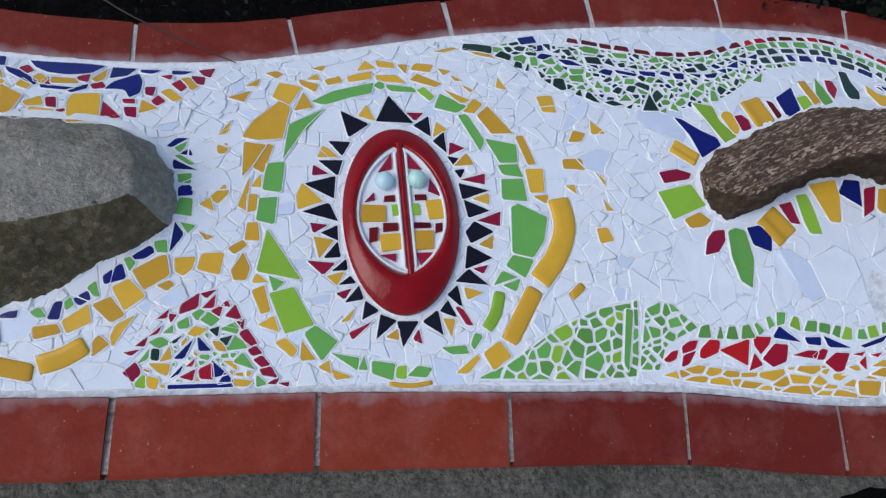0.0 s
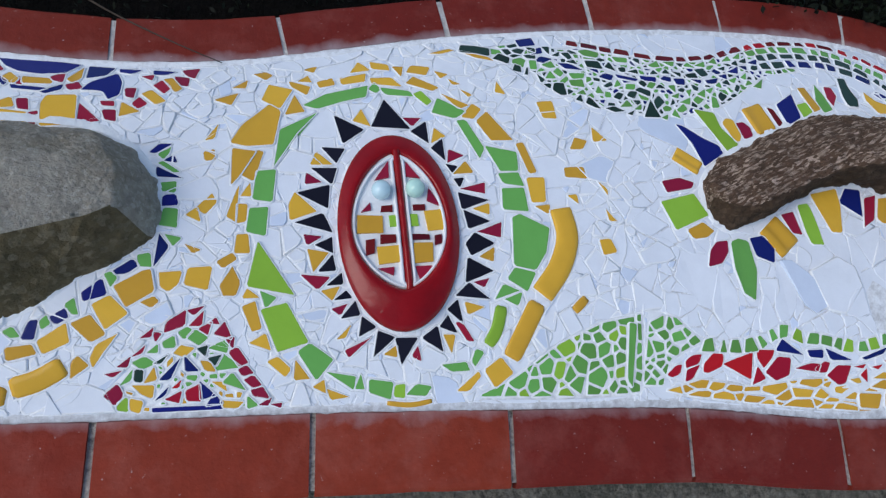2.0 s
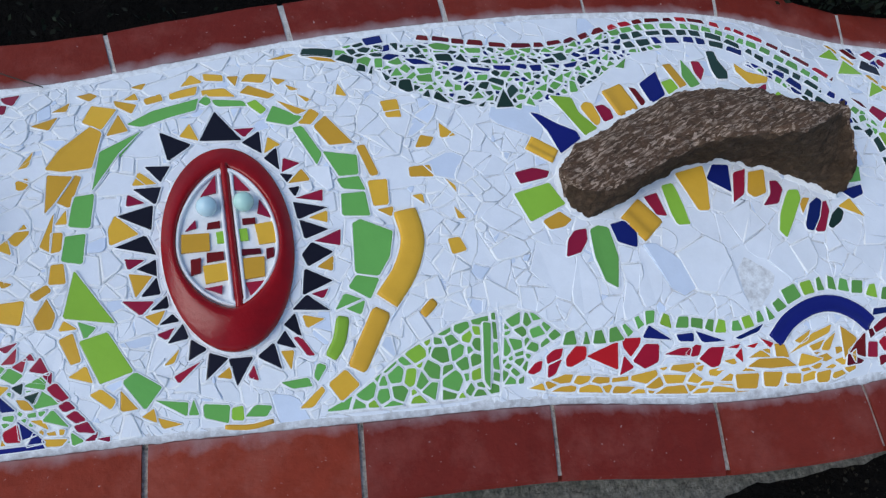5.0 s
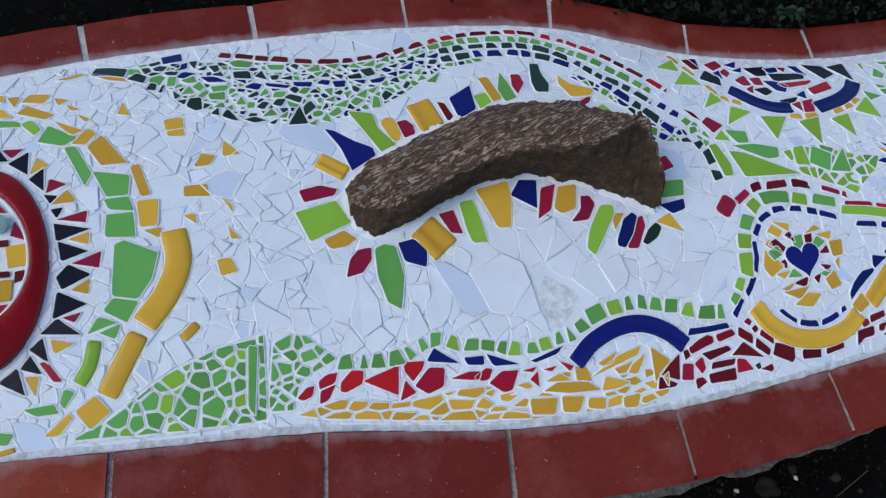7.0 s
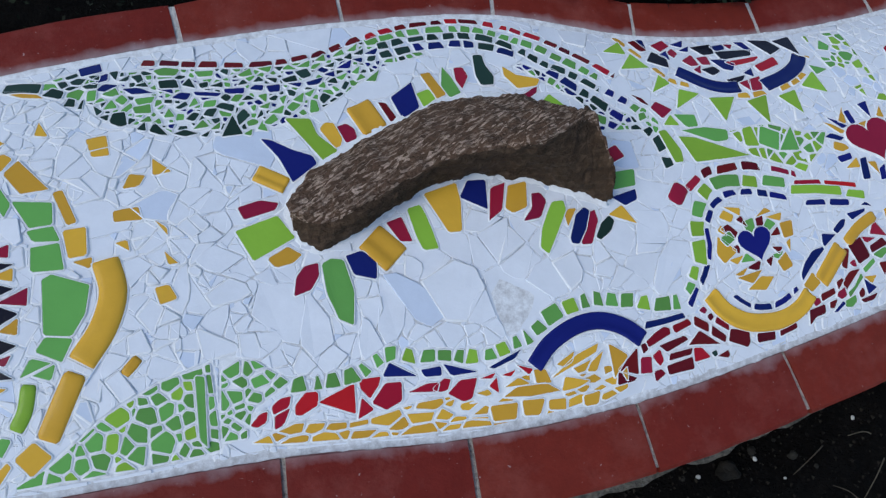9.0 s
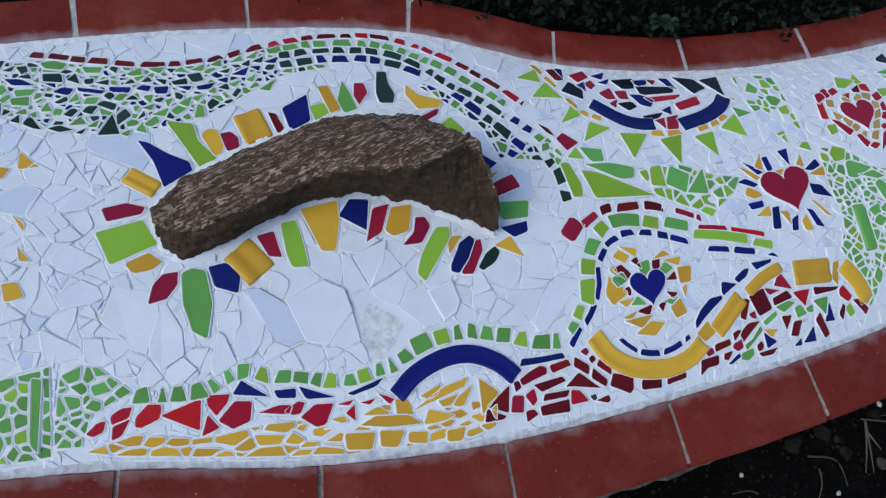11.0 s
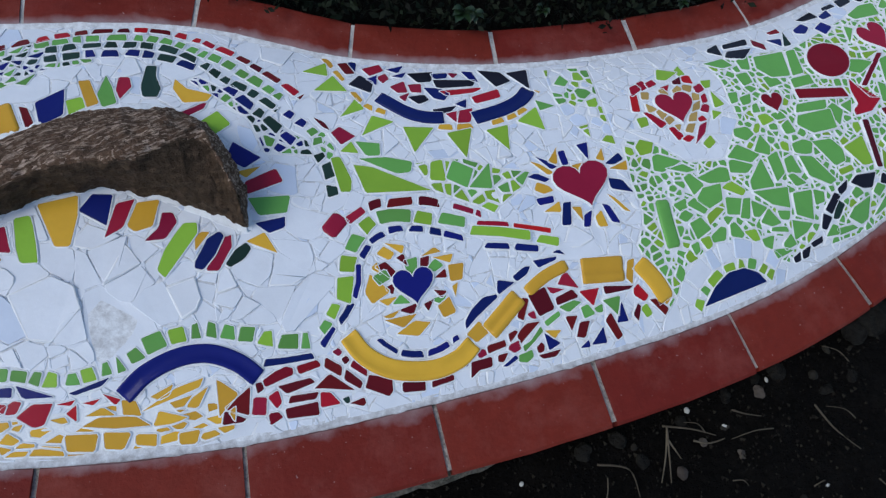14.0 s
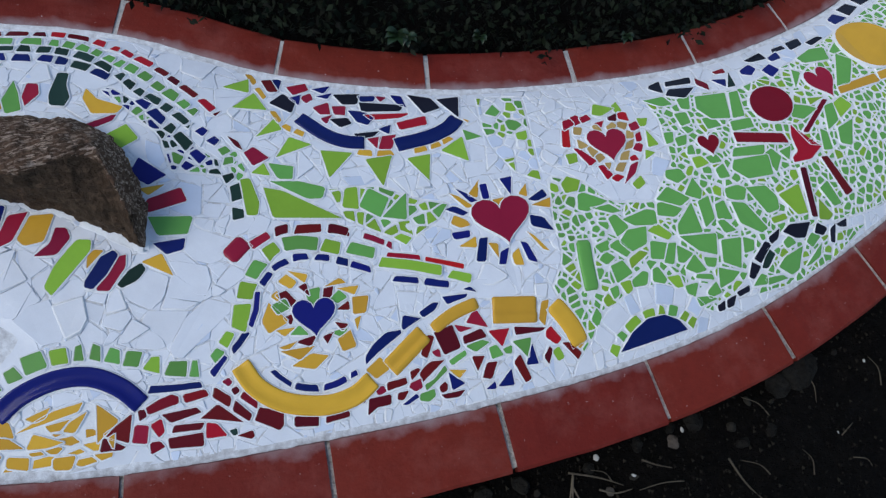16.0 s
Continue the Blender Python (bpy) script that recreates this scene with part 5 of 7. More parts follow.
shard("yellow", (0.877, 0.041), (0.902, 0.053), (0.897, 0.042), (0.885, 0.037))
shard("yellow", (0.919, 0.025), (0.926, 0.035), (0.945, 0.047), (0.931, 0.023))
fill("yellow", 0.0148, 2.0, 2, (0.468, 0.019), (0.526, 0.033), (0.604, 0.019), (0.681, 0.028), (0.781, 0.029), (0.835, 0.040), (0.868, 0.028), (0.914, 0.051), (0.939, 0.059), (0.982, 0.042), (0.976, -0.009), (0.914, -0.026), (0.776, -0.021), (0.677, -0.012), (0.569, 0.001), (0.505, 0.010))
fill("green green green lime", 0.0202, 1, 20, (0.201, 0.018), (0.251, 0.040), (0.315, 0.083), (0.377, 0.109), (0.436, 0.121), (0.435, 0.016), (0.327, 0.014))
fill("green", 0.0169, 1, 13, (0.448, 0.125), (0.488, 0.115), (0.527, 0.082), (0.478, 0.059), (0.468, 0.024), (0.433, 0.026))
# right of the brown stone
shard("crimson", (0.906, 0.433), (0.947, 0.456), (0.942, 0.444), (0.914, 0.427))
shard("lime", (0.927, 0.411), (0.961, 0.437), (0.979, 0.415), (0.942, 0.387))
shard("yellow", (0.950, 0.380), (0.968, 0.385), (0.973, 0.372), (0.956, 0.360))
shard("blue", (0.973, 0.359), (0.983, 0.384), (1.019, 0.359), (0.998, 0.344))
shard("yellow", (0.988, 0.338), (1.020, 0.345), (1.000, 0.329))
shard("crimson", (0.998, 0.321), (1.040, 0.340), (1.049, 0.321), (1.002, 0.304))
shard("green", (1.003, 0.296), (1.058, 0.298), (1.053, 0.274), (1.016, 0.271))
shard("blue", (1.012, 0.259), (1.050, 0.266), (1.049, 0.252), (1.029, 0.245))
shard("yellow", (1.000, 0.234), (1.022, 0.245), (1.039, 0.215))
# half disc on the far edge
moulded("blue", 0.0228, .006, "hollow", (1.197, 0.465), (1.234, 0.436), (1.263, 0.424), (1.296, 0.422))
moulded("blue", 0.0247, .006, "hollow", (1.341, 0.420), (1.390, 0.436), (1.423, 0.455), (1.443, 0.479))
shard("black", (1.154, 0.491), (1.172, 0.511), (1.191, 0.495), (1.186, 0.474))
shard("maroon", (1.140, 0.537), (1.153, 0.540), (1.164, 0.516), (1.151, 0.514))
shard("crimson", (1.178, 0.526), (1.205, 0.537), (1.210, 0.523), (1.188, 0.511))
shard("black", (1.249, 0.516), (1.289, 0.520), (1.284, 0.498), (1.263, 0.496))
shard("black", (1.289, 0.501), (1.357, 0.500), (1.351, 0.488), (1.292, 0.483))
shard("black", (1.367, 0.523), (1.402, 0.518), (1.415, 0.497), (1.389, 0.485))
shard("black", (1.413, 0.516), (1.448, 0.523), (1.443, 0.479))
shard("red", (1.345, 0.462), (1.390, 0.478), (1.391, 0.462), (1.349, 0.449))
shard("red", (1.296, 0.476), (1.370, 0.485), (1.350, 0.474), (1.305, 0.467))
shard("crimson", (1.218, 0.486), (1.240, 0.498), (1.243, 0.475), (1.229, 0.474))
shard("blue", (1.156, 0.541), (1.169, 0.544), (1.166, 0.521))
shard("blue", (1.183, 0.503), (1.199, 0.511), (1.196, 0.491))
shard("blue", (1.217, 0.526), (1.243, 0.535), (1.233, 0.518))
shard("blue", (1.223, 0.510), (1.246, 0.519), (1.239, 0.507))
shard("blue", (1.272, 0.483), (1.295, 0.482), (1.309, 0.470), (1.299, 0.457), (1.284, 0.462))
shard("blue", (1.287, 0.515), (1.315, 0.518), (1.310, 0.507), (1.292, 0.504))
shard("blue", (1.339, 0.522), (1.355, 0.521), (1.361, 0.497), (1.350, 0.501))
shard("blue", (1.317, 0.449), (1.334, 0.457), (1.331, 0.441))
shard("crimson", (1.199, 0.507), (1.213, 0.516), (1.217, 0.504), (1.207, 0.495))
shard("crimson", (1.247, 0.490), (1.267, 0.492), (1.265, 0.474), (1.250, 0.475))
shard("crimson", (1.230, 0.465), (1.246, 0.473), (1.238, 0.456))
shard("crimson", (1.315, 0.518), (1.330, 0.516), (1.322, 0.506))
shard("crimson", (1.299, 0.430), (1.318, 0.434), (1.312, 0.414))
shard("crimson", (1.318, 0.434), (1.341, 0.439), (1.334, 0.413), (1.315, 0.412))
shard("black", (1.244, 0.464), (1.269, 0.468), (1.275, 0.458), (1.259, 0.450))
shard("black", (1.279, 0.438), (1.317, 0.445), (1.307, 0.435), (1.286, 0.430))
strip("yellow", 0.0108, 0.0235, (1.118, 0.552), (1.142, 0.508), (1.170, 0.456), (1.196, 0.438), (1.247, 0.414), (1.306, 0.404), (1.375, 0.412), (1.430, 0.439), (1.457, 0.476))
shard("lime", (1.085, 0.518), (1.120, 0.537), (1.122, 0.510))
shard("lime", (1.102, 0.478), (1.130, 0.508), (1.149, 0.477))
shard("lime", (1.137, 0.427), (1.162, 0.461), (1.172, 0.441))
shard("lime", (1.167, 0.393), (1.184, 0.427), (1.215, 0.416))
shard("lime", (1.230, 0.405), (1.274, 0.403), (1.242, 0.362))
shard("lime", (1.295, 0.392), (1.333, 0.400), (1.319, 0.350))
shard("lime", (1.357, 0.396), (1.391, 0.404), (1.387, 0.361))
shard("lime", (1.410, 0.412), (1.444, 0.438), (1.450, 0.395))
shard("green", (1.448, 0.452), (1.476, 0.441), (1.451, 0.433))
# green flow
shard("lime", (1.151, 0.342), (1.175, 0.338), (1.260, 0.297), (1.165, 0.298))
shard("green", (1.159, 0.353), (1.198, 0.353), (1.235, 0.344), (1.231, 0.328), (1.211, 0.327))
shard("green", (1.157, 0.381), (1.190, 0.377), (1.189, 0.358), (1.170, 0.358))
shard("lime", (1.119, 0.354), (1.131, 0.356), (1.145, 0.319), (1.143, 0.301), (1.130, 0.301))
shard("lime", (1.260, 0.315), (1.264, 0.343), (1.280, 0.346), (1.282, 0.312))
shard("green", (1.284, 0.316), (1.297, 0.344), (1.325, 0.329), (1.313, 0.300))
shard("green", (1.317, 0.300), (1.351, 0.338), (1.350, 0.297))
shard("lime", (1.134, 0.366), (1.149, 0.381), (1.158, 0.363))
fill("green lime lime", 0.0193, 1.1, 2, (1.239, 0.343), (1.313, 0.350), (1.363, 0.329), (1.414, 0.322), (1.396, 0.294), (1.362, 0.271), (1.349, 0.257), (1.329, 0.269), (1.264, 0.296))
fill("green", 0.0131, 1, 2, (1.092, 0.404), (1.112, 0.401), (1.126, 0.371), (1.120, 0.345), (1.107, 0.362))
moulded("crimson", 0.0342, .004, "round", (1.108, 0.259), (1.127, 0.243))
strip("maroon crimson", 0.0144, 0.0272, (1.134, 0.257), (1.170, 0.278), (1.201, 0.281), (1.244, 0.283), (1.272, 0.277))
strip("crimson", 0.0099, 0.0380, (1.250, 0.278), (1.288, 0.272), (1.332, 0.255))
strip("red", 0.0092, 0.0408, (1.319, 0.244), (1.373, 0.238), (1.435, 0.225))
strip("lime lime green", 0.0202, 0.0336, (1.121, 0.140), (1.127, 0.170), (1.133, 0.202), (1.156, 0.243), (1.193, 0.261), (1.248, 0.256), (1.304, 0.245))
strip("lime", 0.0165, 0.0619, (1.308, 0.232), (1.369, 0.224), (1.441, 0.207))
strip("green lime", 0.0137, 0.0174, (1.090, 0.103), (1.106, 0.125), (1.116, 0.144))
strip("blue", 0.0109, 0.0248, (1.150, 0.202), (1.171, 0.228), (1.209, 0.242), (1.264, 0.233), (1.304, 0.220))
strip("blue", 0.0106, 0.0320, (1.326, 0.209), (1.360, 0.206), (1.409, 0.201))
strip("blue", 0.0099, 0.0375, (1.090, 0.085), (1.107, 0.107), (1.127, 0.129), (1.143, 0.159), (1.146, 0.194))
strip("blue", 0.0101, 0.0491, (1.013, 0.071), (1.051, 0.072), (1.086, 0.075))
strip("blue", 0.0093, 0.0264, (1.165, 0.091), (1.192, 0.070), (1.236, 0.066), (1.278, 0.084))
moulded("yellow", 0.0261, .009, "hollow", (1.126, 0.097), (1.148, 0.068), (1.185, 0.048), (1.237, 0.043), (1.275, 0.054), (1.299, 0.074))
moulded("yellow", 0.0279, .008, "groove", (1.322, 0.087), (1.348, 0.112), (1.372, 0.135))
moulded("yellow", 0.0182, .007, "round", (1.382, 0.138), (1.412, 0.159), (1.447, 0.174))
moulded("yellow", 0.0380, .008, "groove", (1.469, 0.163), (1.535, 0.164))
shard("yellow", (1.544, 0.174), (1.554, 0.177), (1.547, 0.142), (1.539, 0.150))
moulded("yellow", 0.0281, .007, "round", (1.561, 0.172), (1.587, 0.142), (1.605, 0.111))
# blue heart
heart("blue", 1.221, 0.156, 0.0586, 0.0520, 6)
shard("maroon", (1.200, 0.198), (1.209, 0.203), (1.214, 0.186))
shard("maroon", (1.170, 0.187), (1.183, 0.193), (1.197, 0.178), (1.189, 0.171))
shard("maroon", (1.181, 0.157), (1.194, 0.162), (1.190, 0.148))
shard("maroon", (1.197, 0.125), (1.223, 0.133), (1.216, 0.119))
shard("maroon", (1.238, 0.123), (1.233, 0.131), (1.246, 0.137))
shard("maroon", (1.248, 0.150), (1.265, 0.147), (1.258, 0.139))
shard("maroon", (1.251, 0.167), (1.266, 0.178), (1.267, 0.167))
shard("maroon", (1.234, 0.197), (1.245, 0.200), (1.243, 0.185), (1.232, 0.181))
shard("green", (1.165, 0.173), (1.182, 0.182), (1.188, 0.170), (1.173, 0.162))
shard("green", (1.209, 0.193), (1.227, 0.197), (1.226, 0.172), (1.216, 0.168))
shard("green", (1.243, 0.182), (1.253, 0.193), (1.264, 0.184), (1.251, 0.176))
shard("green", (1.191, 0.135), (1.201, 0.146), (1.213, 0.134))
shard("green", (1.241, 0.137), (1.264, 0.141), (1.257, 0.131))
shard("yellow", (1.153, 0.152), (1.161, 0.176), (1.186, 0.152), (1.162, 0.137))
shard("yellow", (1.164, 0.186), (1.171, 0.192), (1.176, 0.176))
shard("yellow", (1.173, 0.206), (1.183, 0.215), (1.196, 0.205), (1.189, 0.196))
shard("yellow", (1.184, 0.221), (1.211, 0.215), (1.207, 0.205))
shard("yellow", (1.233, 0.198), (1.254, 0.210), (1.261, 0.204))
shard("yellow", (1.250, 0.196), (1.279, 0.199), (1.274, 0.188))
shard("yellow", (1.272, 0.183), (1.293, 0.185), (1.289, 0.163), (1.273, 0.161))
shard("yellow", (1.275, 0.153), (1.282, 0.157), (1.278, 0.139))
shard("yellow", (1.252, 0.127), (1.268, 0.138), (1.276, 0.118), (1.259, 0.112))
shard("yellow", (1.193, 0.094), (1.217, 0.109), (1.238, 0.106), (1.222, 0.090))
shard("yellow", (1.177, 0.113), (1.221, 0.119), (1.202, 0.102))
shard("yellow", (1.172, 0.140), (1.196, 0.144), (1.182, 0.133))
shard("yellow", (1.176, 0.118), (1.199, 0.126), (1.186, 0.115))
shard("maroon", (1.500, 0.091), (1.508, 0.101), (1.526, 0.069), (1.518, 0.064))
# maroon field and the mixed field beside it
shard("maroon", (0.965, 0.018), (0.996, 0.041), (0.993, 0.008), (0.980, 0.013))
shard("maroon", (0.961, -0.001), (0.964, 0.014), (0.989, 0.003), (0.985, -0.000))
shard("crimson", (1.001, 0.028), (1.016, 0.026), (1.014, 0.006), (0.998, 0.008))
shard("maroon", (1.004, 0.045), (1.011, 0.046), (1.013, 0.038), (1.006, 0.034))
shard("ruby", (1.013, 0.048), (1.028, 0.057), (1.043, 0.063), (1.051, 0.060), (1.051, 0.053), (1.036, 0.048), (1.016, 0.041))
shard("ruby", (1.057, 0.062), (1.083, 0.068), (1.087, 0.061), (1.060, 0.053))
shard("maroon", (1.033, 0.039), (1.073, 0.046), (1.078, 0.041), (1.043, 0.030))
shard("maroon", (1.047, 0.025), (1.082, 0.027), (1.079, 0.020), (1.045, 0.018))
shard("maroon", (1.040, 0.010), (1.081, 0.015), (1.082, -0.000), (1.042, -0.001))
shard("ruby", (1.019, 0.006), (1.030, 0.007), (1.035, 0.001), (1.020, -0.007))
shard("red", (1.019, 0.027), (1.031, 0.034), (1.035, 0.019), (1.029, 0.013))
shard("maroon", (1.079, 0.033), (1.099, 0.049), (1.131, 0.026), (1.090, 0.033))
shard("red", (1.086, 0.027), (1.098, 0.025), (1.110, 0.011), (1.086, 0.009))
shard("maroon", (1.095, 0.070), (1.115, 0.057), (1.113, 0.046), (1.093, 0.059))
shard("maroon", (1.121, 0.052), (1.141, 0.035), (1.138, 0.028), (1.118, 0.041))
shard("ruby", (1.131, 0.063), (1.148, 0.050), (1.147, 0.043), (1.127, 0.057))
shard("crimson", (1.105, 0.077), (1.112, 0.081), (1.116, 0.076), (1.112, 0.072))
shard("maroon", (1.116, 0.067), (1.122, 0.070), (1.125, 0.065), (1.120, 0.061))
shard("maroon", (1.151, 0.043), (1.181, 0.037), (1.181, 0.020), (1.176, 0.015), (1.146, 0.028))
shard("maroon", (1.123, 0.010), (1.142, 0.015), (1.144, 0.009), (1.141, 0.006))
shard("dark", (1.115, 0.016), (1.122, 0.018), (1.123, 0.012), (1.119, 0.011))
shard("maroon", (1.196, 0.030), (1.226, 0.030), (1.226, 0.018), (1.196, 0.018))
shard("maroon", (1.237, 0.028), (1.266, 0.034), (1.267, 0.028), (1.237, 0.021))
shard("maroon", (1.282, 0.047), (1.291, 0.052), (1.287, 0.044))
shard("maroon", (1.294, 0.048), (1.323, 0.053), (1.323, 0.041), (1.304, 0.038), (1.293, 0.029))
shard("crimson", (1.301, 0.063), (1.313, 0.064), (1.316, 0.058), (1.306, 0.053))
shard("maroon", (1.318, 0.068), (1.343, 0.074), (1.345, 0.067), (1.319, 0.059))
shard("maroon", (1.333, 0.054), (1.347, 0.057), (1.340, 0.046), (1.333, 0.047))
shard("crimson", (1.351, 0.067), (1.364, 0.072), (1.366, 0.061), (1.357, 0.057), (1.349, 0.062))
shard("maroon", (1.350, 0.082), (1.360, 0.086), (1.363, 0.084), (1.352, 0.072))
shard("maroon", (1.363, 0.080), (1.377, 0.094), (1.397, 0.096), (1.367, 0.069))
shard("green", (1.371, 0.064), (1.384, 0.071), (1.398, 0.088), (1.401, 0.083), (1.387, 0.070), (1.373, 0.058))
shard("green", (1.364, 0.052), (1.383, 0.058), (1.385, 0.050), (1.376, 0.043), (1.364, 0.045))
shard("blue", (1.340, 0.040), (1.358, 0.052), (1.361, 0.049), (1.346, 0.040))
shard("maroon", (1.391, 0.061), (1.398, 0.067), (1.402, 0.063), (1.401, 0.056), (1.394, 0.054))
shard("blue", (1.404, 0.079), (1.426, 0.065), (1.410, 0.057))
shard("yellow", (1.405, 0.083), (1.428, 0.082), (1.419, 0.072))
shard("maroon", (1.395, 0.050), (1.427, 0.056), (1.420, 0.048), (1.400, 0.046))
shard("maroon", (1.365, 0.104), (1.374, 0.130), (1.383, 0.128), (1.373, 0.100))
shard("crimson", (1.381, 0.107), (1.390, 0.111), (1.392, 0.101), (1.386, 0.102))
shard("maroon", (1.384, 0.133), (1.409, 0.143), (1.421, 0.113), (1.398, 0.104))
shard("crimson", (1.431, 0.147), (1.443, 0.166), (1.461, 0.140))
shard("crimson", (1.414, 0.143), (1.440, 0.139), (1.420, 0.134))
shard("maroon", (1.425, 0.127), (1.451, 0.137), (1.459, 0.127), (1.427, 0.118))
shard("red", (1.463, 0.134), (1.492, 0.137), (1.482, 0.114))
shard("green", (1.430, 0.114), (1.451, 0.122), (1.462, 0.119), (1.443, 0.107))
shard("green", (1.405, 0.095), (1.427, 0.108), (1.429, 0.103), (1.409, 0.090))
shard("maroon", (1.438, 0.100), (1.455, 0.100), (1.446, 0.082))
shard("maroon", (1.460, 0.091), (1.474, 0.092), (1.466, 0.070), (1.454, 0.072))
shard("blue", (1.478, 0.060), (1.495, 0.081), (1.500, 0.061))
shard("green", (1.463, 0.111), (1.473, 0.115), (1.483, 0.102), (1.468, 0.097))
shard("blue", (1.459, 0.056), (1.471, 0.065), (1.473, 0.057))
shard("green", (1.484, 0.109), (1.496, 0.114), (1.496, 0.104), (1.488, 0.104))
shard("yellow", (1.290, 0.086), (1.308, 0.102), (1.321, 0.087), (1.303, 0.075))
shard("blue", (1.289, 0.103), (1.299, 0.118), (1.317, 0.134), (1.336, 0.137), (1.337, 0.134), (1.306, 0.110), (1.290, 0.095))
shard("blue", (1.339, 0.142), (1.341, 0.157), (1.364, 0.153), (1.341, 0.139))
shard("blue", (1.364, 0.161), (1.383, 0.174), (1.390, 0.174), (1.385, 0.165), (1.369, 0.155))
shard("blue", (1.398, 0.182), (1.432, 0.186), (1.431, 0.183), (1.404, 0.173))
shard("maroon", (1.501, 0.139), (1.548, 0.138), (1.542, 0.134), (1.503, 0.129))
shard("red", (1.549, 0.133), (1.556, 0.139), (1.572, 0.122), (1.565, 0.115), (1.549, 0.125))
shard("maroon", (1.575, 0.116), (1.586, 0.117), (1.604, 0.102), (1.599, 0.094))
shard("maroon", (1.546, 0.097), (1.554, 0.111), (1.558, 0.107), (1.553, 0.089))
shard("blue", (1.519, 0.088), (1.527, 0.116), (1.536, 0.089))
shard("green", (1.499, 0.119), (1.525, 0.124), (1.521, 0.098), (1.512, 0.107))
shard("lime", (1.559, 0.105), (1.568, 0.111), (1.577, 0.097), (1.568, 0.092))
shard("yellow", (1.592, 0.118), (1.601, 0.131), (1.610, 0.119), (1.602, 0.109))
shard("blue", (1.428, 0.193), (1.437, 0.196), (1.447, 0.189))
# heart with rays
heart("crimson", 1.494, 0.296, 0.0922, 0.0752, 10)
shard("blue", (1.425, 0.347), (1.441, 0.339), (1.456, 0.328), (1.447, 0.325))
shard("blue", (1.463, 0.354), (1.473, 0.356), (1.476, 0.332), (1.467, 0.331))
shard("blue", (1.496, 0.364), (1.513, 0.368), (1.510, 0.339))
shard("blue", (1.537, 0.331), (1.561, 0.348), (1.567, 0.338), (1.550, 0.329))
shard("blue", (1.537, 0.305), (1.557, 0.302), (1.571, 0.282), (1.538, 0.289))
shard("blue", (1.519, 0.263), (1.528, 0.261), (1.541, 0.233), (1.529, 0.236))
shard("blue", (1.487, 0.247), (1.499, 0.254), (1.493, 0.230), (1.484, 0.230))
shard("blue", (1.450, 0.234), (1.457, 0.268), (1.468, 0.269), (1.463, 0.234))
shard("blue", (1.416, 0.276), (1.442, 0.280), (1.442, 0.271), (1.420, 0.267))
shard("blue", (1.409, 0.313), (1.422, 0.318), (1.441, 0.308), (1.434, 0.304))
shard("yellow", (1.415, 0.339), (1.428, 0.334), (1.449, 0.319), (1.441, 0.316))
shard("yellow", (1.445, 0.337), (1.463, 0.363), (1.458, 0.333))
shard("yellow", (1.523, 0.340), (1.535, 0.357), (1.535, 0.336))
shard("yellow", (1.541, 0.322), (1.571, 0.334), (1.570, 0.319))
shard("yellow", (1.528, 0.281), (1.541, 0.272), (1.562, 0.250), (1.553, 0.253))
shard("yellow", (1.504, 0.244), (1.514, 0.253), (1.520, 0.229), (1.507, 0.229))
shard("yellow", (1.470, 0.261), (1.483, 0.260), (1.483, 0.239))
shard("yellow", (1.426, 0.256), (1.450, 0.270), (1.451, 0.255))
shard("yellow", (1.416, 0.291), (1.421, 0.303), (1.438, 0.296), (1.443, 0.289), (1.429, 0.285))
shard("yellow", (1.481, 0.329), (1.500, 0.333), (1.491, 0.316))
# framed heart
heart("crimson", 1.682, 0.428, 0.0686, 0.0619, 7)
shard("red", (1.614, 0.474), (1.627, 0.479), (1.632, 0.469), (1.613, 0.456))
shard("red", (1.629, 0.483), (1.641, 0.488), (1.645, 0.473), (1.634, 0.467))
shard("red", (1.644, 0.482), (1.658, 0.489), (1.663, 0.480), (1.647, 0.472))
shard("red", (1.610, 0.457), (1.621, 0.458), (1.617, 0.423), (1.605, 0.424))
shard("red", (1.623, 0.420), (1.631, 0.420), (1.656, 0.399), (1.645, 0.390))
shard("red", (1.659, 0.389), (1.667, 0.392), (1.680, 0.375), (1.670, 0.367))
shard("red", (1.677, 0.369), (1.688, 0.376), (1.698, 0.372), (1.686, 0.363))
shard("crimson", (1.714, 0.393), (1.727, 0.399), (1.719, 0.380), (1.697, 0.358))
shard("red", (1.714, 0.406), (1.724, 0.412), (1.729, 0.404), (1.717, 0.401))
shard("crimson", (1.724, 0.422), (1.733, 0.436), (1.742, 0.431), (1.736, 0.418))
shard("red", (1.733, 0.450), (1.742, 0.456), (1.742, 0.440), (1.733, 0.436))
shard("crimson", (1.726, 0.470), (1.740, 0.477), (1.744, 0.465), (1.728, 0.457))
shard("red", (1.713, 0.496), (1.727, 0.496), (1.728, 0.479), (1.712, 0.483))
shard("maroon", (1.693, 0.484), (1.709, 0.493), (1.706, 0.478), (1.694, 0.479))
shard("red", (1.667, 0.471), (1.684, 0.477), (1.675, 0.459))
shard("tan", (1.631, 0.463), (1.644, 0.462), (1.639, 0.448), (1.628, 0.449))
shard("tan", (1.632, 0.437), (1.642, 0.432), (1.647, 0.426), (1.632, 0.420))
shard("tan", (1.645, 0.422), (1.656, 0.428), (1.663, 0.418), (1.652, 0.406))
shard("tan", (1.656, 0.408), (1.667, 0.413), (1.672, 0.405), (1.661, 0.397))
shard("tan", (1.671, 0.395), (1.681, 0.396), (1.675, 0.383))
shard("tan", (1.686, 0.383), (1.694, 0.396), (1.707, 0.397), (1.698, 0.381))
shard("tan", (1.697, 0.402), (1.703, 0.415), (1.716, 0.419), (1.711, 0.403))
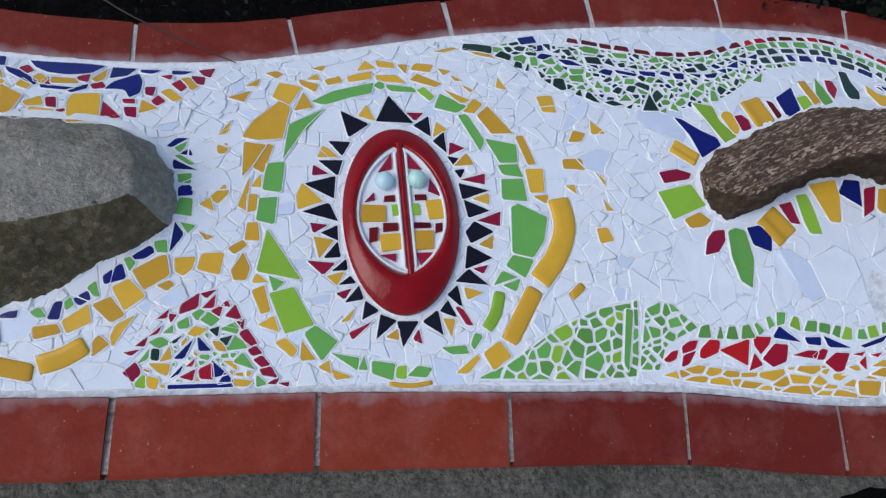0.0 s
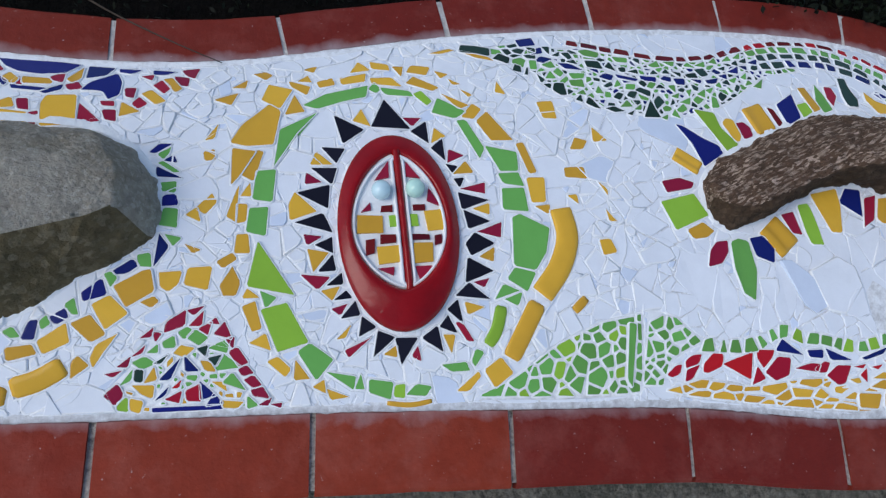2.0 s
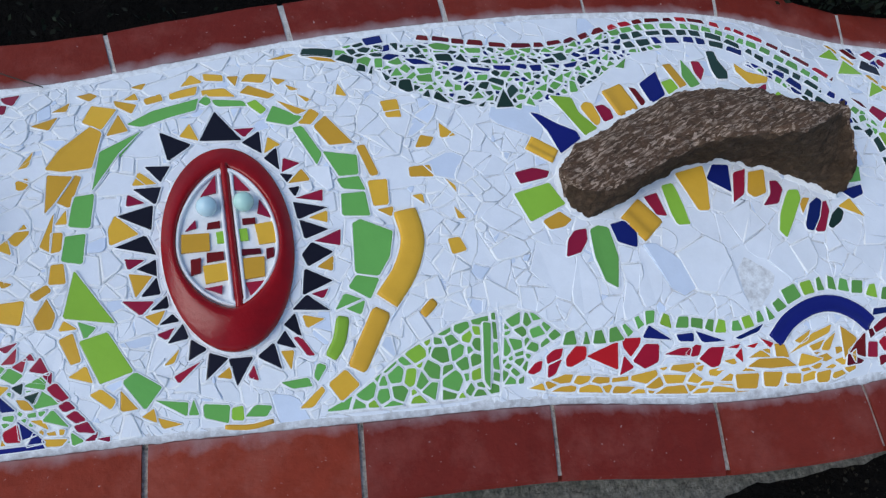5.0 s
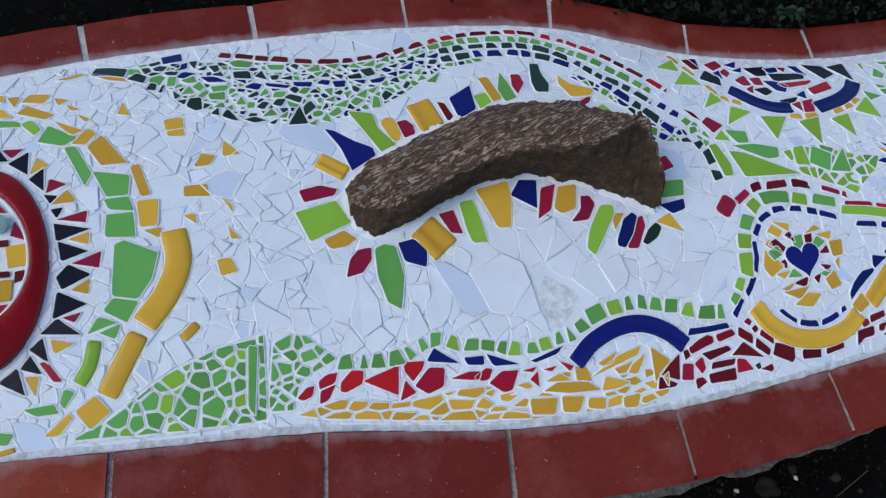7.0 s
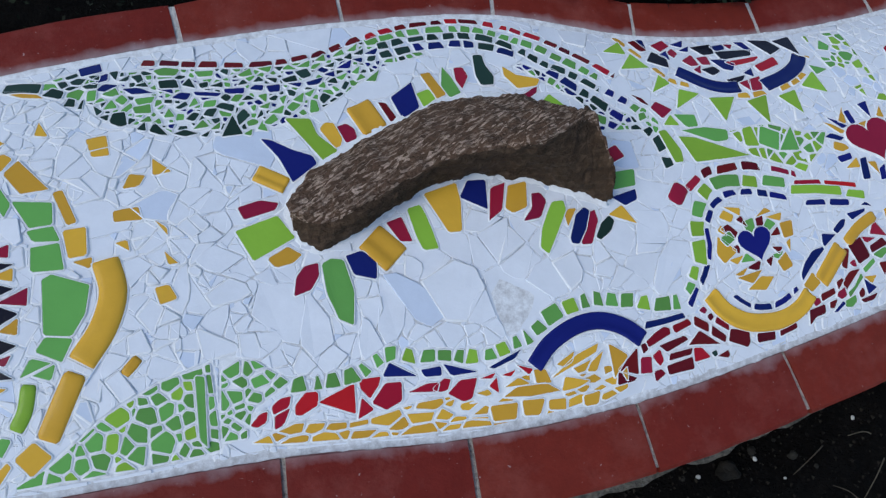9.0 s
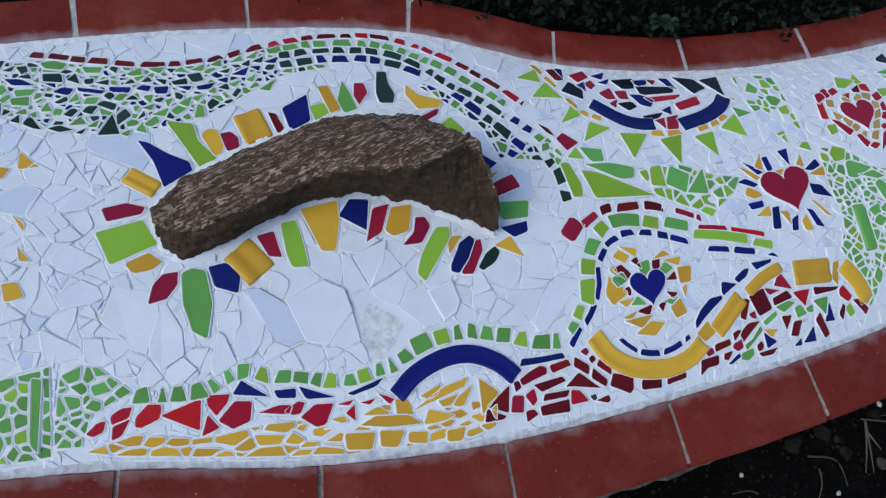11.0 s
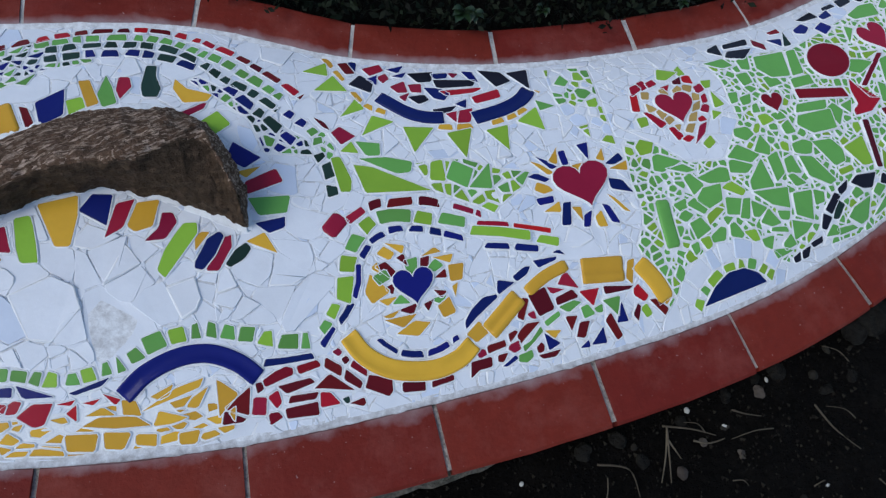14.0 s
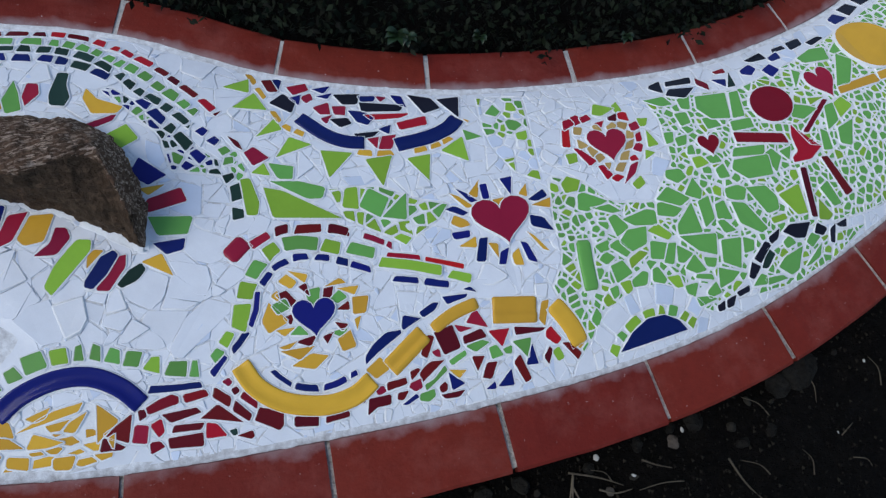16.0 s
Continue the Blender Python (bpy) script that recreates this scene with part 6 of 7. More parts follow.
shard("tan", (1.709, 0.421), (1.716, 0.435), (1.728, 0.441), (1.723, 0.426))
shard("tan", (1.716, 0.443), (1.720, 0.458), (1.730, 0.456), (1.728, 0.444))
shard("tan", (1.704, 0.468), (1.710, 0.476), (1.724, 0.473), (1.717, 0.460))
shard("tan", (1.686, 0.464), (1.698, 0.474), (1.704, 0.468), (1.691, 0.453))
shard("tan", (1.662, 0.465), (1.670, 0.469), (1.677, 0.458), (1.669, 0.451))
shard("lime", (1.668, 0.490), (1.675, 0.513), (1.708, 0.505), (1.682, 0.488))
shard("lime", (1.753, 0.460), (1.769, 0.433), (1.751, 0.427))
shard("lime", (1.745, 0.421), (1.759, 0.417), (1.742, 0.405))
shard("lime", (1.711, 0.360), (1.727, 0.374), (1.733, 0.362), (1.719, 0.351))
shard("lime", (1.593, 0.357), (1.603, 0.370), (1.623, 0.364), (1.617, 0.347), (1.598, 0.343))
shard("lime", (1.608, 0.409), (1.625, 0.412), (1.625, 0.397), (1.611, 0.393))
shard("lime", (1.744, 0.483), (1.761, 0.484), (1.755, 0.469), (1.745, 0.468))
shard("lime", (1.706, 0.509), (1.716, 0.519), (1.721, 0.500), (1.710, 0.496))
# figure and hearts in the green field
heart("ruby", 1.859, 0.432, 0.0409, 0.0393, 8)
heart("crimson", 2.109, 0.564, 0.0597, 0.0659, 24)
disc("ruby", 1.995, 0.518, 0.0364, 0.0420, -58)
disc("yellow", 2.232, 0.657, 0.0596, 0.0544, -13)
strip("yellow", 0.0176, 0.0858, (2.135, 0.548), (2.194, 0.571), (2.289, 0.606))
moulded("green", 0.0234, .008, "round", (1.616, 0.266), (1.618, 0.231), (1.624, 0.190))
shard("blue", (1.669, 0.102), (1.688, 0.129), (1.712, 0.148), (1.741, 0.154), (1.766, 0.147), (1.782, 0.134))
strip("green lime", 0.0158, 0.0210, (1.655, 0.098), (1.670, 0.124), (1.693, 0.145), (1.726, 0.160), (1.765, 0.159), (1.799, 0.142))
strip("white pale", 0.0283, 0.0270, (1.633, 0.112), (1.651, 0.140), (1.683, 0.169), (1.736, 0.185), (1.785, 0.175), (1.817, 0.153))
strip("black blue blue dark", 0.0241, 0.0284, (2.19, 0.718), (2.235, 0.752), (2.327, 0.814))

shard("ruby", (1.908, 0.457), (2.002, 0.459), (2.008, 0.443), (1.910, 0.440))
shard("ruby", (2.043, 0.464), (2.098, 0.530), (2.106, 0.529), (2.051, 0.463))
shard("red", (2.021, 0.475), (2.048, 0.438), (2.069, 0.437), (2.045, 0.414), (2.011, 0.406), (2.010, 0.414), (2.023, 0.426), (2.017, 0.454))
shard("maroon", (2.017, 0.394), (2.028, 0.395), (2.039, 0.313), (2.028, 0.312))
shard("maroon", (2.064, 0.416), (2.076, 0.418), (2.118, 0.360), (2.104, 0.352))
shard("black", (1.788, 0.559), (1.809, 0.570), (1.807, 0.542), (1.785, 0.552))
shard("black", (1.821, 0.569), (1.869, 0.582), (1.866, 0.567), (1.818, 0.559))
shard("black", (1.820, 0.550), (1.867, 0.556), (1.843, 0.531), (1.810, 0.535))
shard("ruby", (1.878, 0.578), (1.895, 0.564), (1.893, 0.550), (1.875, 0.563))
shard("blue", (1.906, 0.574), (1.932, 0.575), (1.926, 0.558))
shard("dark", (1.945, 0.595), (1.944, 0.559), (1.930, 0.556))
shard("ruby", (1.917, 0.595), (1.938, 0.603), (1.939, 0.593), (1.920, 0.590))
shard("blue", (1.967, 0.596), (1.989, 0.611), (1.997, 0.600), (1.983, 0.585), (1.967, 0.588))
shard("blue", (2.008, 0.596), (2.027, 0.611), (2.039, 0.597), (2.020, 0.580))
shard("black", (1.987, 0.623), (2.023, 0.643), (2.028, 0.627), (1.997, 0.619))
shard("blue", (2.031, 0.627), (2.053, 0.643), (2.054, 0.627), (2.035, 0.619))
shard("black", (2.082, 0.667), (2.110, 0.679), (2.110, 0.662), (2.083, 0.648))
shard("black", (2.049, 0.651), (2.072, 0.661), (2.075, 0.653), (2.048, 0.643))
shard("black", (2.119, 0.666), (2.147, 0.681), (2.155, 0.677), (2.126, 0.658))
shard("green", (1.861, 0.532), (1.917, 0.541), (1.911, 0.488), (1.876, 0.486), (1.856, 0.506))
shard("green", (1.925, 0.541), (1.941, 0.545), (1.938, 0.493), (1.917, 0.488))
shard("green", (1.909, 0.479), (1.947, 0.488), (1.950, 0.471), (1.910, 0.462))
shard("green", (1.902, 0.427), (1.960, 0.436), (1.957, 0.420), (1.897, 0.413))
shard("green", (1.898, 0.406), (1.962, 0.418), (1.964, 0.383), (1.917, 0.374), (1.892, 0.390))
shard("lime", (1.823, 0.408), (1.839, 0.412), (1.851, 0.400), (1.827, 0.390))
shard("green", (1.848, 0.410), (1.867, 0.416), (1.875, 0.404), (1.856, 0.400))
shard("green", (1.772, 0.384), (1.797, 0.388), (1.805, 0.374), (1.788, 0.363), (1.770, 0.372))
shard("green", (1.861, 0.388), (1.876, 0.399), (1.884, 0.377), (1.866, 0.373))
shard("green", (1.783, 0.454), (1.799, 0.456), (1.796, 0.438), (1.784, 0.434))
shard("green", (1.813, 0.494), (1.834, 0.498), (1.836, 0.477), (1.819, 0.470))
shard("green", (1.766, 0.523), (1.804, 0.532), (1.814, 0.516), (1.793, 0.511))
shard("green", (1.827, 0.526), (1.851, 0.538), (1.843, 0.505), (1.829, 0.507))
shard("green", (1.860, 0.485), (1.881, 0.489), (1.890, 0.472), (1.865, 0.465))
shard("green", (1.801, 0.444), (1.822, 0.451), (1.818, 0.434), (1.803, 0.430))
shard("green", (1.820, 0.429), (1.828, 0.432), (1.830, 0.416), (1.817, 0.415))
shard("green", (2.033, 0.517), (2.059, 0.516), (2.080, 0.511), (2.049, 0.489), (2.029, 0.493))
shard("green", (2.061, 0.594), (2.074, 0.588), (2.055, 0.554))
shard("lime", (2.069, 0.531), (2.103, 0.536), (2.071, 0.519))
shard("green", (2.160, 0.632), (2.184, 0.619), (2.164, 0.568), (2.137, 0.560))
shard("green", (2.083, 0.623), (2.116, 0.646), (2.143, 0.650), (2.142, 0.621), (2.091, 0.612))
shard("green", (2.152, 0.639), (2.177, 0.669), (2.184, 0.647), (2.158, 0.635))
shard("lime", (2.118, 0.523), (2.136, 0.536), (2.154, 0.521), (2.125, 0.496))
shard("green", (2.097, 0.516), (2.115, 0.523), (2.118, 0.490), (2.094, 0.471))
shard("green", (2.113, 0.473), (2.146, 0.492), (2.134, 0.443), (2.112, 0.446))
shard("green", (2.077, 0.470), (2.089, 0.465), (2.093, 0.434), (2.076, 0.432))
shard("green", (1.956, 0.418), (1.972, 0.429), (1.987, 0.415), (1.973, 0.388))
shard("green", (1.987, 0.425), (2.010, 0.435), (2.002, 0.411))
shard("green", (1.617, 0.339), (1.626, 0.343), (1.663, 0.330), (1.629, 0.313), (1.615, 0.316))
shard("green", (1.635, 0.318), (1.666, 0.324), (1.684, 0.314), (1.669, 0.311))
shard("green", (1.747, 0.334), (1.768, 0.355), (1.804, 0.337), (1.787, 0.324))
shard("green", (1.798, 0.343), (1.816, 0.372), (1.828, 0.351), (1.823, 0.336))
shard("green", (1.747, 0.327), (1.760, 0.330), (1.788, 0.319), (1.774, 0.306), (1.745, 0.308))
shard("green", (1.686, 0.300), (1.727, 0.317), (1.741, 0.314), (1.741, 0.293), (1.703, 0.291))
shard("green", (1.662, 0.301), (1.673, 0.308), (1.693, 0.288), (1.673, 0.273))
shard("green", (1.776, 0.291), (1.805, 0.328), (1.818, 0.282), (1.777, 0.277))
shard("green", (1.818, 0.331), (1.837, 0.341), (1.842, 0.304), (1.825, 0.290))
shard("green", (1.848, 0.327), (1.864, 0.334), (1.875, 0.304), (1.849, 0.304))
shard("green", (1.870, 0.354), (1.893, 0.361), (1.908, 0.356), (1.902, 0.337), (1.889, 0.336), (1.872, 0.339))
shard("green", (1.877, 0.331), (1.901, 0.330), (1.937, 0.290), (1.925, 0.283), (1.888, 0.297))
shard("green", (1.910, 0.357), (1.945, 0.361), (1.963, 0.343), (1.964, 0.323), (1.942, 0.315))
shard("lime", (1.968, 0.346), (2.009, 0.366), (2.020, 0.319), (2.000, 0.315))
shard("lime", (2.047, 0.342), (2.074, 0.319), (2.066, 0.310), (2.045, 0.310))
shard("green", (2.052, 0.361), (2.068, 0.374), (2.093, 0.339), (2.077, 0.333))
shard("green", (1.676, 0.264), (1.690, 0.282), (1.721, 0.288), (1.719, 0.262), (1.693, 0.249))
shard("lime", (1.725, 0.282), (1.741, 0.293), (1.764, 0.277), (1.757, 0.268))
shard("green", (1.778, 0.273), (1.841, 0.279), (1.839, 0.246), (1.808, 0.252))
shard("green", (1.849, 0.268), (1.885, 0.273), (1.883, 0.227), (1.851, 0.235))
shard("green", (1.891, 0.274), (1.910, 0.270), (1.909, 0.255), (1.891, 0.250))
shard("green", (1.635, 0.257), (1.656, 0.266), (1.657, 0.253), (1.644, 0.246))
shard("green", (1.657, 0.257), (1.672, 0.267), (1.691, 0.249), (1.684, 0.241))
shard("green", (1.640, 0.236), (1.650, 0.249), (1.664, 0.240), (1.651, 0.229))
shard("green", (1.657, 0.226), (1.676, 0.235), (1.691, 0.217), (1.666, 0.202))
shard("lime", (1.688, 0.237), (1.707, 0.250), (1.719, 0.247), (1.691, 0.224))
shard("green", (1.727, 0.266), (1.754, 0.262), (1.746, 0.238), (1.725, 0.239))
shard("green", (1.756, 0.262), (1.769, 0.263), (1.762, 0.230), (1.747, 0.233))
shard("green", (1.771, 0.234), (1.771, 0.259), (1.797, 0.247), (1.781, 0.233))
shard("green", (1.783, 0.224), (1.799, 0.245), (1.818, 0.222), (1.802, 0.217))
shard("green", (1.690, 0.205), (1.709, 0.219), (1.717, 0.216), (1.714, 0.199), (1.692, 0.196))
shard("green", (1.726, 0.222), (1.734, 0.225), (1.748, 0.207), (1.744, 0.201), (1.725, 0.204))
shard("lime", (1.750, 0.210), (1.770, 0.213), (1.776, 0.197), (1.765, 0.195))
shard("lime", (1.670, 0.201), (1.686, 0.205), (1.690, 0.192), (1.681, 0.185))
shard("lime", (1.641, 0.176), (1.649, 0.185), (1.661, 0.173), (1.647, 0.167))
shard("green", (1.842, 0.225), (1.879, 0.220), (1.867, 0.207), (1.844, 0.196))
shard("green", (1.802, 0.215), (1.828, 0.215), (1.831, 0.208), (1.800, 0.210))
shard("green", (1.780, 0.197), (1.802, 0.202), (1.797, 0.182), (1.784, 0.187))
shard("green", (1.820, 0.189), (1.835, 0.204), (1.845, 0.189), (1.824, 0.180))
shard("green", (1.800, 0.180), (1.824, 0.182), (1.838, 0.179), (1.807, 0.168))
shard("green", (1.958, 0.230), (1.970, 0.245), (2.006, 0.263), (2.001, 0.229), (1.986, 0.220))
shard("green", (1.908, 0.200), (1.922, 0.218), (1.934, 0.215), (1.935, 0.204))
shard("green", (1.932, 0.211), (1.967, 0.218), (1.979, 0.214), (1.938, 0.203))
shard("green", (2.017, 0.234), (2.049, 0.271), (2.048, 0.252), (2.025, 0.237))
shard("green", (2.016, 0.272), (2.026, 0.286), (2.045, 0.282), (2.030, 0.265))
shard("green", (1.968, 0.269), (1.980, 0.280), (1.993, 0.269), (1.975, 0.260))
shard("dark", (1.925, 0.228), (1.937, 0.257), (1.950, 0.250), (1.936, 0.228))
shard("lime", (1.948, 0.307), (1.975, 0.315), (1.979, 0.308), (1.952, 0.299))
shard("green", (1.816, 0.241), (1.838, 0.240), (1.835, 0.227), (1.820, 0.228))
shard("green", (1.848, 0.298), (1.857, 0.303), (1.878, 0.286), (1.859, 0.281))
shard("green", (1.621, 0.148), (1.629, 0.164), (1.637, 0.154), (1.631, 0.138))
shard("green", (1.653, 0.192), (1.665, 0.197), (1.667, 0.184), (1.659, 0.178))
shard("black", (1.839, 0.168), (1.852, 0.176), (1.853, 0.164), (1.842, 0.161))
shard("black", (1.856, 0.177), (1.873, 0.185), (1.869, 0.170), (1.858, 0.166))
shard("black", (1.875, 0.189), (1.898, 0.200), (1.899, 0.192), (1.880, 0.184))
shard("black", (1.899, 0.213), (1.904, 0.235), (1.921, 0.229), (1.908, 0.210))
shard("black", (1.909, 0.241), (1.931, 0.268), (1.943, 0.265), (1.921, 0.235))
shard("black", (1.939, 0.275), (1.961, 0.290), (1.958, 0.276), (1.943, 0.265))
shard("black", (1.967, 0.285), (1.981, 0.297), (2.024, 0.303), (2.013, 0.279), (1.993, 0.277))
shard("black", (2.034, 0.287), (2.039, 0.303), (2.061, 0.296), (2.053, 0.285))
shard("black", (2.069, 0.295), (2.080, 0.304), (2.080, 0.275), (2.071, 0.276))
shard("black", (2.083, 0.304), (2.105, 0.314), (2.106, 0.303), (2.091, 0.301))
fill("green green lime", 0.0150, 1, 5, (1.918, 0.187), (1.938, 0.252), (1.990, 0.278), (2.074, 0.289), (2.154, 0.311), (2.078, 0.245), (2.006, 0.210))
fill("green green green green lime", 0.0165, 1, 36, (1.573, 0.372), (1.631, 0.360), (1.674, 0.328), (1.741, 0.331), (1.786, 0.403), (1.780, 0.487), (1.766, 0.525), (1.803, 0.533), (1.941, 0.550), (2.068, 0.614), (2.171, 0.682), (2.293, 0.766), (2.466, 0.858), (2.356, 0.415), (2.152, 0.329), (2.049, 0.301), (1.956, 0.280), (1.889, 0.206), (1.837, 0.158), (1.800, 0.169), (1.775, 0.184), (1.708, 0.199), (1.651, 0.164), (1.623, 0.123), (1.606, 0.099), (1.601, 0.131), (1.562, 0.195), (1.582, 0.238), (1.571, 0.310))
fill("green lime white white pale", 0.0185, 1, 2, (1.477, 0.523), (1.555, 0.528), (1.555, 0.446), (1.562, 0.362), (1.523, 0.375), (1.491, 0.415), (1.478, 0.459))

# ---- mosaic: white broken tile between the motifs ----
gx = MX0 + (np.arange(GW) + 0.5) * RES
gy = MY0 + (np.arange(GH) + 0.5) * RES
lo = np.array([front_in(x) for x in gx]) + 0.0015
hi = np.array([back_in(x) for x in gx]) - 0.0015
bed = (gy[:, None] > lo) & (gy[:, None] < hi)
GX, GY = np.meshgrid(gx, gy)
open_bed = bed & ~taken
for k in range(int((MX1 - MX0) / 0.22) + 1):
    a, b = max(0, int((k * 0.22 - 0.06) / RES)), min(GW, int(((k + 1) * 0.22 + 0.06) / RES))
    if a < b:
        # the days' work meet along crooked lines
        wavy = GX[:, a:b] - MX0 + 0.032 * np.sin(GY[:, a:b] * 31) + 0.018 * np.sin(GY[:, a:b] * 83)
        sub = open_bed[:, a:b] & (wavy >= k * 0.22) & (wavy < (k + 1) * 0.22)
        open_bed[:, a:b] &= ~sub
        size = 0.050 if 0.5 < MX0 + (k + 0.5) * 0.22 < 1.15 else 0.031
        bare = lay_white(sub, GX[:, a:b], GY[:, a:b], size)
        lay_white(bare, GX[:, a:b], GY[:, a:b], 0.012)

# grey grime and painted crack shade fill the open joints of the white field
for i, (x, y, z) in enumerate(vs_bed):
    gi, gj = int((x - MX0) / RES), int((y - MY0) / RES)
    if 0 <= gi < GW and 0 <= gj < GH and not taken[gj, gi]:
        dirt_shade.data[i].value = max(dirt_shade.data[i].value, 0.40 if x < 0.45 else 0.54)


# ---- mosaic: pieces as parts ----
LABELS = {"pale": "pale blue-white tile", "green": "mid-green glazed tile", "lime": "lime green glazed tile", "yellow": "ochre yellow glazed tile", "tan": "dull tan glazed tile",
          "blue": "cobalt blue glazed tile", "black": "black glazed tile", "dark": "bottle-green glazed tile", "crimson": "crimson glazed tile",
          "red": "bright red glazed tile", "ruby": "deep red glazed tile", "maroon": "dark maroon glazed tile"}
SUFFIX = {"moulded": "moulded_tile", "heart": "heart_tile", "disc": "oval_tile"}


def film_on(me, rings):
    """Marks the rims of cut pieces, where grout has been left on the glaze."""
    at = me.attributes.new("grout_film", "FLOAT", "POINT")
    at.data.foreach_set("value", np.array(rings, np.float32))


def ring_values(vs, sort):
    return [0.0] * len(vs) if sort == "moulded" else [0.8] * (len(vs) // 3 * 2) + [0.12] * (len(vs) // 3)


for key, made in PIECES.items():
    colour, _, sort = key.partition("_")
    name = colour + "_" + SUFFIX.get(sort, "shard")
    made.sort(key=lambda q: abs(q[3] - 0.95))
    for c, (vs, fs), *_ in made[:300]:
        me = mesh_from(name, vs, fs, GLAZE[c], sort == "moulded")
        film_on(me, ring_values(vs, sort))
        part(name, me, wall, LABELS.get(colour, ""))
    if made[300:]:
        av, af, film = [], [], []
        for c, (vs, fs), *_ in made[300:]:
            o = len(av)
            av += vs
            film += ring_values(vs, sort)
            af += [tuple(o + i for i in f) for f in fs]
        me = mesh_from(name, av, af, GLAZE[colour])
        film_on(me, film)
        rest = part("outer_" + name + "s", me, wall)
        tagged(rest, kind="stuff")


joints = part("grout_joints", mesh_from("grout_joints", JOINTS[0], JOINTS[1], GROUT, True), wall, "soft white grout pressed up between the tiles")
tagged(joints, kind="stuff")


# ---- red ceramic plaque in the sun motif ----
def red_plaque(cx, cy, a, b, turn):
    """Oval glazed plaque with a raised rim, a middle bar, inlaid tesserae and two glass beads."""
    thing = tagged(new("ceramic_plaque"), "glossy red oval ceramic plaque with glass beads, set in mosaic", "plaque")
    c, s = math.cos(radians(turn)), math.sin(radians(turn))
    base = top(cx, cy)

    def world_pt(u, v, h):
        x, y = u * a, v * b
        px, py = cx + c * x - s * y, cy + s * x + c * y
        return (px, py, top(px, py) * 0.6 + base * 0.4 + h)

    n, prof = 96, ((0.0, -0.006), (0.0, 0.0045), (0.04, 0.0070), (0.14, 0.0085), (0.30, 0.0105), (0.5, 0.0130), (0.72, 0.0150), (0.88, 0.0148), (0.97, 0.0125), (1.0, 0.0))
    vs, fs = [], []
    for i in range(n):
        t = 2 * math.pi * i / n
        ox, oy = math.cos(t), math.sin(t)
        ix = 0.77 * math.copysign(abs(ox) ** 1.35, ox)
        iy = (0.77 if oy > 0 else 0.62) * oy
        chin = 1.0 + 0.35 * max(0.0, -oy) ** 3 - 0.25 * max(0.0, oy) ** 4
        for w, h in prof:
            vs.append(world_pt(ox + (ix - ox) * w, oy + (iy - oy) * w, h * (chin if h > 0.004 else 1)))
    m = len(prof)
    for i in range(n):
        k = (i + 1) % n
        for j in range(m - 1):
            fs.append((i * m + j, k * m + j, k * m + j + 1, i * m + j + 1))
    part("rim", mesh_from("rim", vs, fs, RED_GLOSS, True), thing, "raised glossy red rim")
    # grout squeezed up round the two windows
    for side_of in (-1, 1):
        loop = []
        for i in range(41):
            t = math.pi * (-0.5 + i / 40)
            ox, oy = math.cos(t), math.sin(t)
            loop.append((side_of * 0.745 * ox ** 1.35 + 0.06 * (1 - ox), (0.74 if oy > 0 else 0.60) * oy))
        for i in range(1, 26):
            v = 0.74 - 1.34 * i / 26
            loop.append((0.035 + 0.05 * (0.80 - v) / 1.46 + side_of * 0.095, v))
        vs, fs, q = [], [], len(loop)
        for i in range(q):
            a0, a1 = Vector(loop[i - 1]), Vector(loop[(i + 1) % q])
            d = Vector(((a1 - a0).x * a, (a1 - a0).y * b)).normalized()
            wob = 0.0008 * noise.noise((i * 0.6, side_of * 5.0, 1.0))
            for off, h in ((-0.0029, 0.006), (-0.0017, 0.0115), (0.0, 0.0126 + wob), (0.0019, 0.0113), (0.0036 + wob * 2, 0.006)):
                vs.append(world_pt(loop[i][0] - d.y * off * side_of / a * -1, loop[i][1] + d.x * off * side_of / b * -1, h))
        fs = [(i * 5 + j, (i + 1) % q * 5 + j, (i + 1) % q * 5 + j + 1, i * 5 + j + 1) for i in range(q) for j in range(4)]
        part("grout_bead", mesh_from("grout_bead", vs, fs, GROUT, True), thing, "white grout edging round a window")
    # white bed inside the rim
    vs, fs = [world_pt(0, 0.06, 0.008)], []
    for i in range(48):
        t = 2 * math.pi * i / 48
        vs.append(world_pt(0.84 * math.cos(t), 0.06 + 0.76 * math.sin(t), 0.0075))
    fs = [(0, 1 + i, 1 + (i + 1) % 48) for i in range(48)]
    part("grout", mesh_from("grout", vs, fs, GROUT), thing, "white grout filling")
    # middle bar
    vs, fs = [], []
    for i in range(17):
        v = 0.80 - 1.46 * i / 16
        u0, w = 0.035 + 0.05 * i / 16, 0.075 - 0.015 * math.sin(math.pi * i / 16)
        for du, h in ((-1, 0.006), (-0.75, 0.0125), (0, 0.0150), (0.75, 0.0125), (1, 0.006)):
            vs.append(world_pt(u0 + du * w, v, h))
    fs = [(i * 5 + j, (i + 1) * 5 + j, (i + 1) * 5 + j + 1, i * 5 + j + 1) for i in range(16) for j in range(4)]
    part("middle_bar", mesh_from("middle_bar", vs, fs, RED_GLOSS, True), thing, "glossy red dividing bar")

    def tessera(colour, *uv):
        p = list(uv)
        q = [(u, v) for u, v in p]
        if area(q) < 0:
            q = q[::-1]
        k = len(q)
        vs = [world_pt(u, v, 0.0) for u, v in q] + [world_pt(u, v, 0.0100 + 0.0008 * rng.random()) for u, v in q]
        fs = [tuple(range(k, 2 * k))] + [(i, (i + 1) % k, k + (i + 1) % k, k + i) for i in range(k)]
        part("tessera", mesh_from("tessera", vs, fs, GLAZE[colour]), thing)

    tessera("crimson", (-0.36, 0.48), (-0.12, 0.51), (-0.11, 0.69))
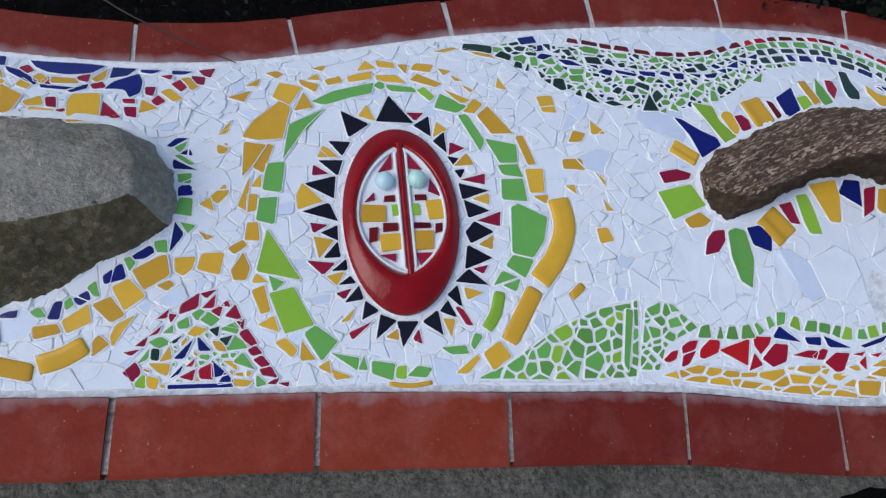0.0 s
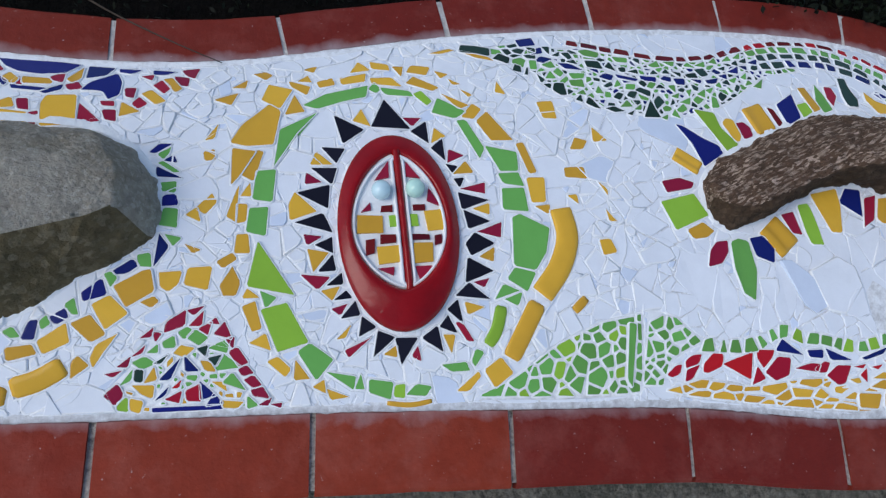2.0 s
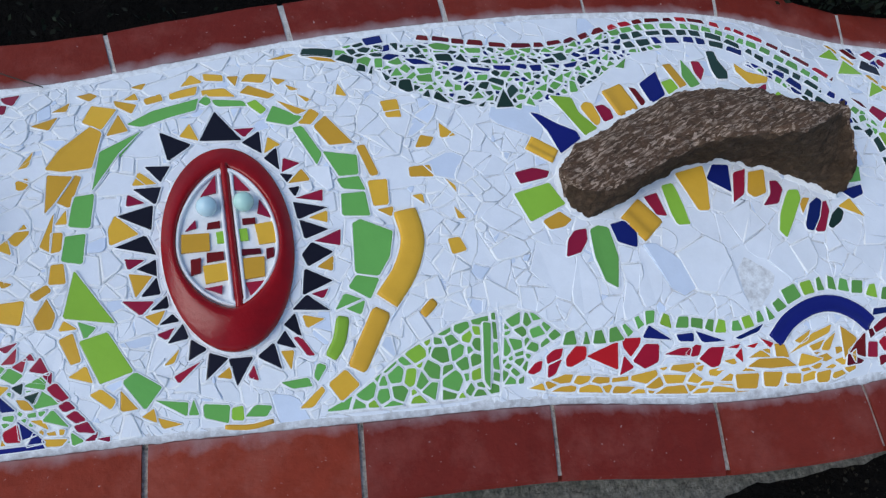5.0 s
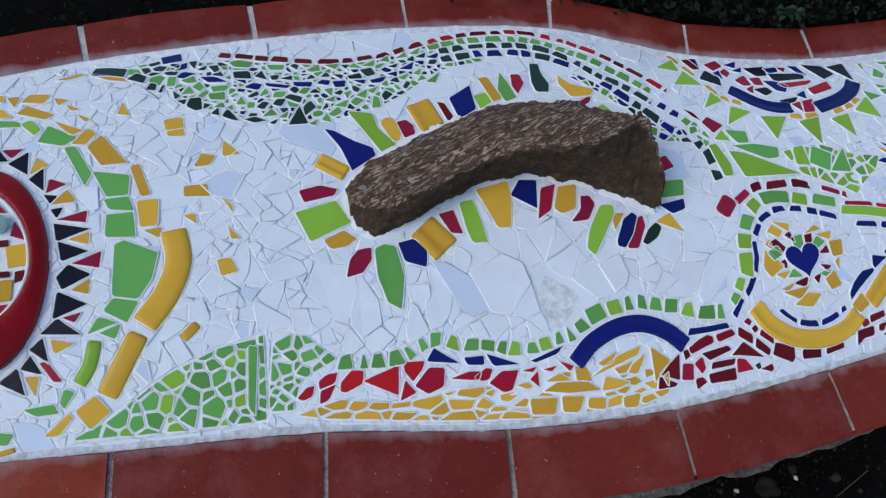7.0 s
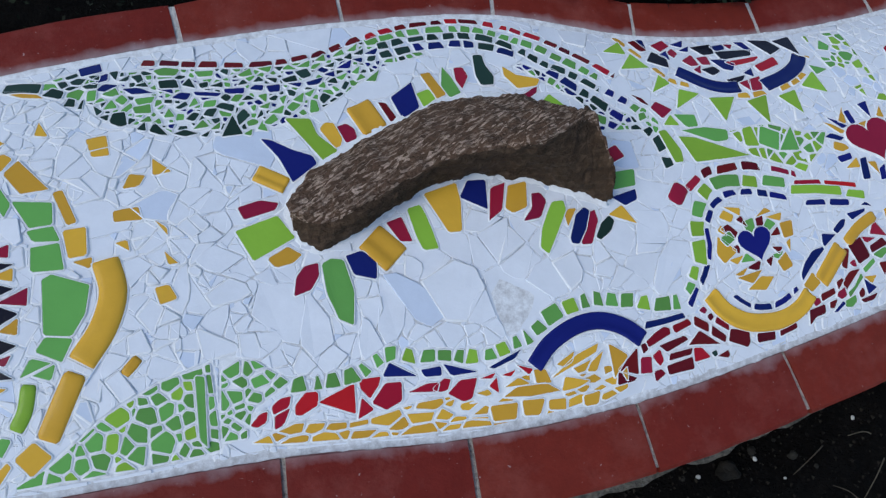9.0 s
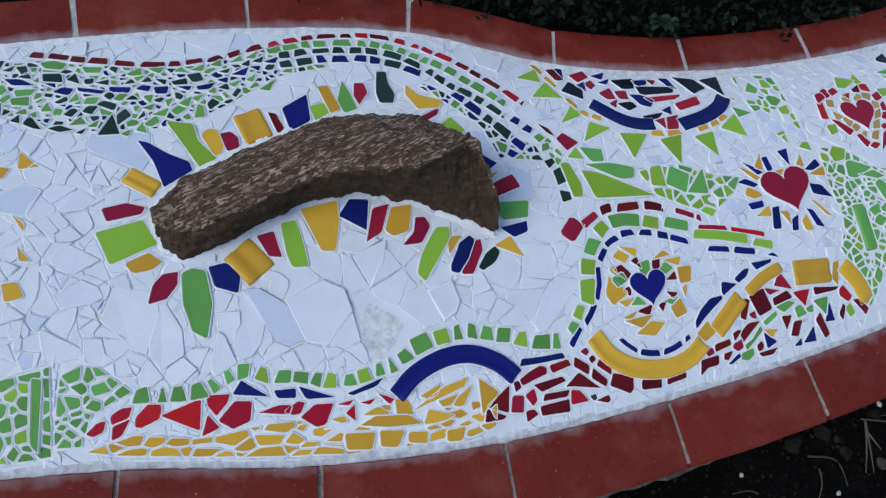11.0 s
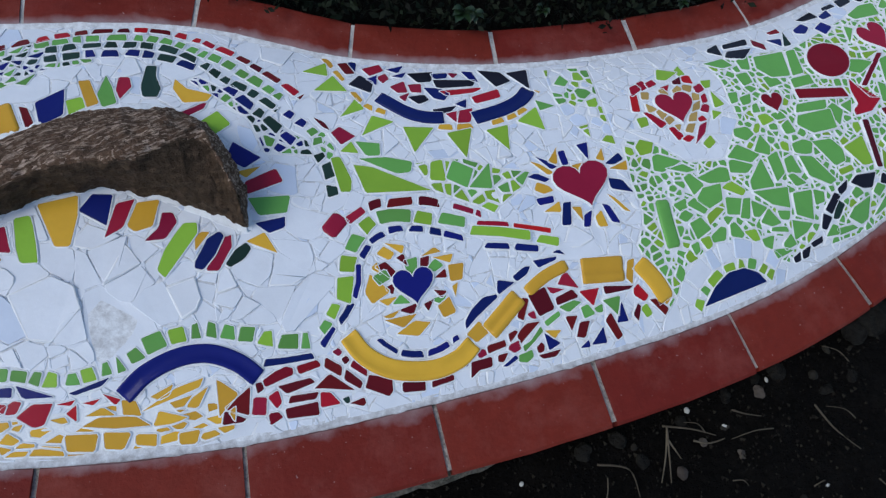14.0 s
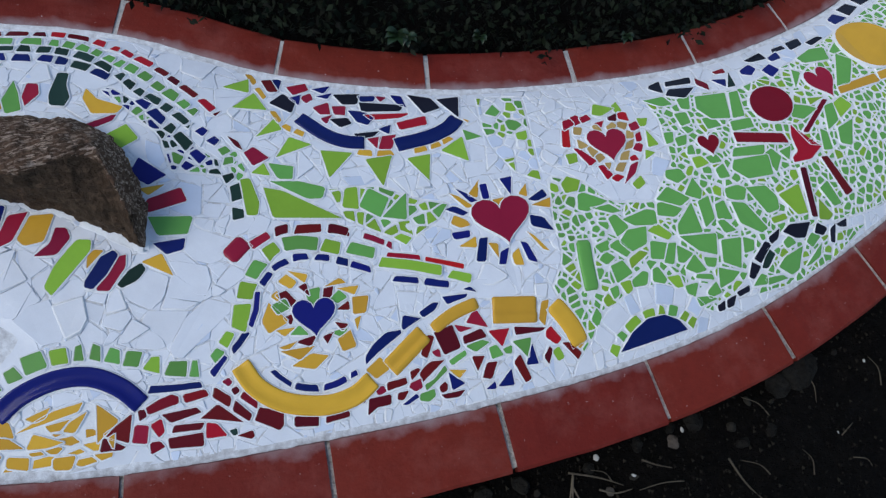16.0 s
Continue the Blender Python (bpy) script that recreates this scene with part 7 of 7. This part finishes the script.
    tessera("crimson", (0.16, 0.52), (0.40, 0.50), (0.18, 0.68))
    tessera("crimson", (0.48, 0.26), (0.70, 0.20), (0.53, 0.40))
    tessera("maroon", (-0.30, 0.15), (-0.10, 0.15), (-0.10, 0.22), (-0.28, 0.21))
    tessera("maroon", (0.24, 0.16), (0.44, 0.16), (0.44, 0.22), (0.24, 0.22))
    tessera("crimson", (-0.62, 0.15), (-0.45, 0.17), (-0.46, 0.25))
    tessera("yellow", (-0.70, -0.06), (-0.28, -0.06), (-0.27, 0.11), (-0.68, 0.12))
    tessera("yellow", (0.46, -0.05), (0.80, -0.04), (0.78, 0.17), (0.42, 0.15))
    tessera("lime", (-0.16, 0.00), (-0.03, 0.00), (-0.03, 0.12), (-0.17, 0.11))
    tessera("lime", (0.14, 0.00), (0.31, 0.00), (0.30, 0.12), (0.14, 0.12))
    tessera("maroon", (-0.58, -0.28), (-0.44, -0.26), (-0.42, -0.12), (-0.57, -0.13))
    tessera("maroon", (-0.34, -0.17), (-0.08, -0.16), (-0.08, -0.08), (-0.33, -0.08))
    tessera("maroon", (0.19, -0.14), (0.48, -0.14), (0.47, -0.09), (0.19, -0.08))
    tessera("maroon", (0.55, -0.20), (0.67, -0.18), (0.68, -0.09), (0.56, -0.10))
    tessera("yellow", (-0.38, -0.37), (-0.03, -0.35), (-0.05, -0.19), (-0.40, -0.20))
    tessera("yellow", (0.18, -0.37), (0.50, -0.36), (0.52, -0.17), (0.20, -0.17))
    tessera("crimson", (-0.40, -0.41), (-0.14, -0.40), (-0.16, -0.48))
    tessera("crimson", (0.20, -0.40), (0.52, -0.40), (0.40, -0.48), (0.26, -0.53))
    for u, v, mat in ((-0.27, 0.36, BEAD_BLUE), (0.29, 0.375, BEAD_GREEN)):
        bm = bmesh.new()
        bmesh.ops.create_uvsphere(bm, u_segments=28, v_segments=16, radius=0.0128)
        bmesh.ops.translate(bm, verts=bm.verts, vec=world_pt(u, v, 0.0155))
        part("bead", from_bm("bead", bm, mat, True), thing, "milky pale glass bead")
    return thing


RED_GLOSS = material("red_plaque_glaze", (0.24, 0.0022, 0.0045), 0.07, grain=0.25, grain_scale=20, bump=0.0016, bump_scale=30, spec=0.3)
BEAD_BLUE = material("milky_blue_glass", (0.50, 0.68, 0.74), 0.12, grain=0.05, grain_scale=120)
BEAD_GREEN = material("milky_green_glass", (0.46, 0.70, 0.62), 0.12, grain=0.05, grain_scale=120)
red_plaque(0.104, 0.232, 0.079, 0.133, 2.8)


# ---- two stones bedded in the mosaic ----
def roughen(bm, seed, *levels):
    bm.normal_update()
    for v in bm.verts:
        d = sum(noise.noise(v.co / size + Vector((seed, seed, seed))) * amount for amount, size in levels)
        v.co += v.normal * d


def grey_boulder():
    bm = bmesh.new()
    foot = ((-0.20, 0.213), (-0.269, 0.167), (-0.316, 0.131), (-0.40, 0.100), (-0.55, 0.10), (-0.66, 0.20), (-0.63, 0.36), (-0.42, 0.372),
            (-0.28, 0.366), (-0.225, 0.335), (-0.194, 0.29), (-0.188, 0.24))
    crown = ((-0.325, 0.186, 0.128), (-0.245, 0.213, 0.118), (-0.222, 0.230, 0.110), (-0.228, 0.285, 0.108), (-0.252, 0.325, 0.090),
             (-0.36, 0.318, 0.112), (-0.36, 0.28, 0.132), (-0.5, 0.165, 0.140), (-0.56, 0.29, 0.12))
    for x, y in foot:
        x, y = -0.42 + (x + 0.42) * 1.03, 0.235 + (y - 0.235) * (1.05 if y < 0.235 else 0.93)
        bm.verts.new((x, y, top(x, y) - 0.002))
    for p in crown:
        bm.verts.new(p)
    bmesh.ops.convex_hull(bm, input=bm.verts)
    for f in [e for e in bm.verts if not e.link_faces]:
        bm.verts.remove(f)
    bmesh.ops.recalc_face_normals(bm, faces=bm.faces)
    bmesh.ops.bevel(bm, geom=list(bm.edges), offset=0.0028, segments=2, profile=0.5, affect="EDGES", clamp_overlap=True)
    bmesh.ops.recalc_face_normals(bm, faces=bm.faces)
    # an old weathered crust, with shade in its colour, is left on the near flank, the rest is split clean
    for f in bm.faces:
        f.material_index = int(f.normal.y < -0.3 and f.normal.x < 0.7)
    bmesh.ops.triangulate(bm, faces=bm.faces)
    for _ in range(6):
        long = [e for e in bm.edges if e.calc_length() > 0.008]
        if not long:
            break
        bmesh.ops.subdivide_edges(bm, edges=long, cuts=1, use_grid_fill=True)
        bmesh.ops.triangulate(bm, faces=bm.faces)
    roughen(bm, 3.1, (0.0060, 0.06), (0.0030, 0.02), (0.0017, 0.007))
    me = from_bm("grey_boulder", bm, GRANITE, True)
    me.materials.append(GRANITE_CRUST_SHADED)
    return tagged(new("boulder", me), "rough grey faceted boulder stained olive, bedded in white mosaic", "stone")


def spline(keys, s):
    """A point at s (0 to 1) on a smooth curve through vectors."""
    n = len(keys) - 1
    i = min(n - 1, int(s * n))
    f = s * n - i
    p0, p1, p2, p3 = keys[max(0, i - 1)], keys[i], keys[i + 1], keys[min(n, i + 2)]
    return 0.5 * (2 * p1 + (p2 - p0) * f + (2 * p0 - 5 * p1 + 4 * p2 - p3) * f * f + (3 * p1 - p0 - 3 * p2 + p3) * f**3)


def curved_stone():
    """An arched brown stone: steep shaded flank in front, a sloping flaky top, a high blunt end."""
    foot = ((0.556, 0.272), (0.586, 0.240), (0.650, 0.262), (0.720, 0.302), (0.790, 0.319), (0.865, 0.311), (0.935, 0.282), (0.975, 0.262), (1.002, 0.250))
    ridge = ((0.558, 0.285, 0.060), (0.598, 0.268, 0.080), (0.668, 0.288, 0.092), (0.742, 0.318, 0.106), (0.810, 0.320, 0.130), (0.872, 0.314, 0.152),
             (0.922, 0.325, 0.154), (0.957, 0.346, 0.150), (0.994, 0.278, 0.104))
    heel = ((0.556, 0.305), (0.592, 0.350), (0.660, 0.390), (0.742, 0.424), (0.826, 0.446), (0.876, 0.444), (0.917, 0.431), (0.957, 0.397), (1.002, 0.318))
    ground = lambda p, d: Vector((p[0], p[1], top(*p) + d))
    nu, nv = 210, 74
    bm = bmesh.new()
    ring = []
    for i in range(nu + 1):
        s = i / nu
        f, r, h = (spline([ground(p, -0.004) for p in foot], s), spline([Vector(p) for p in ridge], s), spline([ground(p, -0.004) for p in heel], s))
        flank = f.lerp(r, 0.5) + Vector((0, -0.006, 0.004))
        swell = 1.0 if s < 0.84 else max(0.15, (1 - s) / 0.16)
        crown = r.lerp(h, 0.45) + Vector((0, 0, 0.016 * swell))
        edge = r.lerp(h, 0.85) + Vector((0, 0.004 * swell, 0.012 * swell))
        keys = [f, flank, r + Vector((0, -0.001, 0)), r.lerp(crown, 0.35) + Vector((0, 0, 0.004)), crown, edge, h]
        ring.append([bm.verts.new(spline(keys, j / nv)) for j in range(nv + 1)])
    for a, b in zip(ring, ring[1:]):
        for j in range(nv):
            bm.faces.new((a[j], a[j + 1], b[j + 1], b[j]))
    bm.faces.new(ring[0])
    bm.faces.new(ring[-1][::-1])
    bmesh.ops.recalc_face_normals(bm, faces=bm.faces)
    # flaky bedding along the length of the stone
    bm.normal_update()
    c, s = math.cos(radians(24)), math.sin(radians(24))
    for v in bm.verts:
        u, w = v.co.x * c + v.co.y * s, -v.co.x * s + v.co.y * c
        v.co += v.normal * (0.0034 * noise.noise((u * 16, w * 85, v.co.z * 85)) + 0.0022 * noise.noise((u * 45, w * 210, v.co.z * 210)))
    roughen(bm, 7.7, (0.006, 0.05), (0.0030, 0.016), (0.0022, 0.0055))
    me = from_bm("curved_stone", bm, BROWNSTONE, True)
    # smooth old crust with painted shade below the ridge, flaky split face above it
    me.materials.append(BROWN_CRUST_SHADED)
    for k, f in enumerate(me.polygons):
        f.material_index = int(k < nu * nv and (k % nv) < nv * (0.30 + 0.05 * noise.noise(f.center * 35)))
    return tagged(new("curved_stone", me), "arched brown flaky stone bedded in the mosaic, rough on top", "stone")


grey_boulder()
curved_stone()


def grout_collar(loop, wide, seed):
    """Grout trowelled up against the foot of a set-in piece, uneven in width and height."""
    pts = [spline([Vector((*p, 0)) for p in loop + loop[:1]], i / 260) for i in range(260)]
    turn_of = 1 if area([(p.x, p.y) for p in pts]) > 0 else -1
    vs, q = [], len(pts)
    for i, p in enumerate(pts):
        t = (pts[(i + 2) % q] - pts[i - 2]).normalized()
        n = Vector((t.y, -t.x, 0)) * turn_of
        w = wide * (0.85 + 0.5 * noise.noise((p.x * 45, p.y * 45, seed)) + 0.3 * noise.noise((p.x * 160, p.y * 160, seed)))
        h = 0.0022 + 0.0016 * noise.noise((p.x * 60, p.y * 60, seed + 3))
        for d, z in ((-0.012, h + 0.001), (0.0, h), (w * 0.45, h * 0.62), (w * 0.85, 0.0014), (w + 0.001, -0.002)):
            c = p + n * d
            vs.append((c.x, c.y, top(c.x, c.y) + z + (0.0012 * noise.noise((c.x * 190, c.y * 190, 1)) if z > 0 else 0)))
    fs = [(i * 5 + j, (i + 1) % q * 5 + j, (i + 1) % q * 5 + j + 1, i * 5 + j + 1) for i in range(q) for j in range(4)]
    part("grout_collar", mesh_from("grout_collar", vs, fs, GROUT, True), wall, "lumpy white grout round a set stone")


grout_collar([(0.553, 0.268), (0.586, 0.237), (0.650, 0.259), (0.720, 0.299), (0.790, 0.316), (0.865, 0.308), (0.935, 0.279), (0.975, 0.259),
              (1.004, 0.250), (0.990, 0.302), (0.945, 0.388), (0.914, 0.427), (0.876, 0.448), (0.826, 0.450), (0.742, 0.428), (0.660, 0.394),
              (0.592, 0.353), (0.553, 0.308)], 0.0042, 2.0)
grout_collar([(-0.20, 0.211), (-0.269, 0.165), (-0.316, 0.129), (-0.40, 0.098), (-0.55, 0.098), (-0.66, 0.20), (-0.63, 0.362), (-0.42, 0.374),
              (-0.28, 0.368), (-0.225, 0.337), (-0.192, 0.29), (-0.186, 0.24)], 0.0022, 5.0)
grout_collar([(0.104 + 0.079 * math.cos(k * 0.3491) - 0.0065 * math.sin(k * 0.3491), 0.232 + 0.133 * math.sin(k * 0.3491) + 0.0039 * math.cos(k * 0.3491)) for k in range(18)], 0.0032, 8.0)


# ---- ground, footing, litter ----
def spread(a, b, near, far):
    """Grid lines: close together from a to b, then wider out to far."""
    g = list(np.arange(a, b, near))
    step, lo, hi = near, a, b
    while hi < far:
        step *= 1.35
        hi += step
        g.append(hi)
    step = near
    while lo > -far:
        step *= 1.35
        lo -= step
        g.insert(0, lo)
    return g


SOIL_Z = -0.052
ux, uy = spread(-1.0, 3.0, 0.025, 80), spread(-0.7, 1.7, 0.025, 80)
vs, fs = [], []
for x in ux:
    for y in uy:
        r = math.hypot(x - 0.9, y - 0.3)
        z = noise.noise((x * 5, y * 5, 0)) * 0.012 + noise.noise((x * 19, y * 19, 5)) * 0.007
        vs.append((x, y, SOIL_Z + z * (1 if r < 4 else 8)))
m = len(uy)
fs = [(i * m + j, (i + 1) * m + j, (i + 1) * m + j + 1, i * m + j + 1) for i in range(len(ux) - 1) for j in range(m - 1)]
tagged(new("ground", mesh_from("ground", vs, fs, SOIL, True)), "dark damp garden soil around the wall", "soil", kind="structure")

rl = random.Random(5)


def pebble(x, y, r, mat, name="pebble", label="", cat=""):
    bm = bmesh.new()
    bmesh.ops.create_icosphere(bm, subdivisions=3 if r > 0.009 else 2, radius=r)
    sx, sy, sz = 0.7 + rl.random() * 0.7, 0.7 + rl.random() * 0.7, 0.5 + rl.random() * 0.2
    for v in bm.verts:
        v.co = Vector((v.co.x * sx, v.co.y * sy, v.co.z * sz))
        v.co += noise.noise_vector(v.co / (r * 0.9) + Vector((x * 9, y * 9, 0))) * r * 0.34 + noise.noise_vector(v.co / (r * 0.3) + Vector((x * 7, y * 5, 2))) * r * 0.12
    ob = new(name, from_bm(name, bm, mat))
    ob.location = (x, y, SOIL_Z + r * 0.3)
    ob.rotation_euler = (0, 0, rl.random() * 6)
    return tagged(ob, label, cat, "litter on the soil")


def twig(pts, r, mat, label, name="twig", cat="twig"):
    """A thin bent stem with a side shoot."""
    bm = bmesh.new()
    path = [spline([Vector(p) for p in pts], k / 14) for k in range(15)]
    ring = []
    for k, q in enumerate(path):
        t = (path[min(k + 1, 14)] - path[max(k - 1, 0)]).normalized()
        a = t.orthogonal().normalized()
        b = t.cross(a)
        w = r * (1 - 0.6 * k / 14)
        ring.append([bm.verts.new(q + (a * math.cos(i * math.pi / 3) + b * math.sin(i * math.pi / 3)) * w) for i in range(6)])
    for p, q in zip(ring, ring[1:]):
        for i in range(6):
            bm.faces.new((p[i], p[(i + 1) % 6], q[(i + 1) % 6], q[i]))
    bm.faces.new(ring[0][::-1])
    bm.faces.new(ring[-1])
    return tagged(new(name, from_bm(name, bm, mat, True)), label, cat)


PALE = material("pale_chip", (0.45, 0.44, 0.40), 0.8, grain=0.2, grain_scale=150)
DUN = material("dun_pebble", (0.022, 0.020, 0.016), 0.85, grain=0.3, grain_scale=120, vary=0.4, spec=0.1)
STRAW = material("dry_stem", (0.085, 0.07, 0.05), 0.8, grain=0.3, grain_scale=80, vary=0.3, spec=0.15)
RUBBLE = material("dirty_rubble", (0.014, 0.013, 0.011), 0.9, grain=0.6, grain_scale=80, bump=0.01, bump_scale=70, spec=0.08)
LITTER = material("weathered_buff_stone", (0.07, 0.058, 0.048), 0.85, grain=0.4, grain_scale=120, vary=0.3, spec=0.1)
DARK_STEM = material("brown_stem", (0.05, 0.035, 0.022), 0.8, grain=0.3, grain_scale=80)

for k in range(70):
    x = 0.95 + 1.35 * rl.random()
    y = front_out(x) - 0.02 - 0.28 * rl.random() ** 1.4
    pebble(x, y, 0.002 + 0.005 * rl.random() ** 2, DUN, label="small dark pebble lying on the soil", cat="pebble")
for k in range(26):
    x = 0.95 + 1.3 * rl.random()
    y = front_out(x) - 0.015 - 0.22 * rl.random()
    pebble(x, y, 0.0015 + 0.0022 * rl.random(), PALE, "stone_chip", "tiny pale stone chip lying on the soil", "chip")
for x, y, r in ((2.0, 0.075, 0.030), (1.96, 0.052, 0.017), (1.545, -0.11, 0.009), (1.62, -0.06, 0.008), (1.12, -0.15, 0.018), (1.70, -0.03, 0.011), (1.76, -0.01, 0.009)):
    pebble(x, y, r, RUBBLE, "rubble", "lump of grey concrete rubble half sunk in soil", "rubble")
zt = SOIL_Z + 0.012
for k in range(34):
    x = 1.0 + 1.25 * rl.random()
    y = front_out(x) - 0.04 - 0.24 * rl.random()
    a, l = rl.random() * 6.3, 0.02 + 0.06 * rl.random()
    d = Vector((math.cos(a), math.sin(a), 0)) * l
    q = Vector((x, y, zt))
    twig([q, q + d * 0.5 + Vector((0.004 * rl.random(), 0.004, 0.006)), q + d], 0.0011, STRAW, "dry straw-coloured stem lying on the soil", "dry_stem", "stem")
# loose crumbs of earth
vs, fs = [], []
for k in range(5200):
    x = 0.85 + 1.55 * rl.random()
    y = front_out(x) - 0.005 - 0.42 * rl.random() ** 1.3
    r = 0.0010 + 0.0032 * rl.random() ** 3
    c, o = Vector((x, y, SOIL_Z + 0.003 + noise.noise((x * 5, y * 5, 0)) * 0.012 + noise.noise((x * 19, y * 19, 5)) * 0.007)), len(vs)
    for d in ((1, 0, 0), (-0.4, 0.9, 0), (-0.5, -0.8, 0.1), (0.1, 0.1, 0.9), (0, 0, -0.7)):
        vs.append(tuple(c + Vector([(q + 0.5 * (rl.random() - 0.5)) * r for q in d])))
    fs += [(o + i, o + j, o + k2) for i, j, k2 in ((0, 1, 3), (1, 2, 3), (2, 0, 3), (1, 0, 4), (2, 1, 4), (0, 2, 4))]
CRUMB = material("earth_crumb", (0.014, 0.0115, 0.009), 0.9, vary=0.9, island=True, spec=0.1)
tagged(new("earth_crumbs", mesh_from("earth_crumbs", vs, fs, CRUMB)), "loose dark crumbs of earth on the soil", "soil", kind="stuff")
# forked dry stem and loose twigs by the bend
def ground_at(x, y, up=0.004):
    return Vector((x, y, SOIL_Z + up + noise.noise((x * 5, y * 5, 0)) * 0.012 + noise.noise((x * 19, y * 19, 5)) * 0.007))


for run in (((1.592, -0.066), (1.582, -0.105), (1.566, -0.143)), ((1.592, -0.066), (1.586, -0.11), (1.582, -0.145)),
            ((1.590, -0.085), (1.597, -0.1), (1.603, -0.113)), ((1.585, -0.064), (1.63, -0.073), (1.668, -0.086)),
            ((1.842, -0.058), (1.862, -0.097), (1.897, -0.131)), ((1.473, -0.107), (1.52, -0.119), (1.53, -0.158)),
            ((1.70, -0.052), (1.72, -0.06), (1.745, -0.066)), ((1.63, -0.09), (1.655, -0.096), (1.68, -0.092))):
    twig([ground_at(*q, 0.010) for q in run], 0.0018, STRAW, "dry pale twig lying on the dark soil", "dry_stem", "stem")
for x, y, r, stuff_of in ((1.879, -0.038, 0.012, RUBBLE), (1.932, -0.02, 0.010, RUBBLE), (1.704, -0.118, 0.012, LITTER), (1.76, -0.029, 0.010, LITTER),
                          (1.456, -0.087, 0.012, RUBBLE), (1.513, -0.077, 0.013, RUBBLE), (1.605, -0.134, 0.008, LITTER), (1.70, -0.03, 0.009, RUBBLE),
                          (1.80, 0.0, 0.013, RUBBLE), (1.649, -0.094, 0.007, LITTER)):
    pebble(x, y, r, stuff_of, "stone", "small rounded stone half sunk in dark soil", "stone")
for x, y in ((1.748, -0.015), (1.634, -0.045), (1.686, -0.043), (1.69, -0.075), (1.40, -0.15), (1.42, -0.165), (1.84, 0.03), (1.78, -0.012)):
    pebble(x, y, 0.0038, PALE, "stone_chip", "tiny pale stone chip lying on the soil", "chip")


# fallen stem across the far rim
twig([(-0.36, 0.60, 0.012), (-0.29, 0.556, 0.006), (-0.20, 0.512, 0.005), (-0.13, 0.482, 0.006)], 0.0016, DARK_STEM,
     "thin dark fallen stem lying across the rim tiles", "fallen_stem", "stem")


# ---- low dark planting behind the wall ----
def leaf_bank(name, x0, x1, count, depth, high, over, size):
    """Small leaves on a bank behind the far rim; over: how far they lean across it."""
    vs, fs = [], []
    for k in range(count):
        x = x0 + (x1 - x0) * rl.random()
        t = rl.random() ** 1.3
        lean = over * (0.5 + 0.5 * noise.noise((x * 7, 0.3, 0))) + 0.03 * noise.noise((x * 23, 1.7, 0))
        y = back_out(x) - lean * (1 - t) * (rl.random() < 0.35) + 0.004 + depth * t
        z = SOIL_Z + 0.02 + (high * (0.5 + 0.5 * noise.noise((x * 6, y * 6, 2))) + 0.05) * (0.35 + 0.65 * rl.random()) * min(1, 0.55 + t * 2)
        if y < back_out(x):
            z = max(z, 0.010 + 0.02 * rl.random())
        c = Vector((x, y, z))
        a, e, l = rl.random() * 6.3, radians(-10 + 75 * rl.random()), size * (0.6 + 0.8 * rl.random())
        d = Vector((math.cos(a) * math.cos(e), math.sin(a) * math.cos(e), math.sin(e))) * l
        w = d.orthogonal().normalized() * l * 0.24
        if rl.random() < 0.5:
            w = d.cross(w).normalized() * l * 0.24
        o = len(vs)
        vs += [tuple(c), tuple(c + d * 0.5 + w), tuple(c + d), tuple(c + d * 0.5 - w), ]
        fs += [(o, o + 1, o + 2), (o, o + 2, o + 3)]
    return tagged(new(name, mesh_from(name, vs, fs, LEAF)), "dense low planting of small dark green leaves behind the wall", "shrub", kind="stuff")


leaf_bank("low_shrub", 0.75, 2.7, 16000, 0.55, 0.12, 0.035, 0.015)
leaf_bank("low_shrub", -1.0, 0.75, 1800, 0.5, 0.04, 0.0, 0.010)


def sprig(x, y, z, n, size, turn):
    """A leafy shoot that leans over the rim."""
    root = tagged(new("shrub_shoot"), "small leafy green shoot leaning over the rim tile", "shoot")
    root.location = (x, y, z)
    for k in range(n):
        a = radians(turn + (k % 2 * 2 - 1) * (25 + 22 * (k // 2)))
        l = size * (1 - 0.07 * k)
        bm = bmesh.new()
        row = []
        for i in range(6):
            s = i / 5
            w = 0.26 * l * math.sin(math.pi * (0.08 + 0.9 * s))
            q = Vector((math.cos(a) * l * s, math.sin(a) * l * s, 0.010 * math.sin(2.5 * s) + 0.002 * k))
            n2 = Vector((-math.sin(a), math.cos(a), 0)) * w
            row.append((bm.verts.new(q - n2), bm.verts.new(q + Vector((0, 0, -0.0015))), bm.verts.new(q + n2)))
        for p, q in zip(row, row[1:]):
            bm.faces.new((p[0], p[1], q[1], q[0]))
            bm.faces.new((p[1], p[2], q[2], q[1]))
        part("leaf", from_bm("leaf", bm, LEAF_FRESH, True), root)


LEAF_FRESH = material("fresh_leaf", (0.012, 0.028, 0.009), 0.4, vary=0.3, grain=0.15, grain_scale=60)
sprig(1.352, 0.625, 0.020, 6, 0.030, -100)
sprig(1.365, 0.615, 0.026, 4, 0.022, -60)
sprig(1.49, 0.630, 0.020, 5, 0.020, -110)
sprig(1.75, 0.650, 0.020, 5, 0.020, -80)
